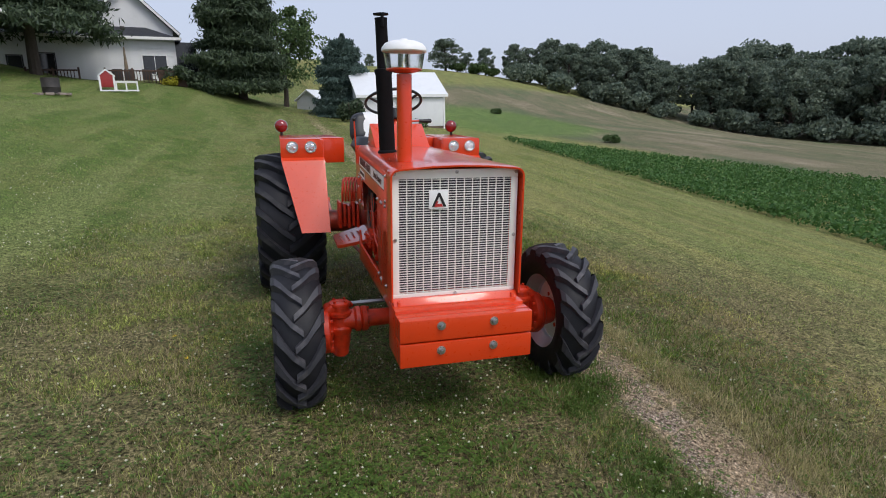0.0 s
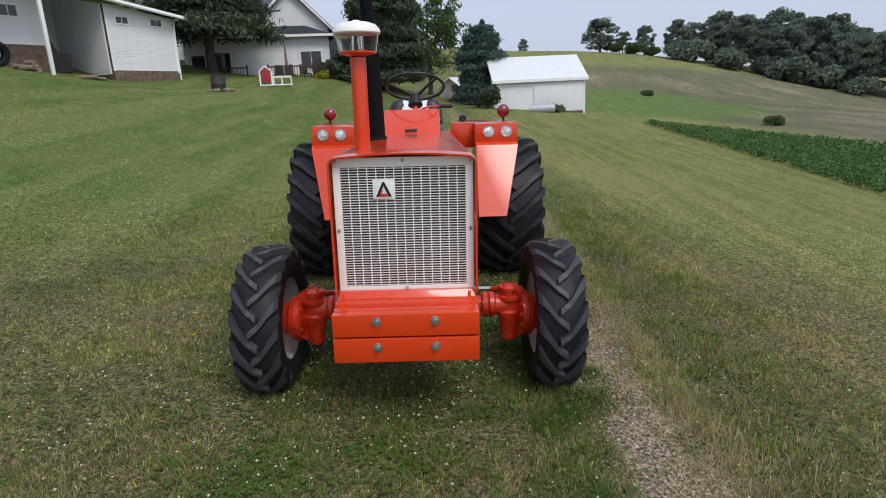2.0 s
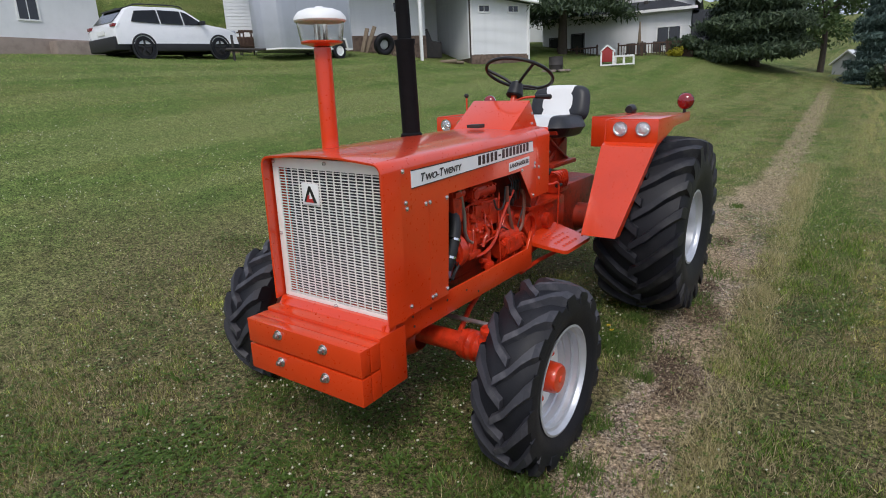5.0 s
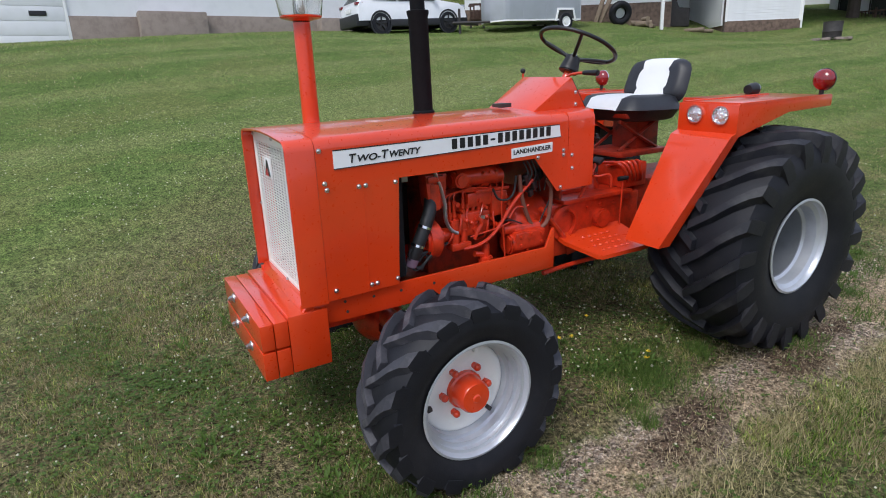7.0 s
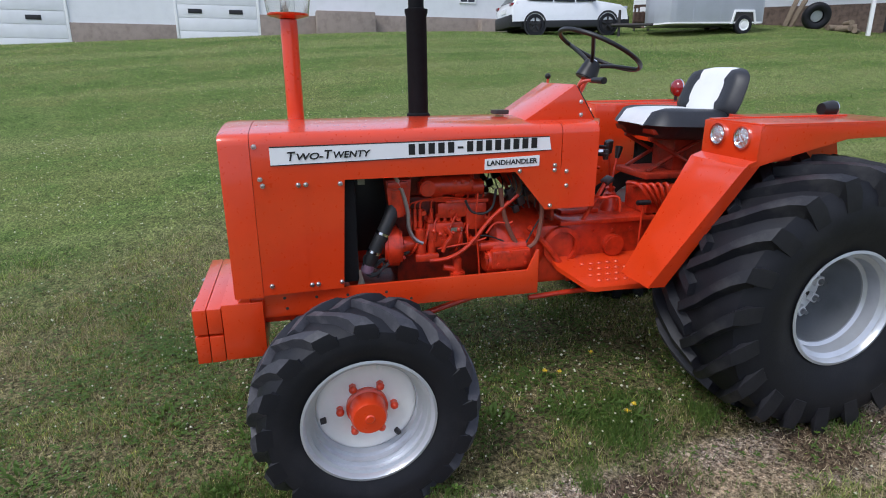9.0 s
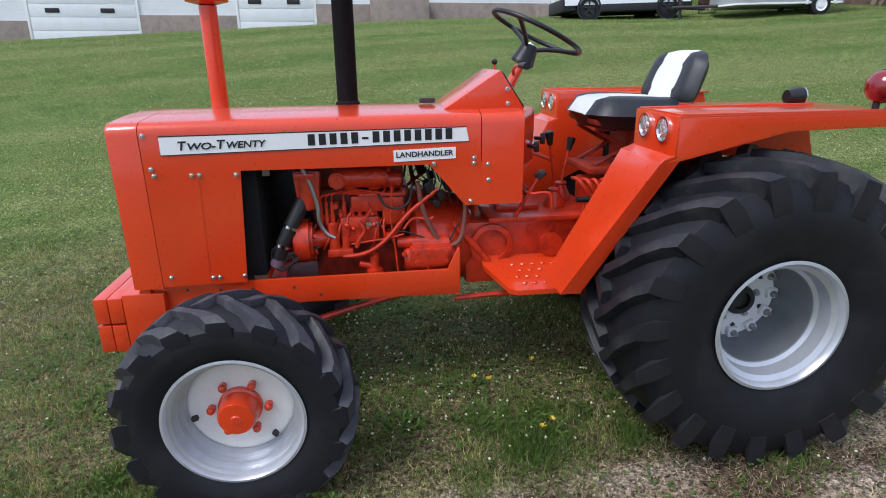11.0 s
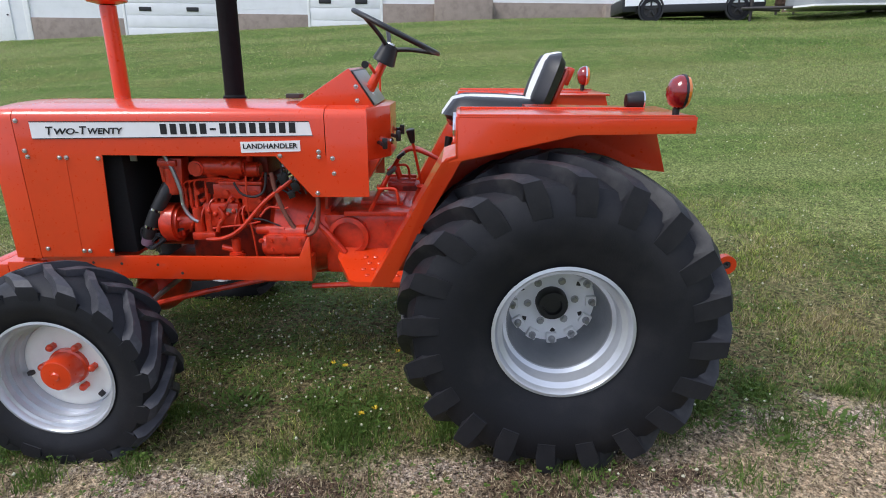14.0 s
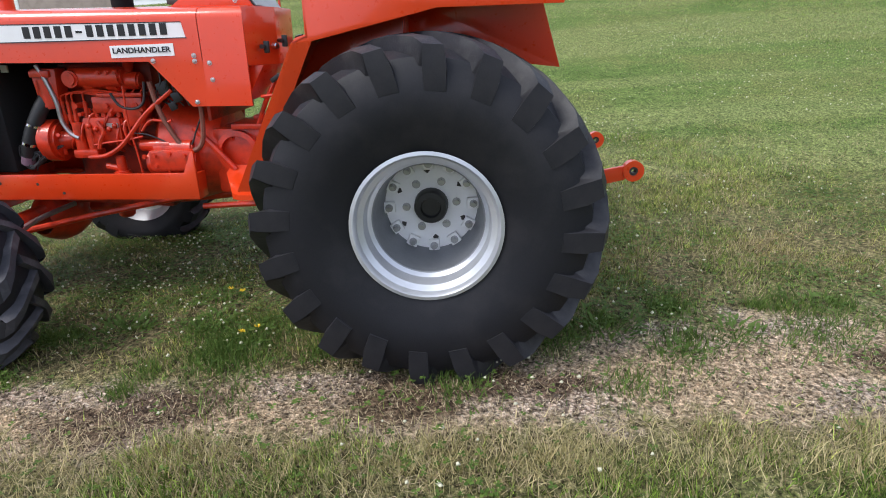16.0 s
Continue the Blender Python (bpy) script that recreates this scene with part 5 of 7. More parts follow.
part("side_boss", rod((0.25, 2.62, 0.98), (0.31, 2.62, 0.98), 0.075, seg=20, bevel=0.01), CAST, trans)
part("side_flange", lathe([(0.0, 0.13), (0.03, 0.13), (0.035, 0.1), (0.0, 0.1)], "x", 28, m=pose(0.265, 2.24, 1.0), closed=True), CAST, trans)
for k in range(6):
    nut(trans, (0.262, 2.2 + 0.14 * k, 1.08), 0.012, 0.014, CAST)
part("rear_axle_case", rod((-0.86, 3.43, 0.86), (0.86, 3.43, 0.86), 0.13, seg=24), SHADEDGRIME, trans)
part("final_case", box(-0.24, 0.24, 3.0, 3.9, 0.68, 1.22, 0.05), SHADEDGRIME, trans)
part("fan_shroud", box(-0.38, 0.38, 0.44, 0.62, 0.95, 1.7, 0.02), BLACK, tractor, "black fan shroud")
# added black block and plate: bay shadow as solid shapes, closing the see-through
part("bay_dark_block", box(-0.36, 0.36, 0.62, 0.9, 0.9, 1.72, 0.02), paint("bay_shadow_black", (0.006, 0.006, 0.006), 0.9, bump=0.1), tractor, "black block standing in for the shadowed engine bay")
part("bay_dark_plate", box(-0.12, -0.1, 0.9, 1.2, 0.95, 1.74, 0.004), BLACK, tractor, "black plate standing in for shadow across the engine bay")
part("firewall", box(-0.36, 0.36, 2.12, 2.14, 1.2, 1.8, 0.004), SHADEDGRIME, tractor)

# more plumbing, fittings and wiring in the engine bay
for side in (1, -1):
    for k in range(16):
        yy, zz = 1.28 + 0.03 * k, 1.06 + 0.045 * ((k * 5) % 6)
        own = rod((side * 0.2, yy, zz), (side * (0.29 + 0.02 * (k % 3)), yy, zz), 0.012 + 0.004 * (k % 2), seg=8)
        rod((side * 0.25, yy, zz), (side * 0.262, yy, zz), 0.02, bm=own, seg=6)
        part("pipe_fitting", own, CAST, block, "", 35)
    for k in range(7):
        y0, z0 = 1.22 + 0.07 * k, 1.0 + 0.03 * (k % 4)
        part("fuel_line", tube([(side * 0.22, y0, z0), (side * 0.31, y0 + 0.02, z0 + 0.05), (side * 0.3, y0 + 0.08 - 0.03 * (k % 3), z0 + 0.16), (side * 0.22, y0 + 0.12, z0 + 0.22)], 0.008, seg=6), CAST, block)
    own = box(min(side * 0.2, side * 0.3), max(side * 0.2, side * 0.3), 1.58, 1.71, 1.16, 1.33, 0.012)
    box(min(side * 0.2, side * 0.31), max(side * 0.2, side * 0.31), 1.45, 1.72, 1.335, 1.355, 0.004, own)
    part("pump_cover", own, CAST, block, "orange pump governor cover")
    part("hose_end", rod((side * 0.325, 0.965, 1.0), (side * 0.32, 0.945, 0.945), 0.038, seg=16, bevel=0.006), paint("mauve_rubber", (0.24, 0.15, 0.2), 0.6), block, "mauve rubber hose end")
    for k in range(6):
        a, b = 0.95 + 0.012 * k, 0.93 + 0.012 * k
        part("wire", tube([(side * 0.345, a, 0.96 - 0.01 * k), (side * 0.35, a + 0.05, b), (side * 0.345, a + 0.1 + 0.02 * k, 1.0 + 0.012 * k), (side * 0.335, a + 0.04, 1.02), (side * 0.34, a - 0.01, 0.97)], 0.0045, seg=5), HOSE, block)
    own = box(min(side * 0.2, side * 0.375), max(side * 0.2, side * 0.375), 1.73, 1.99, 0.905, 1.03, 0.018)
    rod((side * 0.29, 1.74, 1.03), (side * 0.29, 1.98, 1.03), 0.05, bm=own, seg=16, bevel=0.01)
    part("starter_cover", own, CAST, block, "orange cast starter cover")
    for yy, zz in ((1.77, 0.94), (1.77, 1.0), (1.95, 0.94), (1.95, 1.0), (1.86, 1.01)):
        nut(block, (side * 0.374, yy, zz), 0.011, 0.014 * side, CAST)
    own = prism([(1.1, 1.285), (1.22, 1.285), (1.24, 1.5), (1.08, 1.5)], "x", side * 0.2, side * 0.31, 0.02)
    part("filter_can", own, CAST, block, "orange fuel filter housing")
    own = rod((side * 0.3, 1.33, 1.44), (side * 0.345, 1.33, 1.44), 0.048, seg=20, bevel=0.012)
    rod((side * 0.27, 1.30, 1.445), (side * 0.27, 1.62, 1.445), 0.058, bm=own, seg=20, bevel=0.014)
    for k in range(3):
        nut(block, (side * 0.325, 1.5 + 0.05 * k, 1.47), 0.01, 0.014 * side, CAST)
    part("manifold_cover", own, CAST, block)
    for yy, zz, s in ((1.86, 1.38, 0.03), (1.93, 1.33, 0.024), (1.97, 1.40, 0.03), (1.9, 1.28, 0.02)):
        part("wire_connector", box(-s * 0.6, s * 0.6, -s, s, -s * 1.2, s * 1.2, 0.005, m=pose(side * 0.31, yy, zz, 20, 0, 15)), BLACK, block, "black wire connector")

# driver's platform: steps, pedals, levers and valve gear
for side in (1, -1):
    mir = Matrix.Diagonal((side, 1, 1, 1))
    own = bmesh.new()
    edge = [Vector((px, py, 0.995 - 0.293 * px)) for px, py in ((0.25, 2.18), (0.36, 2.18), (0.585, 2.29), (0.605, 2.33), (0.605, 2.82), (0.25, 2.82))]
    for low in (0.0, -0.03):
        own.faces.new([own.verts.new(v + Vector((0, 0, low))) for v in (edge if not low else edge[::-1])])
    own.verts.ensure_lookup_table()
    for i in range(6):
        j = (i + 1) % 6
        own.faces.new((own.verts[i], own.verts[6 + 5 - i], own.verts[6 + 5 - j], own.verts[j]))
    own.transform(mir)
    step = part("step_plate", own, ORANGE, tractor, "orange perforated step plate", 30)
    for i in range(4):
        for j in range(5):
            xx, yy = 0.36 + 0.06 * i, 2.36 + 0.062 * j + 0.031 * (i % 2)
            part("step_stud", lathe([(0.0, 0.017), (0.006, 0.012), (0.006, 0.007), (0.0, 0.006)], "z", 10, m=mir @ pose(xx, yy, 0.995 - 0.293 * xx)), ORANGE, step, "", 40)
    part("step_bracket", prism([(2.3, 0.74), (2.6, 0.78), (2.62, 0.84), (2.28, 0.84)], "x", 0.25, 0.27, 0.003, m=mir), CAST, step)
    own = tube([(side * 0.34, 2.0, 0.68), (side * 0.35, 2.4, 0.70), (side * 0.4, 2.95, 0.70)], 0.018)
    part("frame_tube", own, CAST, tractor)
    own = tube([(side * 0.3, 2.0, 1.15), (side * 0.31, 2.12, 1.02), (side * 0.31, 2.22, 0.90)], 0.02)
    part("brake_rod", own, CAST, tractor)
    pedal = part("foot_pedal", tube([(side * 0.28, 2.38, 1.16), (side * 0.3, 2.45, 1.3), (side * 0.3, 2.52, 1.42)], 0.014), CAST, tractor, "orange foot pedal")
    part("pedal_pad", box(-0.045, 0.045, -0.03, 0.03, -0.012, 0.012, 0.005, m=pose(side * 0.3, 2.53, 1.43, 35)), BLACK, pedal, "black rubber pad")
    own = tube([(side * 0.26, 2.44, 1.33), (side * 0.38, 2.46, 1.335), (side * 0.4, 2.56, 1.335), (side * 0.4, 2.58, 1.24)], 0.009)
    part("crank_lever", own, CAST, tractor)
for k, (bx, by, tx, ty, tz) in enumerate(((0.06, 2.70, 0.1, 2.64, 1.60), (-0.12, 2.8, -0.16, 2.86, 1.52))):
    gear = part("gear_lever", lathe([(1.17, 0.07), (1.2, 0.065), (1.24, 0.045), (1.27, 0.03), (1.285, 0.04), (1.3, 0.02)], "z", 18, m=pose(bx, by, 0)), CAST, tractor, "gear lever with black grip")
    part("lever_rod", rod((bx, by, 1.28), (tx, ty, tz), 0.009), CAST, gear)
    d = (Vector((tx, ty, tz)) - Vector((bx, by, 1.28))).normalized()
    part("grip", rod(Vector((tx, ty, tz)) - d * 0.03, Vector((tx, ty, tz)) + d * 0.06, 0.016, 0.03, bevel=0.005), BLACK, gear, "black rubber grip")
pull = part("pull_rod", rod((0.3, 2.8, 0.88), (0.3, 2.81, 1.25), 0.008), CAST, tractor, "pull rod with black T-handle")
part("t_handle", rod((0.3, 2.76, 1.265), (0.3, 2.86, 1.265), 0.018, bevel=0.006), BLACK, pull)
valve = part("valve_block", box(-0.02, 0.26, 2.86, 3.12, 1.17, 1.36, 0.02), CAST, tractor, "orange hydraulic valve block with lines")
box_ = part("spool_bank", box(-0.56, -0.36, 2.52, 2.66, 1.0, 1.2, 0.02), SHADEDGRIME, tractor, "orange hydraulic spool bank")
for k in range(5):
    part("hydraulic_line", tube([(0.26, 2.9 + 0.04 * k, 1.22), (0.3, 2.84 + 0.04 * k, 1.3), (0.27, 2.78 + 0.05 * k, 1.38), (0.1, 2.8 + 0.05 * k, 1.36 - 0.03 * k)], 0.012), CAST, valve)
    part("hydraulic_line", tube([(-0.4 - 0.03 * k, 2.5, 1.24), (-0.4 - 0.03 * k, 2.48, 1.36), (-0.36 - 0.03 * k, 2.6, 1.46), (-0.3, 2.8, 1.4)], 0.013), CAST, box_)
    part("spool_valve", box(-0.57 + 0.045 * k, -0.543 + 0.045 * k, 2.42, 2.62, 0.97 + 0.02 * (k % 2), 1.24 - 0.02 * (k % 3), 0.008), CAST, box_)
part("seat_bracket", box(-0.2, 0.22, 2.86, 3.4, 1.40, 1.44, 0.01), SHADEDGRIME, tractor)

# linkage behind and below
for side in (1, -1):
    arm = part("lift_arm", prism([(3.85, 0.72), (4.50, 0.87), (4.50, 0.95), (3.85, 0.83)], "x", side * 0.5 - 0.014, side * 0.5 + 0.014, 0.006), ORANGE, tractor, "orange lower lift arm")
    part("arm_eye", lathe([(-0.025, 0.025), (-0.025, 0.058), (0.025, 0.058), (0.025, 0.025)], "x", 24, m=pose(side * 0.5, 4.54, 0.92), closed=True), ORANGE, arm)
    part("eye_ball", lathe([(-0.02, 0.012), (-0.02, 0.024), (0.02, 0.024), (0.02, 0.012)], "x", 18, m=pose(side * 0.5, 4.54, 0.92), closed=True), SOILDARK, arm)
part("drawbar", box(-0.05, 0.05, 3.6, 4.35, 0.5, 0.54, 0.006), CAST, tractor)
own = tube([(0.45, 0.88, 0.55), (0.3, 1.3, 0.62), (0.2, 1.8, 0.7)], 0.02)
part("drag_link", own, CAST, tractor)
part("drive_shaft", rod((-0.1, 1.0, 0.56), (-0.1, 2.1, 0.66), 0.035), CAST, tractor)


# ---- buildings and vehicles up the slope ----
def siding(x0, x1, z0, z1, name, parent, m, pitch=0.115):
    """Lapped boards on a wall face that looks towards -y of its own axes; each board is a piece."""
    data, n = None, max(1, round((z1 - z0) / pitch))
    step = (z1 - z0) / n
    for k in range(n):
        if data is None:
            ob = part("siding_board", prism([(0.0, 0.0), (-0.022, 0.0), (-0.006, step), (0.0, step)], "x", x0, x1), SIDING, parent, "", None)
            data = ob.data
        else:
            ob = new("siding_board", data)
            ob.parent = parent
        ob.matrix_basis = m @ Matrix.Translation((0, 0, z0 + k * step))


def window(x0, x1, z0, z1, parent, m, frame_material=None, bars=1, name="window"):
    """Framed window on a wall face that looks towards -y of its own axes."""
    fm = frame_material or WHITE
    own = bmesh.new()
    for a, b, c, d in ((x0 - 0.06, x1 + 0.06, z1, z1 + 0.06), (x0 - 0.06, x1 + 0.06, z0 - 0.06, z0), (x0 - 0.06, x0, z0, z1), (x1, x1 + 0.06, z0, z1)):
        box(a, b, -0.05, 0.01, c, d, 0.006, own)
    w = part(name, own, fm, parent, "", 35, m)
    n = bars + 1
    for k in range(n):
        a = x0 + (x1 - x0) * k / n
        part("pane", box(a + 0.012, x0 + (x1 - x0) * (k + 1) / n - 0.012, -0.02, -0.012, z0 + 0.01, z1 - 0.01), DARKGLASS, w, "", None)
    for k in range(1, n):
        a = x0 + (x1 - x0) * k / n
        part("bar", box(a - 0.014, a + 0.014, -0.035, -0.01, z0, z1), fm, w, "", None)
    return w


# long white machine shed: its face looks down the slope (+x)
shop = thing("machine_shed", "long white machine shed with concrete base and white overhead doors", "building")
SX = -24.6
part("wall", box(SX - 9, SX, -30, 11.8, 4.65, 7.6, 0.0), SIDING, shop, "white steel wall", None)
part("wall", box(SX - 9, SX, -30, 11.8, 2.5, 4.648, 0.0), SIDING, shop, "white steel wall", None)
for a, b, top in ((-16.7, -12.3, 4.2), (-7.9, -3.75, 4.45), (-0.45, 2.0, 4.95), (2.0, 12.0, 5.05)):
    part("concrete_base", box(SX - 0.1, SX + 0.06, a, b, 2.5, top, 0.015), STONE, shop, "stained concrete base wall")
part("concrete_block", box(SX, SX + 0.75, 2.0, 4.6, 3.2, 5.12, 0.06), STONE, shop, "big stained concrete block")
part("concrete_block", box(SX, SX + 0.7, 9.6, 11.6, 3.2, 4.95, 0.06), STONE, shop, "low stained concrete block")
part("roof", prism([(SX - 9.4, 7.5), (SX + 0.35, 7.5), (SX + 0.35, 7.62), (SX - 4.5, 9.3), (SX - 9.4, 7.62)], "y", -30.3, 12.1), TINROOF, shop, "white tin roof", None)
for a, b in ((-12.25, -7.95), (-3.72, -0.48)):
    base = land(SX + 0.3, (a + b) / 2) - 0.12
    door = part("overhead_door", box(SX - 0.02, SX + 0.03, a, b, base, base + 3.2, 0.0), SIDING, shop, "white sectional overhead door", None)
    for k in range(6):
        z = base + 0.53 * k
        part("door_panel", box(SX + 0.03, SX + 0.05, a + 0.03, b - 0.03, z + 0.012, z + 0.518, 0.006), SIDING, door, "", 30)
    for fr in (0.22, 0.73):
        c = a + fr * (b - a)
        part("door_window", box(SX + 0.05, SX + 0.066, c - 0.28, c + 0.28, base + 1.24, base + 1.42, 0.02), BLACK, door, "small dark door light")
    for yy in (a - 0.1, b):
        part("door_trim", box(SX, SX + 0.07, yy, yy + 0.1, base, base + 3.3, 0.006), WHITE, shop)
part("corner_trim", box(SX, SX + 0.08, -16.95, -16.7, 2.6, 7.4, 0.01), WHITE, shop)
entry = part("entry_door", box(SX, SX + 0.05, -18.6, -17.6, 3.0, 5.2, 0.01), WHITE, shop, "white entry door")
part("door_knob", ball((SX + 0.09, -17.72, 4.3), 0.04), BLACK, entry)
window(8.75, 9.45, 5.75, 6.6, shop, pose(SX, 0, 0, 0, 0, 90), bars=1)

# white lean-to shed with an open bay, log clutter in it
shed = thing("lean_to_shed", "white clapboard shed with an open bay and dark stone footing", "building")
SH = pose(-12.95, 29.5, 3.72, 0, 0, 57)


def eave(x):
    return 3.1 - 0.13 * x


part("end_wall", prism([(-3.6, 0.45), (0, 0.45), (0, eave(0)), (-3.6, eave(-3.6))], "y", 0, 0.12), SIDING, shed, "white clapboard wall", None, SH)
siding(-3.6, 0, 0.48, 3.08, "end", shed, SH)
for k in range(4):
    siding(-3.6, -(0.115 * k + 0.115) / 0.13, 3.08 + 0.115 * k, 3.195 + 0.115 * k, "end", shed, SH)
part("footing", box(-3.63, 0.03, -0.03, 4.5, -0.6, 0.48, 0.02), FOOTING, shed, "rust-stained brown stone footing", 35, SH)
part("side_wall", box(-0.12, 0, 0.12, 4.5, 0.48, 3.1), SIDING, shed, "", None, SH)
# open recess between the two rooms
part("recess_side_wall", prism([(0.0, 0.3), (4.4, 0.3), (4.4, 4.4), (0.0, 3.5)], "x", -3.72, -3.6), SIDING, shed, "white clapboard recess wall", None, SH)
siding(-4.28, 0.0, 0.48, 3.5, "recess", shed, SH @ pose(-3.72, 0.0, 0, 0, 0, -90))
part("recess_back_wall", box(-6.0, -3.6, 4.3, 4.42, -0.3, 4.4), SIDING, shed, "", None, SH)
part("recess_inner_wall", box(-6.0, -5.88, 0.9, 4.3, -0.3, 4.0), SIDING, shed, "", None, SH)
# closed room behind the porch
part("porch_wall", box(-16.0, -5.88, 0.9, 1.02, 1.55, 4.6), SIDING, shed, "white clapboard porch wall", None, SH)
siding(-16.0, -5.86, 1.58, 4.3, "porch", shed, SH @ pose(0, 0.9, 0), 0.15)
part("porch_footing", box(-16.0, -5.84, 0.84, 1.05, -0.6, 1.57, 0.02), FOOTING, shed, "dark stone porch footing", 35, SH)
part("downpipe", tube([(-3.66, -0.1, 3.5), (-3.64, -0.07, 0.9), (-3.62, -0.06, 0.05)], 0.045), BARK, shed, "dark rusty downpipe", 40, SH)
part("downpipe", tube([(0.02, -0.5, 3.0), (0.03, -0.1, 2.75), (0.03, -0.07, -0.1)], 0.045), WHITE, shed, "white downpipe", 40, SH)
part("corner_board", box(-3.6, -3.46, -0.045, 0.0, 0.45, 3.5), WHITE, shed, "", None, SH)
part("corner_board", box(-0.08, 0.05, -0.05, 0.0, 0.4, 3.1), WHITE, shed, "", None, SH)
ROOF = SH @ Matrix.Translation((0, 0, 3.1)) @ pose(0, 0, 0, 0, math.degrees(math.atan(0.13)), 0)
part("roof", prism([(-0.5, 0.06), (4.7, 1.5), (4.7, 1.62), (-0.5, 0.18)], "x", -6.2, 0.4), SHINGLE, shed, "low grey roof", None, ROOF)
part("roof", prism([(-1.5, 0.42), (4.7, 1.5), (4.7, 1.62), (-1.5, 0.54)], "x", -16.4, -6.2), SHINGLE, shed, "low grey porch roof", None, ROOF)
part("fascia", box(-6.2, 0.42, -0.56, -0.5, 0.0, 0.17), WHITE, shed, "", None, ROOF)
part("fascia", box(-16.4, -6.2, -1.56, -1.5, 0.36, 0.55), WHITE, shed, "", None, ROOF)
part("gutter", tube([(-6.2, -0.62, 0.06), (0.45, -0.62, 0.03)], 0.07, steps=1), WHITE, shed, "white gutter", 40, ROOF)
for k in (-2.75, -0.95):
    window(k - 0.3, k + 0.3, 2.68, 2.98, shed, SH @ pose(0, -0.02, 0), bars=1)
window(-7.6, -6.9, 2.75, 3.2, shed, SH @ pose(0, 0.88, 0), bars=1)
for k in (-7.0, -12.6):
    part("porch_post", box(k - 0.07, k + 0.07, -1.45, -1.31, -0.1, eave(k) + 0.4, 0.01), WHITE, shed, "slim white porch post", 35, SH)

# clutter under the lean-to


def by_shed(x, y):
    c = SH @ Vector((x, y, 0))
    return Matrix.Translation((c.x, c.y, land(c.x, c.y)))


spool = thing("old_tyre", "old black tractor tyre leaning against the shed footing", "tyre", by_shed(-8.75, -0.75) @ pose(0, 0, 0.5, 0, 14, -25))
part("casing", lathe(tyre_profile(0.16, 0.1, 0.26, 0.54), "x", 40), RUBBER, spool)
part("rim", lathe([(-0.06, 0.25), (0.02, 0.22), (0.03, 0.1), (0.03, 0.0)], "x", 24), TRAILERGREY, spool, "dull grey steel rim")
for k, (lx, ly, r, ln) in enumerate(((-7.75, -0.9, 0.13, 0.6), (-7.5, -0.7, 0.16, 0.5), (-7.95, -0.6, 0.12, 0.7), (-7.3, -0.95, 0.1, 0.6), (-7.6, -0.85, 0.11, 0.5), (-5.2, -0.6, 0.1, 0.9), (-4.6, -0.4, 0.08, 0.7))):
    tagged(finish("firewood_log", rod((-ln / 2, 0, 0), (ln / 2, 0, 0), r, r * 0.9, seg=10), TIMBER, smooth=40, m=by_shed(lx, ly) @ pose(0, 0, r + (0.24 if k == 4 else 0), 0, 0, 40 * k)), "split pale firewood log on the ground by the shed", "log", "firewood pile")
for bx, lean, tall in ((-9.55, 18, 1.35), (-9.75, 10, 1.2)):
    tagged(finish("lumber_board", box(-0.11, 0.11, -0.03, 0.03, 0.0, tall, 0.01), TIMBER, m=by_shed(bx, -0.2) @ pose(0, 0, 0, -14, lean, 5), smooth=35), "pale weathered board leaning by the shed", "board")
tagged(finish("tarpaulin_cover", prism([(-0.5, 0), (0.75, 0), (0.75, 0.85), (0.2, 0.9), (-0.05, 1.55), (-0.45, 1.5)], "y", -0.3, 0.3, 0.06, m=by_shed(-5.5, 1.6) @ pose(0, 0, -0.05, 0, 0, 57)), SOILDARK, smooth=35), "dark tarpaulin cover draped over machinery beside the shed", "tarpaulin")

# white farmhouse with a deck
house = thing("farmhouse", "white two-storey farmhouse with grey roof and back deck", "house")
HM = pose(-6.2, 38.6, 3.7, 0, 0, 10)
part("wing", box(-9.4, 0, 0, 6.5, -0.8, 3.0), SIDING, house, "white clapboard wing", None, HM)
siding(-9.4, 0, 0.0, 2.98, "wing", house, HM, 0.15)
part("upper_storey", prism([(-5.2, 2.6), (0.1, 2.6), (0.1, 3.75), (-2.5, 6.35), (-5.2, 3.75)], "y", 2.6, 9.0), SIDING, house, "white gabled upper storey", None, HM)
part("main_block", box(-13.0, -5.2, 3.4, 9.0, -0.8, 3.9), SIDING, house, "white clapboard main block", None, HM)
own = bmesh.new()
va = [own.verts.new(v) for v in ((-9.9, -0.5, 2.95), (0.4, -0.5, 2.95), (-1.6, 2.7, 3.95), (-9.9, 2.7, 3.95), (0.4, 3.4, 2.95))]
for face in ((0, 1, 2, 3), (1, 4, 2)):
    own.faces.new([va[i] for i in face])
bmesh.ops.solidify(own, geom=own.faces[:], thickness=0.12)
part("wing_roof", own, SHINGLE, house, "grey hip roof", None, HM)
part("roof_vent", box(-3.0, -2.75, 1.7, 1.95, 3.6, 3.85, 0.02), SOILDARK, house, "small dark roof vent", 35, HM)
part("gable_roof", prism([(0.42, 3.52), (-2.5, 6.42), (-2.5, 6.6), (0.55, 3.58)], "y", 2.2, 9.4), SHINGLE, house, "grey gable roof", None, HM)
part("gable_roof", prism([(-2.5, 6.42), (-5.42, 3.52), (-5.55, 3.58), (-2.5, 6.6)], "y", 2.2, 9.4), SHINGLE, house, "grey gable roof", None, HM)
part("gable_trim", prism([(0.44, 3.42), (-2.5, 6.34), (-5.44, 3.42), (-5.5, 3.56), (-2.5, 6.56), (0.5, 3.56)], "y", 2.14, 2.2), WHITE, house, "white gable board", None, HM)
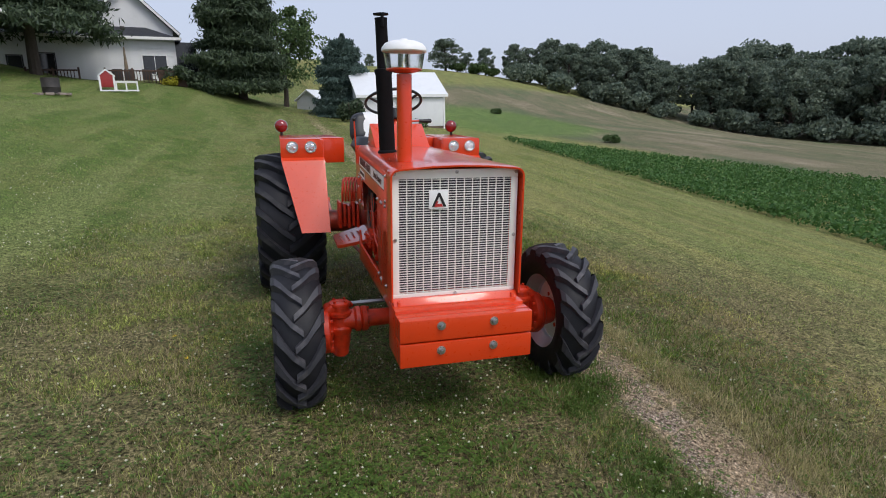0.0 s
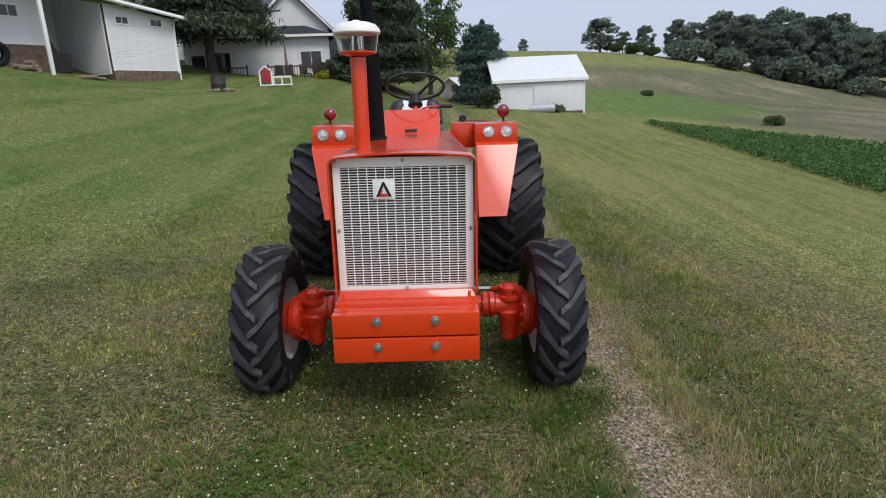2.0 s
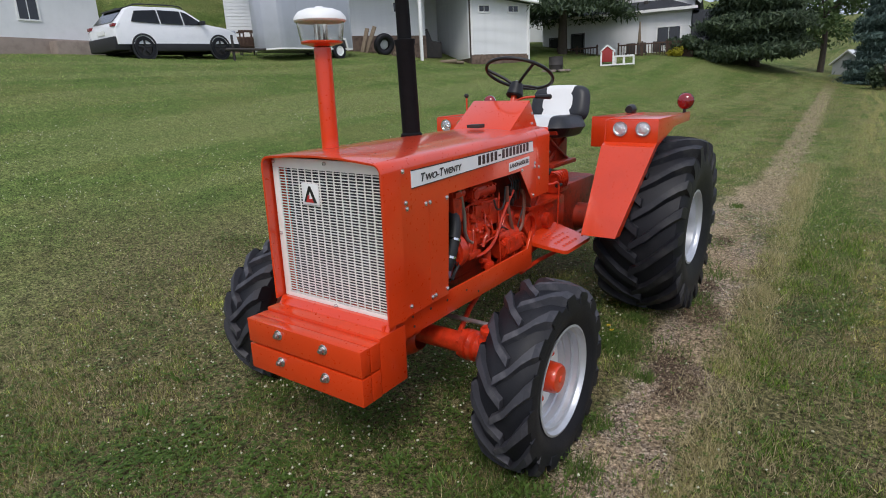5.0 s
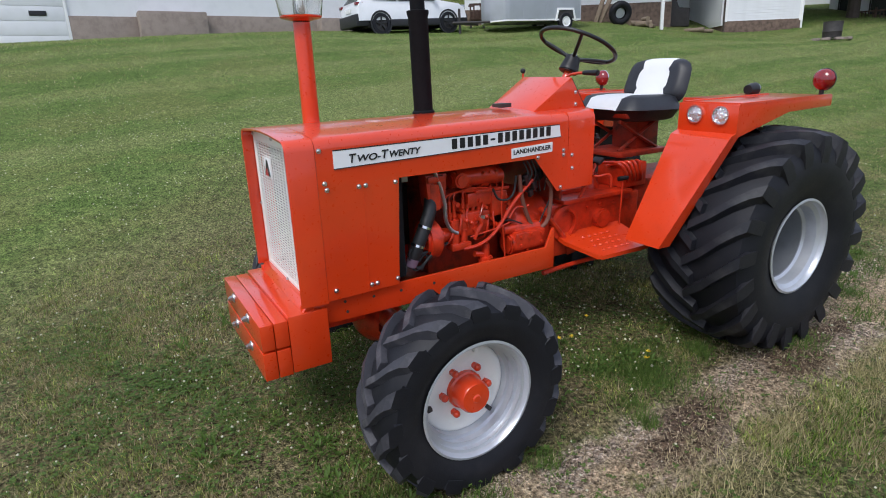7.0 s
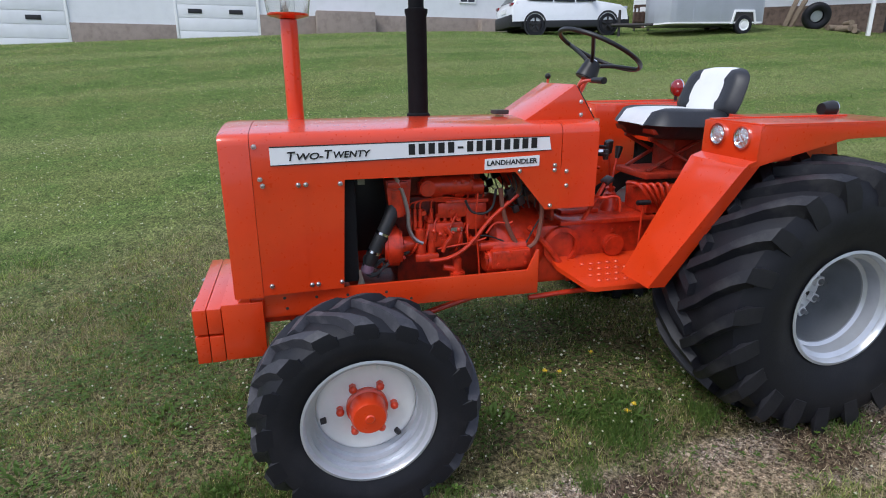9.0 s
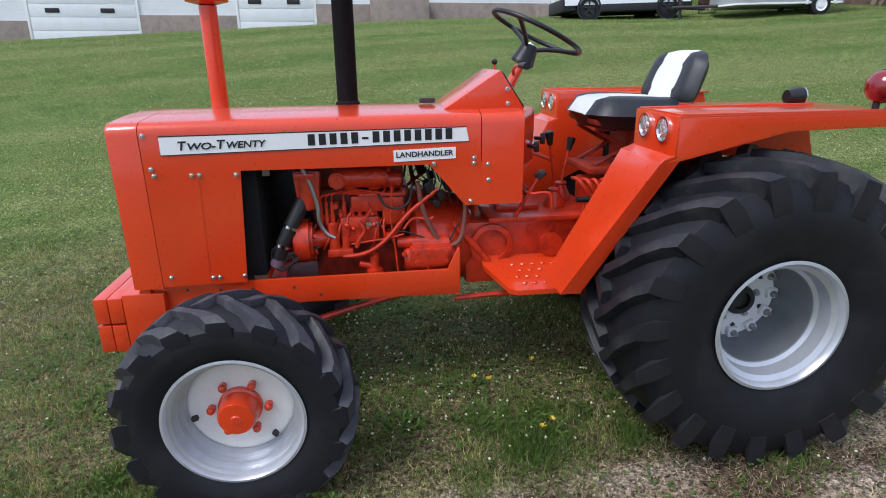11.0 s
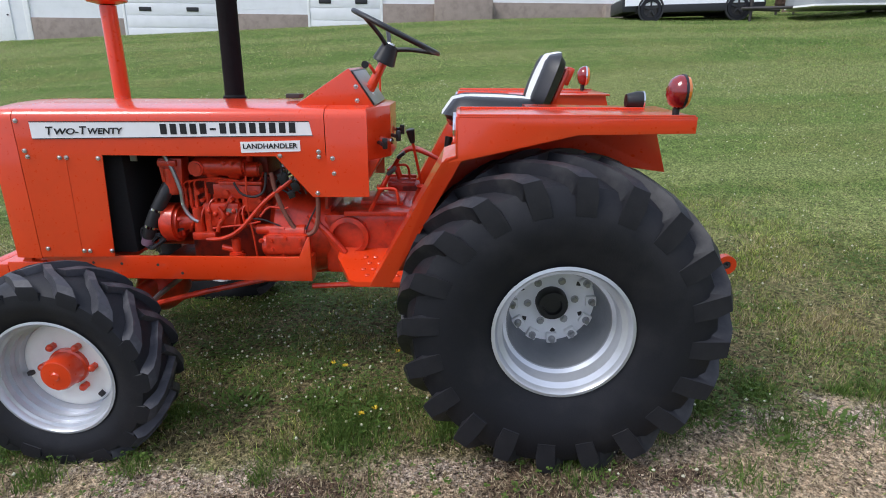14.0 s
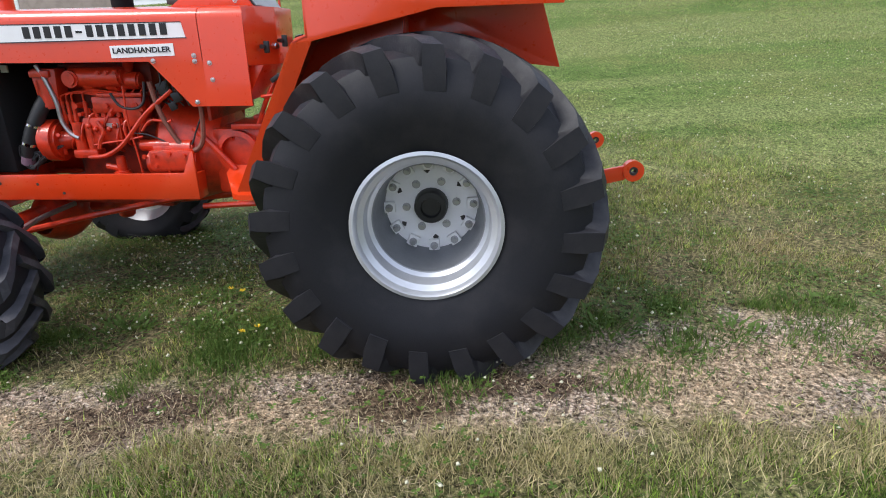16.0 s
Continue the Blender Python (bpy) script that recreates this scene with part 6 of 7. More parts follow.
part("main_roof", prism([(3.0, 3.75), (6.2, 6.4), (9.4, 3.75), (9.4, 3.9), (6.2, 6.55), (3.0, 3.9)], "x", -13.3, -2.5), SHINGLE, house, "grey main roof", None, HM)
part("fascia", box(-9.7, 0.35, -0.56, -0.5, 2.86, 3.03), WHITE, house, "", None, HM)
part("corner_porch", box(0, 1.3, 1.0, 4.0, -0.8, 2.9), DARKGLASS, house, "dark glazed side porch", None, HM)
for k in range(3):
    part("porch_frame", box(1.28, 1.36, 1.0 + k * 1.4, 1.12 + k * 1.4, -0.8, 2.95), WHITE, house, "", None, HM)
window(-1.95, -0.6, 0.85, 1.95, house, HM @ pose(0, -0.02, 0), bars=1)
window(-7.4, -6.6, 0.1, 1.95, house, HM @ pose(0, -0.02, 0), BLACK, bars=0)
window(-8.9, -8.2, 0.9, 1.8, house, HM @ pose(0, -0.02, 0), BLACK, bars=0)
deck = thing("wooden_deck", "dark stained timber deck with railings behind the house", "deck", HM)
part("platform", box(-4.0, 0.3, -2.4, -0.03, -0.45, 0.0, 0.02), DARKWOOD, deck)
part("platform", box(-7.8, -5.2, -2.0, -0.03, -0.45, 0.0, 0.02), DARKWOOD, deck)
for a, b in ((-4.0, -1.2), (-7.8, -5.3)):
    part("rail", box(a, b, -2.42, -2.34, 0.85, 0.93, 0.01), DARKWOOD, deck)
    part("rail", box(a, b, -2.40, -2.36, 0.1, 0.16, 0.01), DARKWOOD, deck)
    for k in range(int((b - a) / 0.16)):
        part("baluster", box(a + 0.16 * k, a + 0.16 * k + 0.04, -2.40, -2.36, 0.12, 0.88), DARKWOOD, deck, "", None)
    for k in range(3):
        xx = a + (b - a) * k / 2
        part("deck_post", box(xx - 0.05, xx + 0.05, -2.43, -2.33, -0.45, 1.05, 0.01), DARKWOOD, deck)
part("deck_screen", box(-1.2, 0.3, -2.45, -2.35, -0.4, 0.95, 0.01), DARKWOOD, deck, "boarded deck screen")
for k, xx in enumerate((-3.4, -2.7, -1.7)):
    ch = thing("deck_chair", "dark deck chair standing on the timber deck", "chair", HM @ pose(xx, -1.5, 0, 0, 0, 15 * k), "chairs on the deck")
    part("chair_seat", box(-0.28, 0.28, -0.28, 0.28, 0.4, 0.46, 0.02), SOILDARK, ch)
    part("chair_back", box(-0.28, 0.28, 0.24, 0.3, 0.46, 1.05, 0.02), SOILDARK, ch)
    for sx in (-0.25, 0.25):
        for sy in (-0.25, 0.25):
            part("leg", box(sx - 0.02, sx + 0.02, sy - 0.02, sy + 0.02, 0, 0.42), SOILDARK, ch, "", None)
um = thing("closed_parasol", "closed pale parasol standing on the deck", "parasol", HM @ pose(-2.9, -1.2, 0))
part("pole", rod((0, 0, 0), (0, 0, 1.0), 0.025), TIMBER, um)
part("folded_canopy", rod((0, 0, 0.9), (0, 0, 2.3), 0.12, 0.04), TIMBER, um)

# red and white chicken coop on the lawn
cz = land(-8.6, 29.8)
coop = thing("chicken_coop", "small red and white coop with a run on the lawn", "coop", pose(-8.75, 29.7, cz, 0, 0, 12) @ Matrix.Scale(0.68, 4))
own = prism([(0, 0.3), (0.95, 0.3), (0.95, 1.05), (0.47, 1.45), (0, 1.05)], "y", 0, 0.9, 0.01)
part("house_box", own, REDWOOD, coop, "red painted coop box")
for a, b in (((-0.04, 0.3), (0.08, 1.0)), ((0.87, 0.3), (0.99, 1.0))):
    part("corner_board", box(a[0], b[0], -0.03, 0.02, 0.0, 1.05), WHITE, coop, "", None)
part("gable_trim", prism([(-0.08, 1.0), (0.47, 1.45), (1.03, 1.0), (1.03, 1.12), (0.47, 1.58), (-0.08, 1.12)], "y", -0.06, 0.95), WHITE, coop, "white roof edge", None)
part("sill", box(-0.05, 2.5, -0.04, 0.04, 0.0, 0.1), WHITE, coop, "", None)
part("top_rail", box(0.95, 2.45, -0.04, 0.04, 0.62, 0.72), WHITE, coop, "", None)
part("top_rail", box(0.95, 2.45, 0.86, 0.94, 0.62, 0.72), WHITE, coop, "", None)
for xx in (1.0, 1.65, 2.38):
    for yy in (-0.03, 0.87):
        part("run_post", box(xx, xx + 0.08, yy, yy + 0.07, 0.0, 0.7), WHITE, coop, "", None)
part("run_end", box(2.38, 2.46, 0.0, 0.9, 0.62, 0.72), WHITE, coop, "", None)

# smoking fire ring
fz = land(-9.9, 26.4)
pit = thing("fire_barrel", "rusty dark fire drum on a ring of stones", "fire pit", pose(-9.9, 26.4, fz) @ Matrix.Scale(0.85, 4))
part("drum", lathe([(0.12, 0.0), (0.1, 0.4), (0.35, 0.41), (0.38, 0.43), (0.42, 0.41), (0.85, 0.42), (0.85, 0.4), (0.2, 0.38), (0.2, 0.0)], "z", 24), SOILDARK, pit, "rusty dark drum")
for k in range(9):
    a = 2 * math.pi * k / 9
    part("ring_stone", box(-0.18, 0.18, -0.1, 0.1, 0, 0.12, 0.03), STONE, pit, "", 35, pose(0.75 * math.cos(a), 0.75 * math.sin(a), -0.02, 0, 0, math.degrees(a) + 90))

# white barn down the lane
barn = thing("white_barn", "low white barn with white tin roof", "barn")
BM = pose(9.9, 33.1, 0.95, 0, 0, 1)
part("wall", prism([(0.0, -0.5), (0.0, 2.05), (2.6, 3.42), (5.2, 2.05), (5.2, -0.5)], "x", -5.45, 0.0), SIDING, barn, "white board wall", None, BM)
own = prism([(-0.18, 1.95), (2.6, 3.45), (2.6, 3.55), (-0.2, 2.06)], "x", -5.65, 0.22)
prism([(5.38, 1.95), (2.6, 3.45), (2.6, 3.55), (5.4, 2.06)], "x", -5.65, 0.22, bm=own)
part("roof", own, TINROOF, barn, "white tin roof", None, BM)
part("sliding_door", box(-3.1, -0.08, -0.05, 0.0, 0.1, 1.86, 0.008), SIDING, barn, "white board sliding door", 35, BM)
part("door_track", box(-5.0, -0.1, -0.09, -0.05, 1.84, 1.9, 0.005), TRAILERGREY, barn, "", 35, BM)
part("base_course", box(-5.46, 0.01, -0.03, 0.0, -0.5, 0.12), FOOTING, barn, "dark stained base", None, BM)
part("eave_trim", box(-5.65, 0.22, -0.24, -0.2, 1.9, 2.07), WHITE, barn, "", None, BM)
for xx in (-5.47, 0.0):
    part("corner_board", box(xx - 0.05, xx + 0.06, -0.06, 0.0, -0.4, 2.0), WHITE, barn, "", None, BM)
tagged(finish("grey_culvert", rod((0, 0, 0), (1.5, 0, 0), 0.28, seg=16), TRAILERGREY, smooth=40, m=pose(6.3, 31.8, land(7, 31.8) + 0.18, 0, 0, -8)), "grey pipe lying before the barn", "pipe")

# small grey shed beyond the spruce
hut = thing("grey_hut", "small grey tin-roofed hut beside the spruce", "hut", pose(1.35, 44.0, land(1.35, 44.0) - 0.35, 0, 0, -30) @ Matrix.Scale(0.75, 4))
part("wall", prism([(0, 0), (2.4, 0), (2.4, 1.3), (1.2, 2.2), (0, 1.3)], "y", 0, 3.0), TRAILERGREY, hut, "", None)
part("roof", prism([(-0.2, 1.2), (1.2, 2.25), (2.6, 1.2), (2.6, 1.3), (1.2, 2.37), (-0.2, 1.3)], "y", -0.2, 3.2), TINROOF, hut, "", None)

# white off-road car
CM = pose(-18.62, 11.15, (land(-17.74, 9.39) + land(-17.65, 12.56)) / 2, 0, -2.0, 88) @ Matrix.Diagonal((1.03, 1.05, 1.06, 1))
car = thing("suv_car", "white sport utility car with black lower cladding parked on the grass", "car", CM)
body_side = [(-2.28, 0.48), (-2.3, 0.95), (-2.2, 1.12), (-2.12, 1.2), (-1.75, 1.58), (-1.5, 1.66), (0.0, 1.68), (0.35, 1.6), (1.0, 1.16), (1.95, 1.02), (2.2, 0.85), (2.28, 0.5)]
own = bmesh.new()
rows = []
for yy, sq in ((-0.93, 0.0), (-0.9, 0.6), (-0.7, 1.0), (0.7, 1.0), (0.9, 0.6), (0.93, 0.0)):
    tum = []
    for px_, pz in body_side:
        up = max(0, pz - 1.1) / 0.6
        tum.append(own.verts.new((px_ * (0.985 + 0.015 * sq), yy * (1 - 0.22 * up), pz - (1 - sq) * 0.05 * (pz > 1))))
    rows.append(tum)
for a, b in zip(rows, rows[1:]):
    for i in range(len(a) - 1):
        own.faces.new((a[i], a[i + 1], b[i + 1], b[i]))
    own.faces.new((a[-1], a[0], b[0], b[-1]))
own.faces.new(rows[0][::-1])
own.faces.new(rows[-1])
part("body", own, CARWHITE, car, "white car body", 50)
for sy in (-1, 1):
    def pane(pts, sy=sy):
        own = bmesh.new()
        vs = [own.verts.new((px_, sy * (0.945 - 0.2 * max(0, pz - 1.08) / 0.6), pz)) for px_, pz in pts]
        own.faces.new(vs)
        bmesh.ops.solidify(own, geom=own.faces[:], thickness=0.012)
        return own
    part("side_window", pane([(-1.72, 1.16), (-1.5, 1.5), (-0.75, 1.55), (-0.75, 1.12)]), DARKGLASS, car, "", None)
    part("side_window", pane([(-0.7, 1.12), (-0.7, 1.55), (0.1, 1.54), (0.1, 1.1)]), DARKGLASS, car, "", None)
    part("side_window", pane([(0.15, 1.1), (0.15, 1.53), (0.35, 1.48), (0.88, 1.12)]), DARKGLASS, car, "", None)
    part("sill_cladding", box(-1.0, 1.0, sy * 0.9 - 0.06, sy * 0.9 + 0.06, 0.26, 0.5, 0.03), CARBLACK, car, "black sill cladding")
    part("roof_rail", tube([(-1.5, sy * 0.62, 1.66), (-1.2, sy * 0.63, 1.73), (0.1, sy * 0.63, 1.73), (0.35, sy * 0.62, 1.64)], 0.02), CARBLACK, car)
    for wx in (-1.42, 1.42):
        part("arch_cladding", lathe([(-0.05, 0.37), (-0.05, 0.43), (0.045, 0.43), (0.045, 0.37)], "y", 32, m=pose(wx, sy * 0.9, 0.38), closed=True), CARBLACK, car, "black wheel arch")
        wh = part("wheel", lathe([(-0.1, 0.24), (-0.1, 0.34), (-0.06, 0.365), (0.06, 0.365), (0.1, 0.34), (0.1, 0.24)], "y", 32, m=pose(wx, sy * 0.86, 0.36)), RUBBER, car, "black tyre")
        part("rim", lathe([(-0.09, 0.25), (0.09, 0.25)], "y", 24, m=pose(wx, sy * 0.86, 0.36)), CARBLACK, wh)
        for k in range(5):
            a = 2 * math.pi * k / 5
            part("rim_spoke", box(-0.03, 0.03, -0.01, 0.01, 0, 0.25, 0.005), CARBLACK, wh, "", 35, pose(wx, sy * 0.95, 0.36, 0, math.degrees(a), 0))
        part("rim_backing", rod((wx, sy * 0.80, 0.36), (wx, sy * 0.9, 0.36), 0.24, seg=24), SOILDARK, wh)
part("rear_bumper", box(-2.36, -1.85, -0.88, 0.88, 0.3, 0.72, 0.06), CARBLACK, car, "black rear bumper")
part("front_bumper", box(1.85, 2.34, -0.88, 0.88, 0.28, 0.62, 0.06), CARBLACK, car, "black front bumper")
part("underbody", box(-1.9, 1.9, -0.8, 0.8, 0.25, 0.55), SOILDARK, car, "", None)
own = prism([(-2.2, 1.16), (-1.8, 1.54), (-1.77, 1.53), (-2.17, 1.14)], "y", -0.62, 0.62)
part("rear_window", own, DARKGLASS, car, "", None)
part("rear_spoiler", prism([(-1.85, 1.58), (-1.5, 1.68), (-1.5, 1.63), (-1.86, 1.53)], "y", -0.6, 0.6), CARBLACK, car, "", None)
for sy in (-1, 1):
    part("tail_lamp", box(-2.31, -2.05, sy * 0.78 - 0.12, sy * 0.78 + 0.12, 1.0, 1.1, 0.02), REDLENS, car, "red tail lamp")
    part("head_lamp", box(1.98, 2.24, sy * 0.68 - 0.18, sy * 0.68 + 0.18, 0.84, 0.96, 0.02), CHROME, car, "clear head lamp")
    part("wing_mirror", box(0.72, 0.86, sy * 1.02 - 0.09, sy * 1.02 + 0.09, 1.1, 1.24, 0.03), CARBLACK, car)
part("plate", box(-2.325, -2.30, -0.24, 0.24, 0.8, 0.92), WHITE, car, "pale plate", None)

# grey box trailer
TM = pose(-16.85, 16.1, land(-15.9, 16.6) - 0.03, 0, -1, 84.7)
trailer = thing("cargo_trailer", "grey enclosed box trailer with white frame and wheel trim", "trailer", TM)
PLAN = [(1.92, -0.95), (1.92, 0.95), (-1.55, 0.95), (-1.75, 0.9), (-2.1, 0.35), (-2.15, 0.0), (-2.1, -0.35), (-1.75, -0.9), (-1.55, -0.95)]
part("box_body", prism(PLAN, "z", 0.45, 2.8, 0.03), TRAILERGREY, trailer, "grey sheet-metal box with pointed nose", 30)
part("frame_trim", prism([(1.0 * a, 1.02 * b) for a, b in PLAN], "z", 0.39, 0.448), WHITE, trailer, "white frame trim", None)
part("roof_edge", prism([(1.0 * a, 1.02 * b) for a, b in PLAN], "z", 2.78, 2.86), TINROOF, trailer, "white roof edge", None)
part("corner_trim", box(1.9, 1.94, -0.97, -0.92, 0.4, 2.82, 0.01), TRAILERGREY, trailer)
for xx in (-0.9, 0.2):
    part("seam", box(xx, xx + 0.03, -0.957, -0.95, 0.45, 2.76), TRAILERGREY, trailer, "", None)
part("wheel_arch", prism([(0.62, 0.36), (0.75, 0.86), (1.55, 0.86), (1.68, 0.36), (1.6, 0.36), (1.5, 0.78), (0.8, 0.78), (0.7, 0.36)], "y", -1.0, -0.9, 0.01), WHITE, trailer, "white wheel arch")
part("wheel_well", prism([(0.7, 0.36), (0.8, 0.79), (1.5, 0.79), (1.6, 0.36)], "y", -0.96, -0.6), SOILDARK, trailer, "", None)
for sy in (-0.92, 0.92):
    wh = part("wheel", lathe([(-0.09, 0.2), (-0.09, 0.32), (-0.06, 0.345), (0.06, 0.345), (0.09, 0.32), (0.09, 0.2)], "y", 28, m=pose(1.15, sy, 0.34)), RUBBER, trailer, "black trailer tyre")
    part("rim", lathe([(-0.095, 0.205), (-0.07, 0.19), (-0.05, 0.1), (-0.09, 0.09), (-0.09, 0.0)], "y", 24, m=pose(1.15, sy, 0.34)), WHITE, wh, "white spoked rim")
own = tube([(-2.2, -0.5, 0.40), (-3.6, 0, 0.43)], 0.05, steps=1)
tube([(-2.2, 0.5, 0.40), (-3.6, 0, 0.43)], 0.05, bm=own, steps=1)
part("drawbar", own, SOILDARK, trailer)
part("jack", rod((-3.3, 0, 0.02), (-3.3, 0, 0.95), 0.05), SOILDARK, trailer)
part("brand_bar", box(-1.5, -1.1, -0.958, -0.953, 2.42, 2.5), BLACK, trailer, "", None)
bin_ = thing("wire_burn_cage", "dark metal crate standing behind the trailer hitch", "crate", pose(-18.82, 14.81, land(-18.82, 14.81), 0, 0, 60) @ Matrix.Scale(0.85, 4))
part("crate_body", box(-0.36, 0.36, -0.31, 0.31, 0.35, 0.8, 0.02), DARKWOOD, bin_)
for k in range(5):
    part("slat", box(-0.4 + 0.18 * k, -0.32 + 0.18 * k, -0.37, -0.33, 0.35, 1.15, 0.006), DARKWOOD, bin_)
for zz in (0.4, 1.08):
    for yy in (-0.35, 0.33):
        part("rail", box(-0.42, 0.42, yy - 0.02, yy + 0.02, zz, zz + 0.08, 0.006), DARKWOOD, bin_)
part("tag", box(-0.15, 0.1, -0.385, -0.375, 0.85, 1.05), WHITE, bin_, "", None)
for sx in (-0.33, 0.33):
    for sy in (-0.3, 0.3):
        part("leg", box(sx - 0.03, sx + 0.03, sy - 0.03, sy + 0.03, 0, 0.4), SOILDARK, bin_, "", None)


# ---- trees and hedges ----
def leaves(points, normals, size, rng, droop=0.0, slim=0.38):
    """Small pointed leaf clumps: two triangles each, at the points."""
    n = len(points)
    d = rng.normal(size=(n, 3))
    d[:, 2] -= droop
    d /= np.linalg.norm(d, axis=1)[:, None]
    e = np.cross(d, rng.normal(size=(n, 3)))
    e /= np.linalg.norm(e, axis=1)[:, None] + 1e-9
    s = size * (0.6 + 0.8 * rng.rand(n))[:, None]
    v = np.stack([points - d * s * 0.5, points + e * s * slim, points + d * s * 0.6, points - e * s * slim], 1).reshape(-1, 3)
    k = np.arange(n)[:, None] * 4
    t = np.concatenate([k + np.array([[0, 1, 2]]), k + np.array([[0, 2, 3]])], 0)
    return v, t


def leaf_mesh(name, v, t, material):
    me = bpy.data.meshes.new(name)
    me.from_pydata(v.tolist(), [], t.tolist())
    me.materials.append(material)
    return me


def broad_tree(height, spread, seed, count, leaf, label, trunk_h=0.3, material=None, name="tree"):
    rng = np.random.RandomState(seed)
    root = thing(name, label, "tree")
    own = tube([(0, 0, -0.3), (0.1, 0.05, height * 0.25), (-0.05, 0.1, height * 0.55), (0.05, 0, height * 0.8)], height * 0.03, seg=8, r_end=height * 0.006)
    tips = []
    for k in range(9):
        a = 2 * math.pi * k / 9 + rng.rand()
        z0 = height * (trunk_h * 0.8 + 0.4 * rng.rand())
        r = spread * (0.45 + 0.4 * rng.rand())
        tip = Vector((r * math.cos(a), r * math.sin(a), z0 + height * (0.12 + 0.2 * rng.rand())))
        tube([(0, 0, z0), (tip.x * 0.5, tip.y * 0.5, (z0 + tip.z) / 2 - 0.1), tip], height * 0.011, bm=own, seg=5, steps=3, r_end=0.02)
        tips.append(tip)
    part("trunk", own, BARK, root)
    lobes = []
    for k in range(60):
        z = height * (trunk_h + (0.97 - trunk_h) * rng.rand() ** 0.9)
        u = (z / height - trunk_h) / (1 - trunk_h)
        reach = spread * math.sin(math.pi * (0.12 + 0.86 * u)) ** 0.6
        a, r = 2 * math.pi * rng.rand(), reach * (0.35 + 0.6 * rng.rand())
        lobes.append((r * math.cos(a), r * math.sin(a), z, spread * (0.13 + 0.17 * rng.rand())))
    for t in tips:
        lobes.append((t.x, t.y, t.z, spread * 0.22))
    pts = []
    for x, y, z, r in lobes:
        m = int(count / len(lobes))
        d = rng.normal(size=(m, 3))
        d /= np.linalg.norm(d, axis=1)[:, None]
        q = d * (r * (0.55 + 0.5 * rng.rand(m)))[:, None]
        q[:, 2] *= 0.75
        pts.append(q + np.array([x, y, z]))
    v, t = leaves(np.concatenate(pts), None, leaf, rng)
    ob = new("crown", leaf_mesh("crown", v, t, material or LEAF))
    ob.parent = root
    return root


def conifer(height, spread, seed, tiers, per, leaf, label, material, clear=0.08, name="spruce_tree", taper=1.0, droop=0.35, skew=0.0):
    """A needle tree: whorls of drooping boughs, each bough hung with needle clumps."""
    rng = np.random.RandomState(seed)
    root = thing(name, label, "tree")
    part("trunk", tube([(0, 0, -0.3), (0.04, 0, height * 0.5), (0, 0, height * 0.98)], height * 0.028, seg=10, r_end=0.02), BARK, root)
    pts = []
    for k in range(tiers):
        u = k / (tiers - 1)
        z = height * (clear + (1 - clear) * u)
        reach = spread * (1 - u) ** taper * (0.7 + 0.5 * rng.rand()) + 0.12
        boughs = max(5, int(11 * (1 - 0.5 * u)))
        for b in range(boughs):
            a = 2 * math.pi * (b + rng.rand()) / boughs
            r = reach * (0.75 + 0.35 * rng.rand()) * (1 + skew * math.cos(a))
            s = rng.rand(per) ** 0.6
            wob = rng.normal(size=per) * 0.16 * r * (0.3 + s)
            x = r * s * math.cos(a) - wob * math.sin(a)
            y = r * s * math.sin(a) + wob * math.cos(a)
            zz = z - droop * r * s + 0.12 * r * s ** 3 + rng.normal(size=per) * 0.03 * spread - 0.1 * spread * rng.rand(per) * s
            pts.append(np.stack([x, y, np.maximum(zz, 0.15)], 1))
    v, t = leaves(np.concatenate(pts), None, leaf, rng, 0.8, 0.13)
    ob = new("crown", leaf_mesh("crown", v, t, material))
    ob.parent = root
    return root


def plant(ob, x, y, turn=0.0, sink=0.05, scale=1.0):
    ob.matrix_basis = pose(x, y, land(x, y) - sink, 0, 0, turn) @ Matrix.Scale(scale, 4)
    return ob


plant(conifer(5.15, 2.2, 3, 26, 420, 0.24, "dense blue-green spruce beside the barn", SPRUCELEAF, 0.02, taper=0.38, droop=0.25), 4.1, 36.6)
plant(conifer(11.2, 3.05, 5, 26, 620, 0.3, "big dark needle tree beside the farmhouse", PINELEAF, 0.12, "yew_tree", 0.6), -2.35, 37.4)
plant(conifer(9.8, 2.9, 8, 20, 480, 0.3, "dark needle tree with bare lower trunk by the shed", PINELEAF, 0.36, "pine_tree", 0.6, 0.55, 0.05), -12.6, 33.6, 0, 0.05, 1.17)
plant(broad_tree(7.5, 3.2, 12, 9000, 0.2, "light green leafy tree beside the farmhouse", 0.25), 0.6, 46.0)
plant(broad_tree(8.5, 3.4, 13, 9000, 0.2, "leafy tree behind the farmhouse", 0.25), -14.5, 52.0)
plant(broad_tree(8.0, 3.6, 14, 9000, 0.2, "leafy tree behind the lean-to shed", 0.2), -22.0, 44.0)


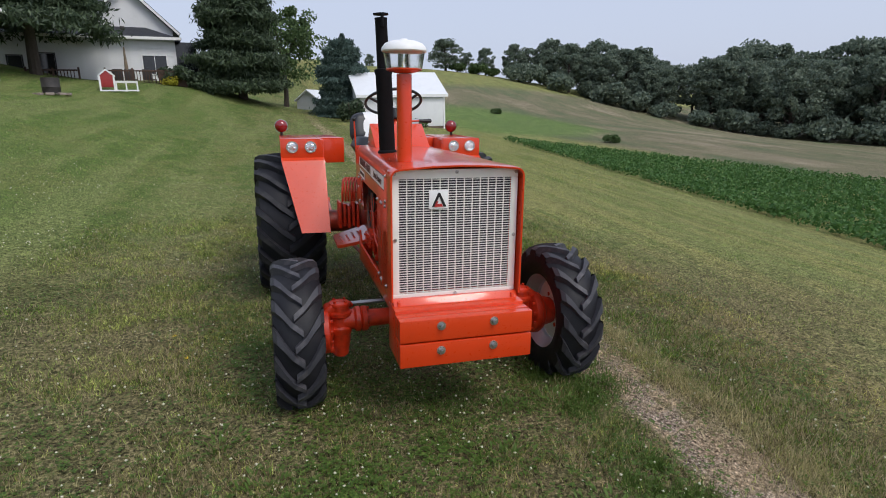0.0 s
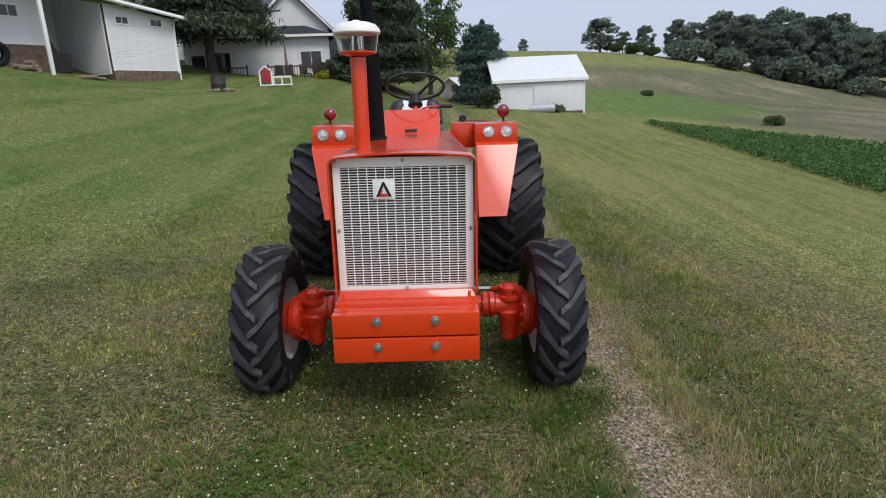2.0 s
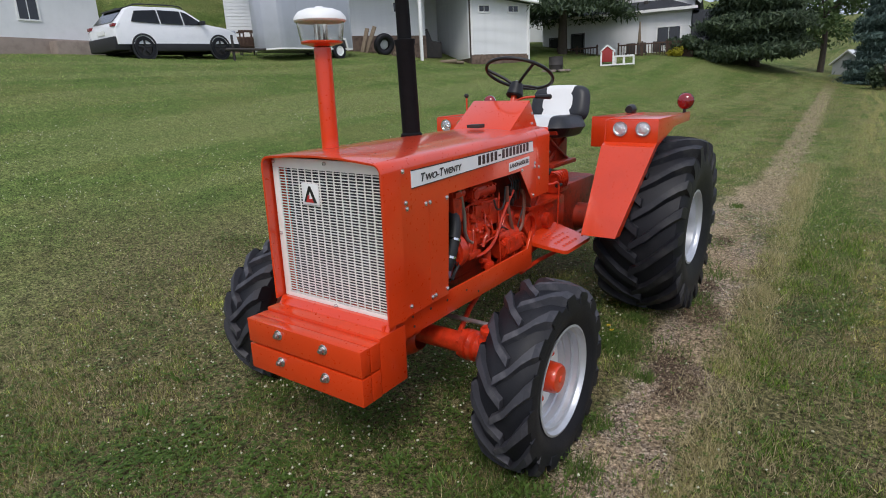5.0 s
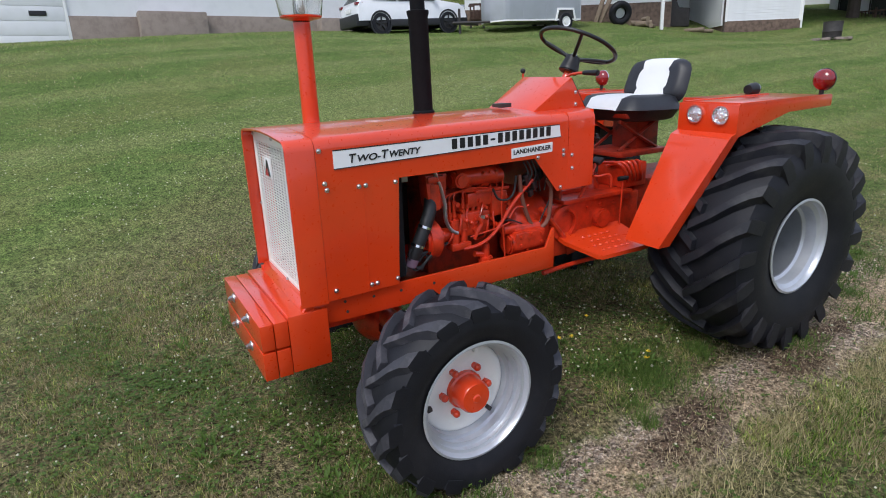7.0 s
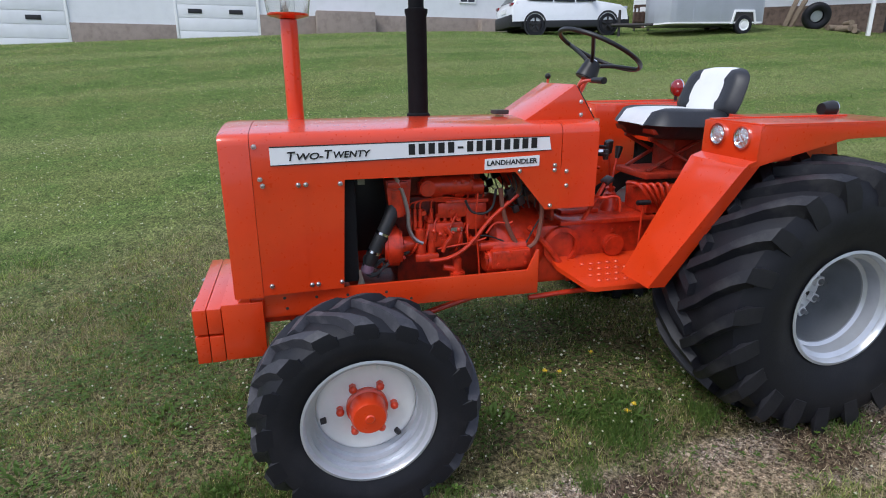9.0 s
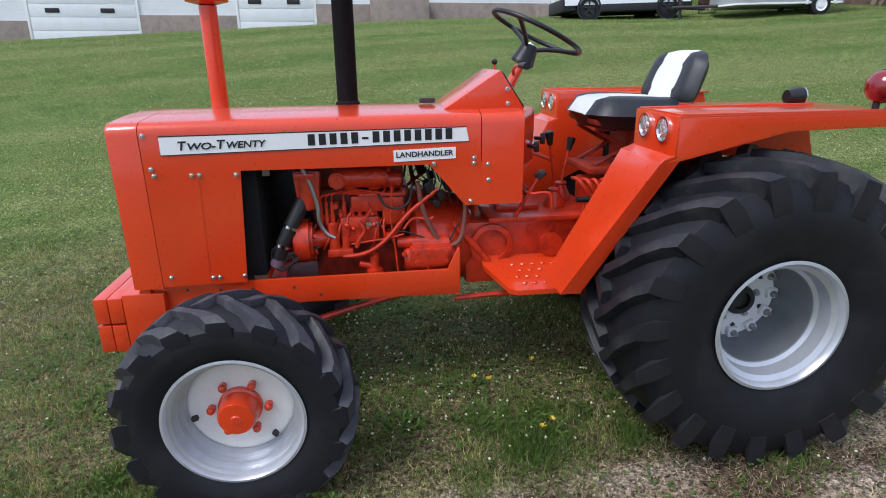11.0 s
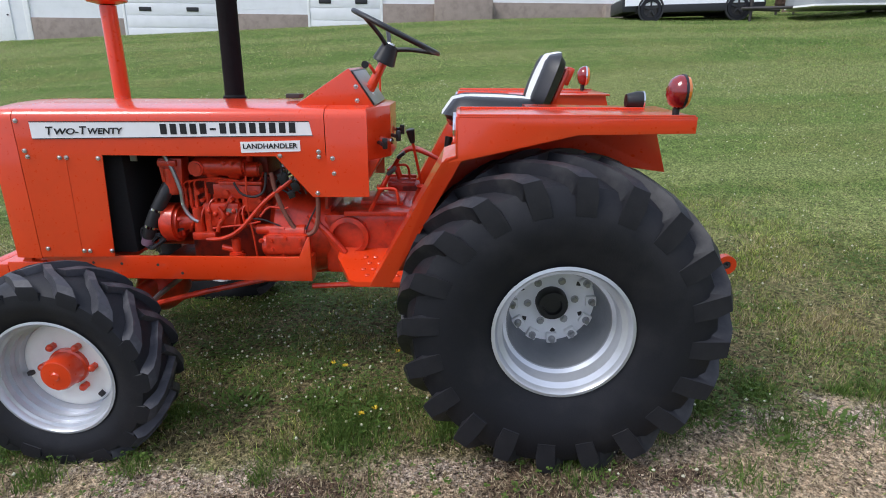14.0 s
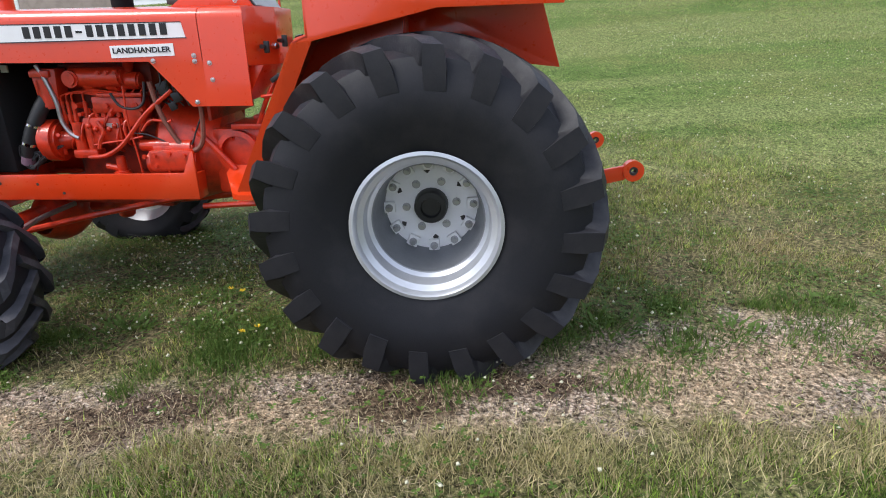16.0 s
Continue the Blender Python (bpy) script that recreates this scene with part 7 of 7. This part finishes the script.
def shrub(width, height, seed, count, leaf, label, material, name="bush"):
    rng = np.random.RandomState(seed)
    root = thing(name, label, "bush")
    own = bmesh.new()
    for k in range(6):
        a = 2 * math.pi * k / 6
        tube([(0, 0, -0.05), (0.2 * width * math.cos(a), 0.2 * width * math.sin(a), height * 0.4), (0.35 * width * math.cos(a), 0.35 * width * math.sin(a), height * 0.8)], 0.02, bm=own, seg=5, steps=3)
    part("stem", own, BARK, root)
    pts = []
    for k in range(14):
        a, r = 2 * math.pi * rng.rand(), width * 0.36 * rng.rand() ** 0.5
        c = np.array([r * math.cos(a), r * math.sin(a), height * (0.35 + 0.4 * rng.rand())])
        d = rng.normal(size=(count // 14, 3))
        d /= np.linalg.norm(d, axis=1)[:, None]
        pts.append(c + d * (0.22 * width * (0.6 + 0.5 * rng.rand(len(d))))[:, None] * np.array([1, 1, 0.8 * height / width + 0.3]))
    p = np.concatenate(pts)
    p[:, 2] = np.maximum(p[:, 2], 0.03)
    v, t = leaves(p, None, leaf, rng)
    ob = new("foliage", leaf_mesh("foliage", v, t, material))
    ob.parent = root
    return root


plant(shrub(1.6, 1.5, 21, 2400, 0.13, "round dark bush beside the barn", PINELEAF), 3.9, 32.2)
plant(shrub(2.6, 1.3, 22, 2600, 0.16, "low dark hedge bush by the farmhouse", PINELEAF), -4.3, 36.6)
plant(shrub(2.2, 1.2, 23, 2200, 0.16, "low dark hedge bush by the farmhouse", PINELEAF), -5.9, 36.4)
plant(shrub(1.0, 0.6, 24, 900, 0.1, "yellow-green garden bush by the deck", leaf_material("yellow_leaves", (0.35, 0.33, 0.03), (0.5, 0.45, 0.05))), -6.4, 35.9)
plant(shrub(1.5, 0.5, 25, 900, 0.12, "grey-green weed bush before the barn", LEAF), 7.8, 32.4)
weed = shrub(2.4, 1.2, 26, 1800, 0.2, "green field bush standing alone", LEAF)
plant(weed, 18.1, 44.6, 0, 0.05, 0.4)
for bx, by, sc in ((17.2, 25.2, 0.4), (27.5, 84.0, 1.1), (30.5, 83.0, 1.3), (33.0, 83.5, 1.0)):
    plant(copy_thing(weed, pose(0, 0, 0)), bx, by, 40 * bx, 0.05, sc)
bank = shrub(4.2, 2.6, 27, 2600, 0.24, "rough green bank of shrubs behind the trailer", CLOVERLEAF)
plant(bank, -27.5, 20.5, 0, 0.05, 0.6)
for k, (bx, by) in enumerate(((-26.5, 25.0), (-27.0, 29.0))):
    plant(copy_thing(bank, pose(0, 0, 0)), bx, by, 57 * k, 0.05, 1.0 + 0.12 * (k % 4))

# wood leaves paled and blued: distance haze mixed into their colour
HAZYLEAF = leaf_material("hazy_wood_leaves", (0.1, 0.14, 0.108), (0.25, 0.3, 0.215), 0.4)
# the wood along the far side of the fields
wood = [broad_tree(10.5, 4.0, 31 + k, 9000, 0.34, "leafy tree in the far wood edge", 0.12 if k % 3 else 0.3, HAZYLEAF) for k in range(5)]
rng = np.random.RandomState(77)
line = [(28.0, 84.5, 0.42), (33.5, 84.0, 0.5), (37.0, 83.0, 0.62), (40.5, 82.0, 0.72), (43.0, 79.0, 0.8), (46.5, 77.0, 0.82), (49.0, 74.0, 0.85), (52.5, 72.5, 0.85), (55.0, 69.0, 0.9), (58.5, 67.0, 1.0),
        (61.0, 64.0, 1.05), (64.0, 62.0, 1.02), (66.0, 58.5, 1.12), (69.5, 56.5, 1.15), (71.5, 53.0, 1.1), (74.5, 50.5, 1.15), (77.0, 46.5, 1.1), (80.0, 44.0, 1.15), (82.5, 40.0, 1.1), (85.0, 36.0, 1.15), (88.0, 32.0, 1.1)]
used = set()
for back in (0, 1, 2):
    for k, (bx, by, sc) in enumerate(line):
        if back and k < 2:
            continue
        j = (k * 2 + back) % 5
        x = bx + 4.2 * back + rng.uniform(-1.4, 1.4)
        y = by + 3.4 * back + rng.uniform(-1.4, 1.4)
        ob = wood[j] if j not in used else copy_thing(wood[j], pose(0, 0, 0))
        used.add(j)
        plant(ob, x, y, rng.uniform(0, 360), 0.1, sc * rng.uniform(0.82, 1.12) * (0.86 if k > 8 else 0.8) * (1 + 0.1 * back + (0.08 if k > 8 else 0)))
for ob in wood:
    tagged(ob, group="far wood")
low = shrub(5.0, 2.6, 41, 2200, 0.42, "undergrowth bush along the wood edge", HAZYLEAF)
plant(low, 36.0, 80.5)
for k, (bx, by, sc) in enumerate(line[3:]):
    plant(copy_thing(low, pose(0, 0, 0)), bx - 2.0 + rng.uniform(-1, 1), by - 2.4 + rng.uniform(-1, 1), 70 * k, 0.1, 0.7 + 0.5 * rng.rand())
lone = copy_thing(wood[2], pose(0, 0, 0))
plant(tagged(lone, "lone leafy tree on the field hill"), 25.0, 82.0, 20, 0.05, 0.45)
lone.matrix_basis = lone.matrix_basis @ Matrix.Diagonal((1.45, 1.45, 0.95, 1))
plant(tagged(copy_thing(wood[1], pose(0, 0, 0)), "tiny tree on the far hill crest"), 20.0, 118.0, 20, 0.05, 0.3)


# ---- crop rows, grass and small plants ----
def crop():
    rng = np.random.RandomState(5)
    pts = []
    for k in range(46):
        y = rng.uniform(-4, 28, 760)
        edge0 = 9.7 + 0.065 * y
        x = edge0 + 0.42 * k
        edge1 = 10.8 + (27.5 - y) * 0.5
        keep = x < edge1
        x, y = x[keep], y[keep]
        pts.append(np.stack([x + rng.normal(size=len(x)) * 0.07, y], 1))
    p = np.concatenate(pts)
    z = land_many(p[:, 0], p[:, 1])
    out = []
    for r in range(6):
        out.append(np.stack([p[:, 0] + rng.normal(size=len(p)) * 0.09, p[:, 1] + rng.normal(size=len(p)) * 0.09, z + 0.05 + 0.22 * rng.rand(len(p))], 1))
    v, t = leaves(np.concatenate(out), None, 0.08, rng)
    soup("crop_rows", v, t, CROPLEAF, "green leafy bean crop in rows", "crop")


crop()


def grass():
    rng = np.random.RandomState(9)

    def scatter(n, x0, x1, y0, y1):
        return rng.uniform(x0, x1, n), rng.uniform(y0, y1, n)

    def blades(x, y, tall, wide):
        n = len(x)
        z = land_many(x, y) - 0.012
        a = rng.uniform(0, 2 * math.pi, n)
        lean = rng.uniform(0.1, 0.95, n) * tall
        b = rng.uniform(0, 2 * math.pi, n)
        base = np.stack([x, y, z], 1)
        side = np.stack([np.cos(a), np.sin(a), np.zeros(n)], 1) * (wide * 0.5)[:, None]
        tip = base + np.stack([np.cos(b) * lean, np.sin(b) * lean, tall], 1)
        return np.stack([base - side, base + side, tip], 1).reshape(-1, 3)

    def bare(x, y):
        off = x + 0.05 * np.sin(2.3 * y) + 0.06 * np.sin(5.1 * y + 1) + 0.04 * np.sin(11.3 * y) - 1.56
        inner = 0.27 + 0.4 * np.clip((y - 3.4) / 1.4, 0, 1) * np.clip((10 - y) / 3, 0, 1)
        d = np.maximum(off / 0.29, -off / inner)
        return np.clip(1.9 - d, 0, 0.97) * np.clip((y + 2.6) / 1.4, 0, 1) * (y < 30)

    def wander(x, y, scale, seed):
        """Smooth random patches between 0 and 1."""
        table = np.random.RandomState(seed).rand(64, 64)
        u, v = x * scale + 500.0, y * scale + 500.0
        i, j = np.floor(u).astype(int), np.floor(v).astype(int)
        f, g = u - i, v - j
        f, g = f * f * (3 - 2 * f), g * g * (3 - 2 * g)
        a, b = table[i % 64, j % 64], table[(i + 1) % 64, j % 64]
        c, d = table[i % 64, (j + 1) % 64], table[(i + 1) % 64, (j + 1) % 64]
        return (a * (1 - f) + b * f) * (1 - g) + (c * (1 - f) + d * f) * g

    vs = []
    x, y = scatter(760000, -4.0, 4.0, -3.5, 7.5)
    clump = 0.5 * wander(x, y, 2.6, 1) + 0.3 * wander(x, y, 7.0, 2) + 0.2 * wander(x, y, 17.0, 3)
    keep = (rng.rand(len(x)) > bare(x + 0.8 * (clump - 0.5), y)) & (rng.rand(len(x)) < (0.08 + 3.2 * (clump - 0.38)) * np.clip((4.0 - np.abs(x)) / 1.6, 0, 1) * np.clip((7.5 - y) / 2.5, 0, 1))
    x, y, clump = x[keep], y[keep], clump[keep]
    tall = rng.uniform(0.02, 0.065, len(x)) * (0.6 + 0.9 * clump) * (1 + 0.5 * np.exp(-((x - 2.35) / 0.3) ** 2))
    vs.append(blades(x, y, tall, rng.uniform(0.0035, 0.0075, len(x))))
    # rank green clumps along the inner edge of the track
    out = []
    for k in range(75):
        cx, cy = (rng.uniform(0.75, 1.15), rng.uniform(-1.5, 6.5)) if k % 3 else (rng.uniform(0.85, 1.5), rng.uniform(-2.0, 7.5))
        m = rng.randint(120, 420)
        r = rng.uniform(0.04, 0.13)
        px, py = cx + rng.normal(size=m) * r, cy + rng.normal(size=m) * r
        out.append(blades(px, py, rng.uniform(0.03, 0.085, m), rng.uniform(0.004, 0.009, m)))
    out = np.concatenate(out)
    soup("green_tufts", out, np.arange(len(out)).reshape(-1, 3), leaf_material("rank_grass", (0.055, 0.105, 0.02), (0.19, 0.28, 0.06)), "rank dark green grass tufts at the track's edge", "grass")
    # dry stems along the track and in tufts
    n = 120000
    u = rng.rand(n)
    x = np.where(u < 0.5, 1.92 + rng.normal(size=n) * 0.13, np.where(u < 0.66, 1.1 + rng.normal(size=n) * 0.25, rng.uniform(-3.5, 3.8, n)))
    y = -3.3 + 14.5 * np.linspace(0, 1, n) ** 1.3
    clump = 0.5 * wander(x, y, 2.2, 11) + 0.5 * wander(x, y, 8.0, 12)
    keep = rng.rand(n) < 0.1 + 2.4 * (clump - 0.36) + 0.45 * (x > 1.7) * (x < 2.15)
    keep &= rng.rand(n) > 0.93 * bare(x, y)
    x, y = x[keep], y[keep]
    stems = blades(x, y, rng.uniform(0.025, 0.075, len(x)) * (1 + 0.5 * (x > 1.8) * (x < 2.4)), rng.uniform(0.003, 0.006, len(x)))
    soup("dry_grass", stems, np.arange(len(stems)).reshape(-1, 3), leaf_material("dry_blades", (0.2, 0.2, 0.07), (0.8, 0.68, 0.38)), "straw-coloured dry grass tufts beside the wheel track", "dry grass")
    x, y = scatter(260000, -12, 9, -4, 18)
    keep = ((np.abs(x) > 2.6) | (y > 5.5)) & (rng.rand(len(x)) > bare(x, y))
    x, y = x[keep], y[keep]
    vs.append(blades(x, y, rng.uniform(0.015, 0.045, len(x)), rng.uniform(0.006, 0.014, len(x))))
    x, y = scatter(90000, -24, 12, 10, 36)
    vs.append(blades(x, y, rng.uniform(0.02, 0.06, len(x)), rng.uniform(0.015, 0.035, len(x))))
    x, y = scatter(60000, -24, -11, -16, 14)
    vs.append(blades(x, y, rng.uniform(0.02, 0.055, len(x)), rng.uniform(0.015, 0.03, len(x))))
    soup("grass", vs[0], np.arange(len(vs[0])).reshape(-1, 3), BLADE, "short mown grass with dry straw between the blades", "grass")
    v = np.concatenate(vs[1:])
    soup("far_grass", v, np.arange(len(v)).reshape(-1, 3), EVENBLADE, "short green mown grass on the wide lawn", "grass")


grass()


def ground_plants():
    rng = np.random.RandomState(19)
    # clover carpets, packed denser under the tractor to deepen its shadow
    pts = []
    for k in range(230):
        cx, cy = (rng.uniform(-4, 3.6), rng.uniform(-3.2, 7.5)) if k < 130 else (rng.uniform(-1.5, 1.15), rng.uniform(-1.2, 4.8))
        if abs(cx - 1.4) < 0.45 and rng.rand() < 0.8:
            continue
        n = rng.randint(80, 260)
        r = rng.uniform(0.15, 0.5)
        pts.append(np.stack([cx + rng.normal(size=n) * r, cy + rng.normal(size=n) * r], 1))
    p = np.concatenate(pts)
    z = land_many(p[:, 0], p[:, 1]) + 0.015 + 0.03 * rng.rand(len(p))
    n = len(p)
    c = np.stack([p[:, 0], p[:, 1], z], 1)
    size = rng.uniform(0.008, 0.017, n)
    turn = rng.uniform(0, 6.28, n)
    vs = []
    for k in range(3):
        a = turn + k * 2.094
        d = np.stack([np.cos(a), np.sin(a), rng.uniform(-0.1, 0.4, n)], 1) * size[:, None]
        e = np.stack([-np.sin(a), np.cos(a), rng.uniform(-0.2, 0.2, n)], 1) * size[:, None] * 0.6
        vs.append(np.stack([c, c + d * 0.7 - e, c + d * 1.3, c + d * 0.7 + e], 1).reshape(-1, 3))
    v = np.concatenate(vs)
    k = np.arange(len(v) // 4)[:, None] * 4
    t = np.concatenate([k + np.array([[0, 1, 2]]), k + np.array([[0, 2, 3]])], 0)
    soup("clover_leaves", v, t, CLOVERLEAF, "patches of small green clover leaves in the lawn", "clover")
    # white clover heads, straw, gravel
    base = np.array([(1, 0, 0), (-1, 0, 0), (0, 1, 0), (0, -1, 0), (0, 0, 1), (0, 0, -1)], float)
    tri = np.array([(0, 2, 4), (2, 1, 4), (1, 3, 4), (3, 0, 4), (2, 0, 5), (1, 2, 5), (3, 1, 5), (0, 3, 5)])

    def pebbles(x, y, z, size, flat, name, material, label, category):
        n = len(x)
        jit = base[None] * (0.75 + 0.5 * rng.rand(n, 6, 1))
        a = rng.uniform(0, 6.28, n)
        co, si = np.cos(a)[:, None], np.sin(a)[:, None]
        q = np.stack([jit[..., 0] * co - jit[..., 1] * si, jit[..., 0] * si + jit[..., 1] * co, jit[..., 2] * flat], 2) * size[:, None, None]
        v = (q + np.stack([x, y, z], 1)[:, None]).reshape(-1, 3)
        t = (tri[None] + np.arange(n)[:, None, None] * 6).reshape(-1, 3)
        soup(name, v, t, material, label, category)

    pick = rng.choice(len(p), 900, replace=False)
    x, y = p[pick, 0], p[pick, 1]
    cx, cy = rng.uniform(-11, 2.5, 150), rng.uniform(-4, 11, 150)
    pick = rng.randint(0, 150, 2600)
    x = np.concatenate([x, cx[pick] + rng.normal(size=2600) * 0.38, rng.uniform(-0.9, 1.0, 250)])
    y = np.concatenate([y, cy[pick] + rng.normal(size=2600) * 0.38, rng.uniform(0.8, 3.6, 250)])
    pebbles(x, y, land_many(x, y) + rng.uniform(0.03, 0.055, 3750), rng.uniform(0.004, 0.012, 3750), 0.9, "clover_flowers", paint("clover_white", (0.62, 0.6, 0.44), 0.9, bump=0), "small white clover flower heads in the lawn", "flowers")
    y = rng.uniform(-3.2, 10, 4000)
    x = 1.42 + rng.normal(size=4000) * 0.18 - 0.05 * np.sin(2.3 * y) - 0.16 * np.clip((y - 2.4) / 1.8, 0, 1)
    m, n_, l_, b_ = shader("gravel_chips")
    geo = n_.new("ShaderNodeNewGeometry")
    l_.new(ramp(n_, l_, geo.outputs["Random Per Island"], [(0.0, (0.07, 0.05, 0.034)), (0.5, (0.3, 0.22, 0.145)), (1.0, (0.6, 0.48, 0.35))]), b_.inputs["Base Color"])
    b_.inputs["Roughness"].default_value = 0.95
    pebbles(x, y, land_many(x, y) - 0.012 + 0.006 * rng.rand(4000), rng.uniform(0.003, 0.010, 4000), 0.6, "gravel", m, "pale crushed gravel and crumbs of soil in the wheel track", "gravel")
    n = 75000
    y = -3.3 + 13.5 * rng.rand(n) ** 1.25
    which = rng.rand(n)
    x = np.where(which < 0.24, 1.66 + rng.normal(size=n) * 0.24 - 0.05 * np.sin(2.3 * y) - 0.24 * np.clip((y - 2.4) / 1.8, 0, 1), np.where(which < 0.42, 1.9 + rng.normal(size=n) * 0.13, rng.uniform(-3.8, 3.8, n)))
    a, ln = rng.uniform(0, 6.28, n), np.where(which < 0.24, rng.uniform(0.01, 0.035, n), rng.uniform(0.02, 0.07, n))
    rise = rng.uniform(0.004, 0.03, n)
    d = np.stack([np.cos(a) * ln, np.sin(a) * ln, rise], 1)
    e = np.stack([-np.sin(a), np.cos(a), np.zeros(n)], 1) * 0.002
    c = np.stack([x, y, land_many(x, y) - 0.008], 1)
    v = np.stack([c - e, c + e, c + d], 1).reshape(-1, 3)
    soup("dry_straw", v, np.arange(len(v)).reshape(-1, 3), leaf_material("straw", (0.22, 0.165, 0.1), (0.72, 0.6, 0.39)), "pale dry grass stems lying in the lawn", "straw")


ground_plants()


def dandelion(x, y, seed):
    f = thing("dandelion", "yellow dandelion flower on a thin stem in the lawn", "flower", pose(x, y, land(x, y)), "dandelions")
    part("stem", tube([(0, 0, -0.01), (0.004, 0.003, 0.05), (0.01, 0, 0.085)], 0.0022, seg=5, steps=3), CLOVERLEAF, f)
    own = bmesh.new()
    rng = np.random.RandomState(seed)
    for k in range(26):
        a, r, up = rng.uniform(0, 6.28), rng.uniform(0.012, 0.021), rng.uniform(0.0, 0.014)
        vs = [own.verts.new(q) for q in ((0.01, 0, 0.084), (0.01 + r * math.cos(a - 0.16), r * math.sin(a - 0.16), 0.088 + up), (0.01 + r * math.cos(a + 0.16), r * math.sin(a + 0.16), 0.088 + up))]
        own.faces.new(vs)
    part("flower_head", own, YELLOW, f, "yellow petals", None)


YELLOW = paint("dandelion_yellow", (0.75, 0.52, 0.02), 0.6, var=0.2, bump=0)
for k, (x, y) in enumerate(((0.44, 2.11), (1.02, 2.39), (0.97, 2.46), (-1.93, 1.38), (-2.08, 1.84), (0.3, 2.53), (0.48, 2.2))):
    dandelion(x, y, k)


def rosette(x, y, seed, size):
    f = thing("broadleaf_weed", "low broad-leaved green weed growing in the lawn", "weed", pose(x, y, land(x, y)), "lawn weeds")
    rng = np.random.RandomState(seed)
    data = None
    for k in range(rng.randint(56, 90)):
        if data is None:
            own = bmesh.new()
            rows = []
            for s in np.linspace(0, 1, 6):
                w = 0.17 * math.sin(math.pi * min(0.97, s * 0.92 + 0.06)) ** 0.8
                zc = 0.42 * s - 0.38 * s * s
                rows.append([own.verts.new((s, -w, zc + 0.06)), own.verts.new((s, 0, zc)), own.verts.new((s, w, zc + 0.06))])
            for a, b in zip(rows, rows[1:]):
                for i in range(2):
                    own.faces.new((a[i], a[i + 1], b[i + 1], b[i]))
            ob = part("leaf", own, CLOVERLEAF, f, "", 60)
            data = ob.data
        else:
            ob = new("leaf", data)
            ob.parent = f
        s = size * rng.uniform(0.2, 0.45)
        a, r = rng.uniform(0, 6.28), size * 1.3 * rng.rand() ** 0.6
        ob.matrix_basis = pose(r * math.cos(a), r * math.sin(a), rng.uniform(0, 0.04), 0, rng.uniform(-65, 5), math.degrees(a) + rng.uniform(-60, 60)) @ Matrix.Scale(s, 4)


rng = np.random.RandomState(3)
for k, (x, y, s) in enumerate(((-1.6, 0.2, 0.15), (-1.36, -0.28, 0.13), (0.2, -0.38, 0.15), (0.5, 0.18, 0.12), (0.83, 0.18, 0.14), (0.53, -0.99, 0.15), (1.26, 0.33, 0.13), (1.06, -0.55, 0.1),
                               (0.84, 1.57, 0.15), (0.77, 2.14, 0.11), (0.95, 2.39, 0.13), (0.86, 2.06, 0.1), (1.0, 4.33, 0.16), (1.28, 4.61, 0.1), (1.09, 4.98, 0.12), (0.8, 5.5, 0.13), (1.36, 0.42, 0.1),
                               (-0.6, -0.9, 0.08), (0.42, 2.03, 0.1), (0.79, 1.62, 0.1))):
    rosette(x, y, k, s)
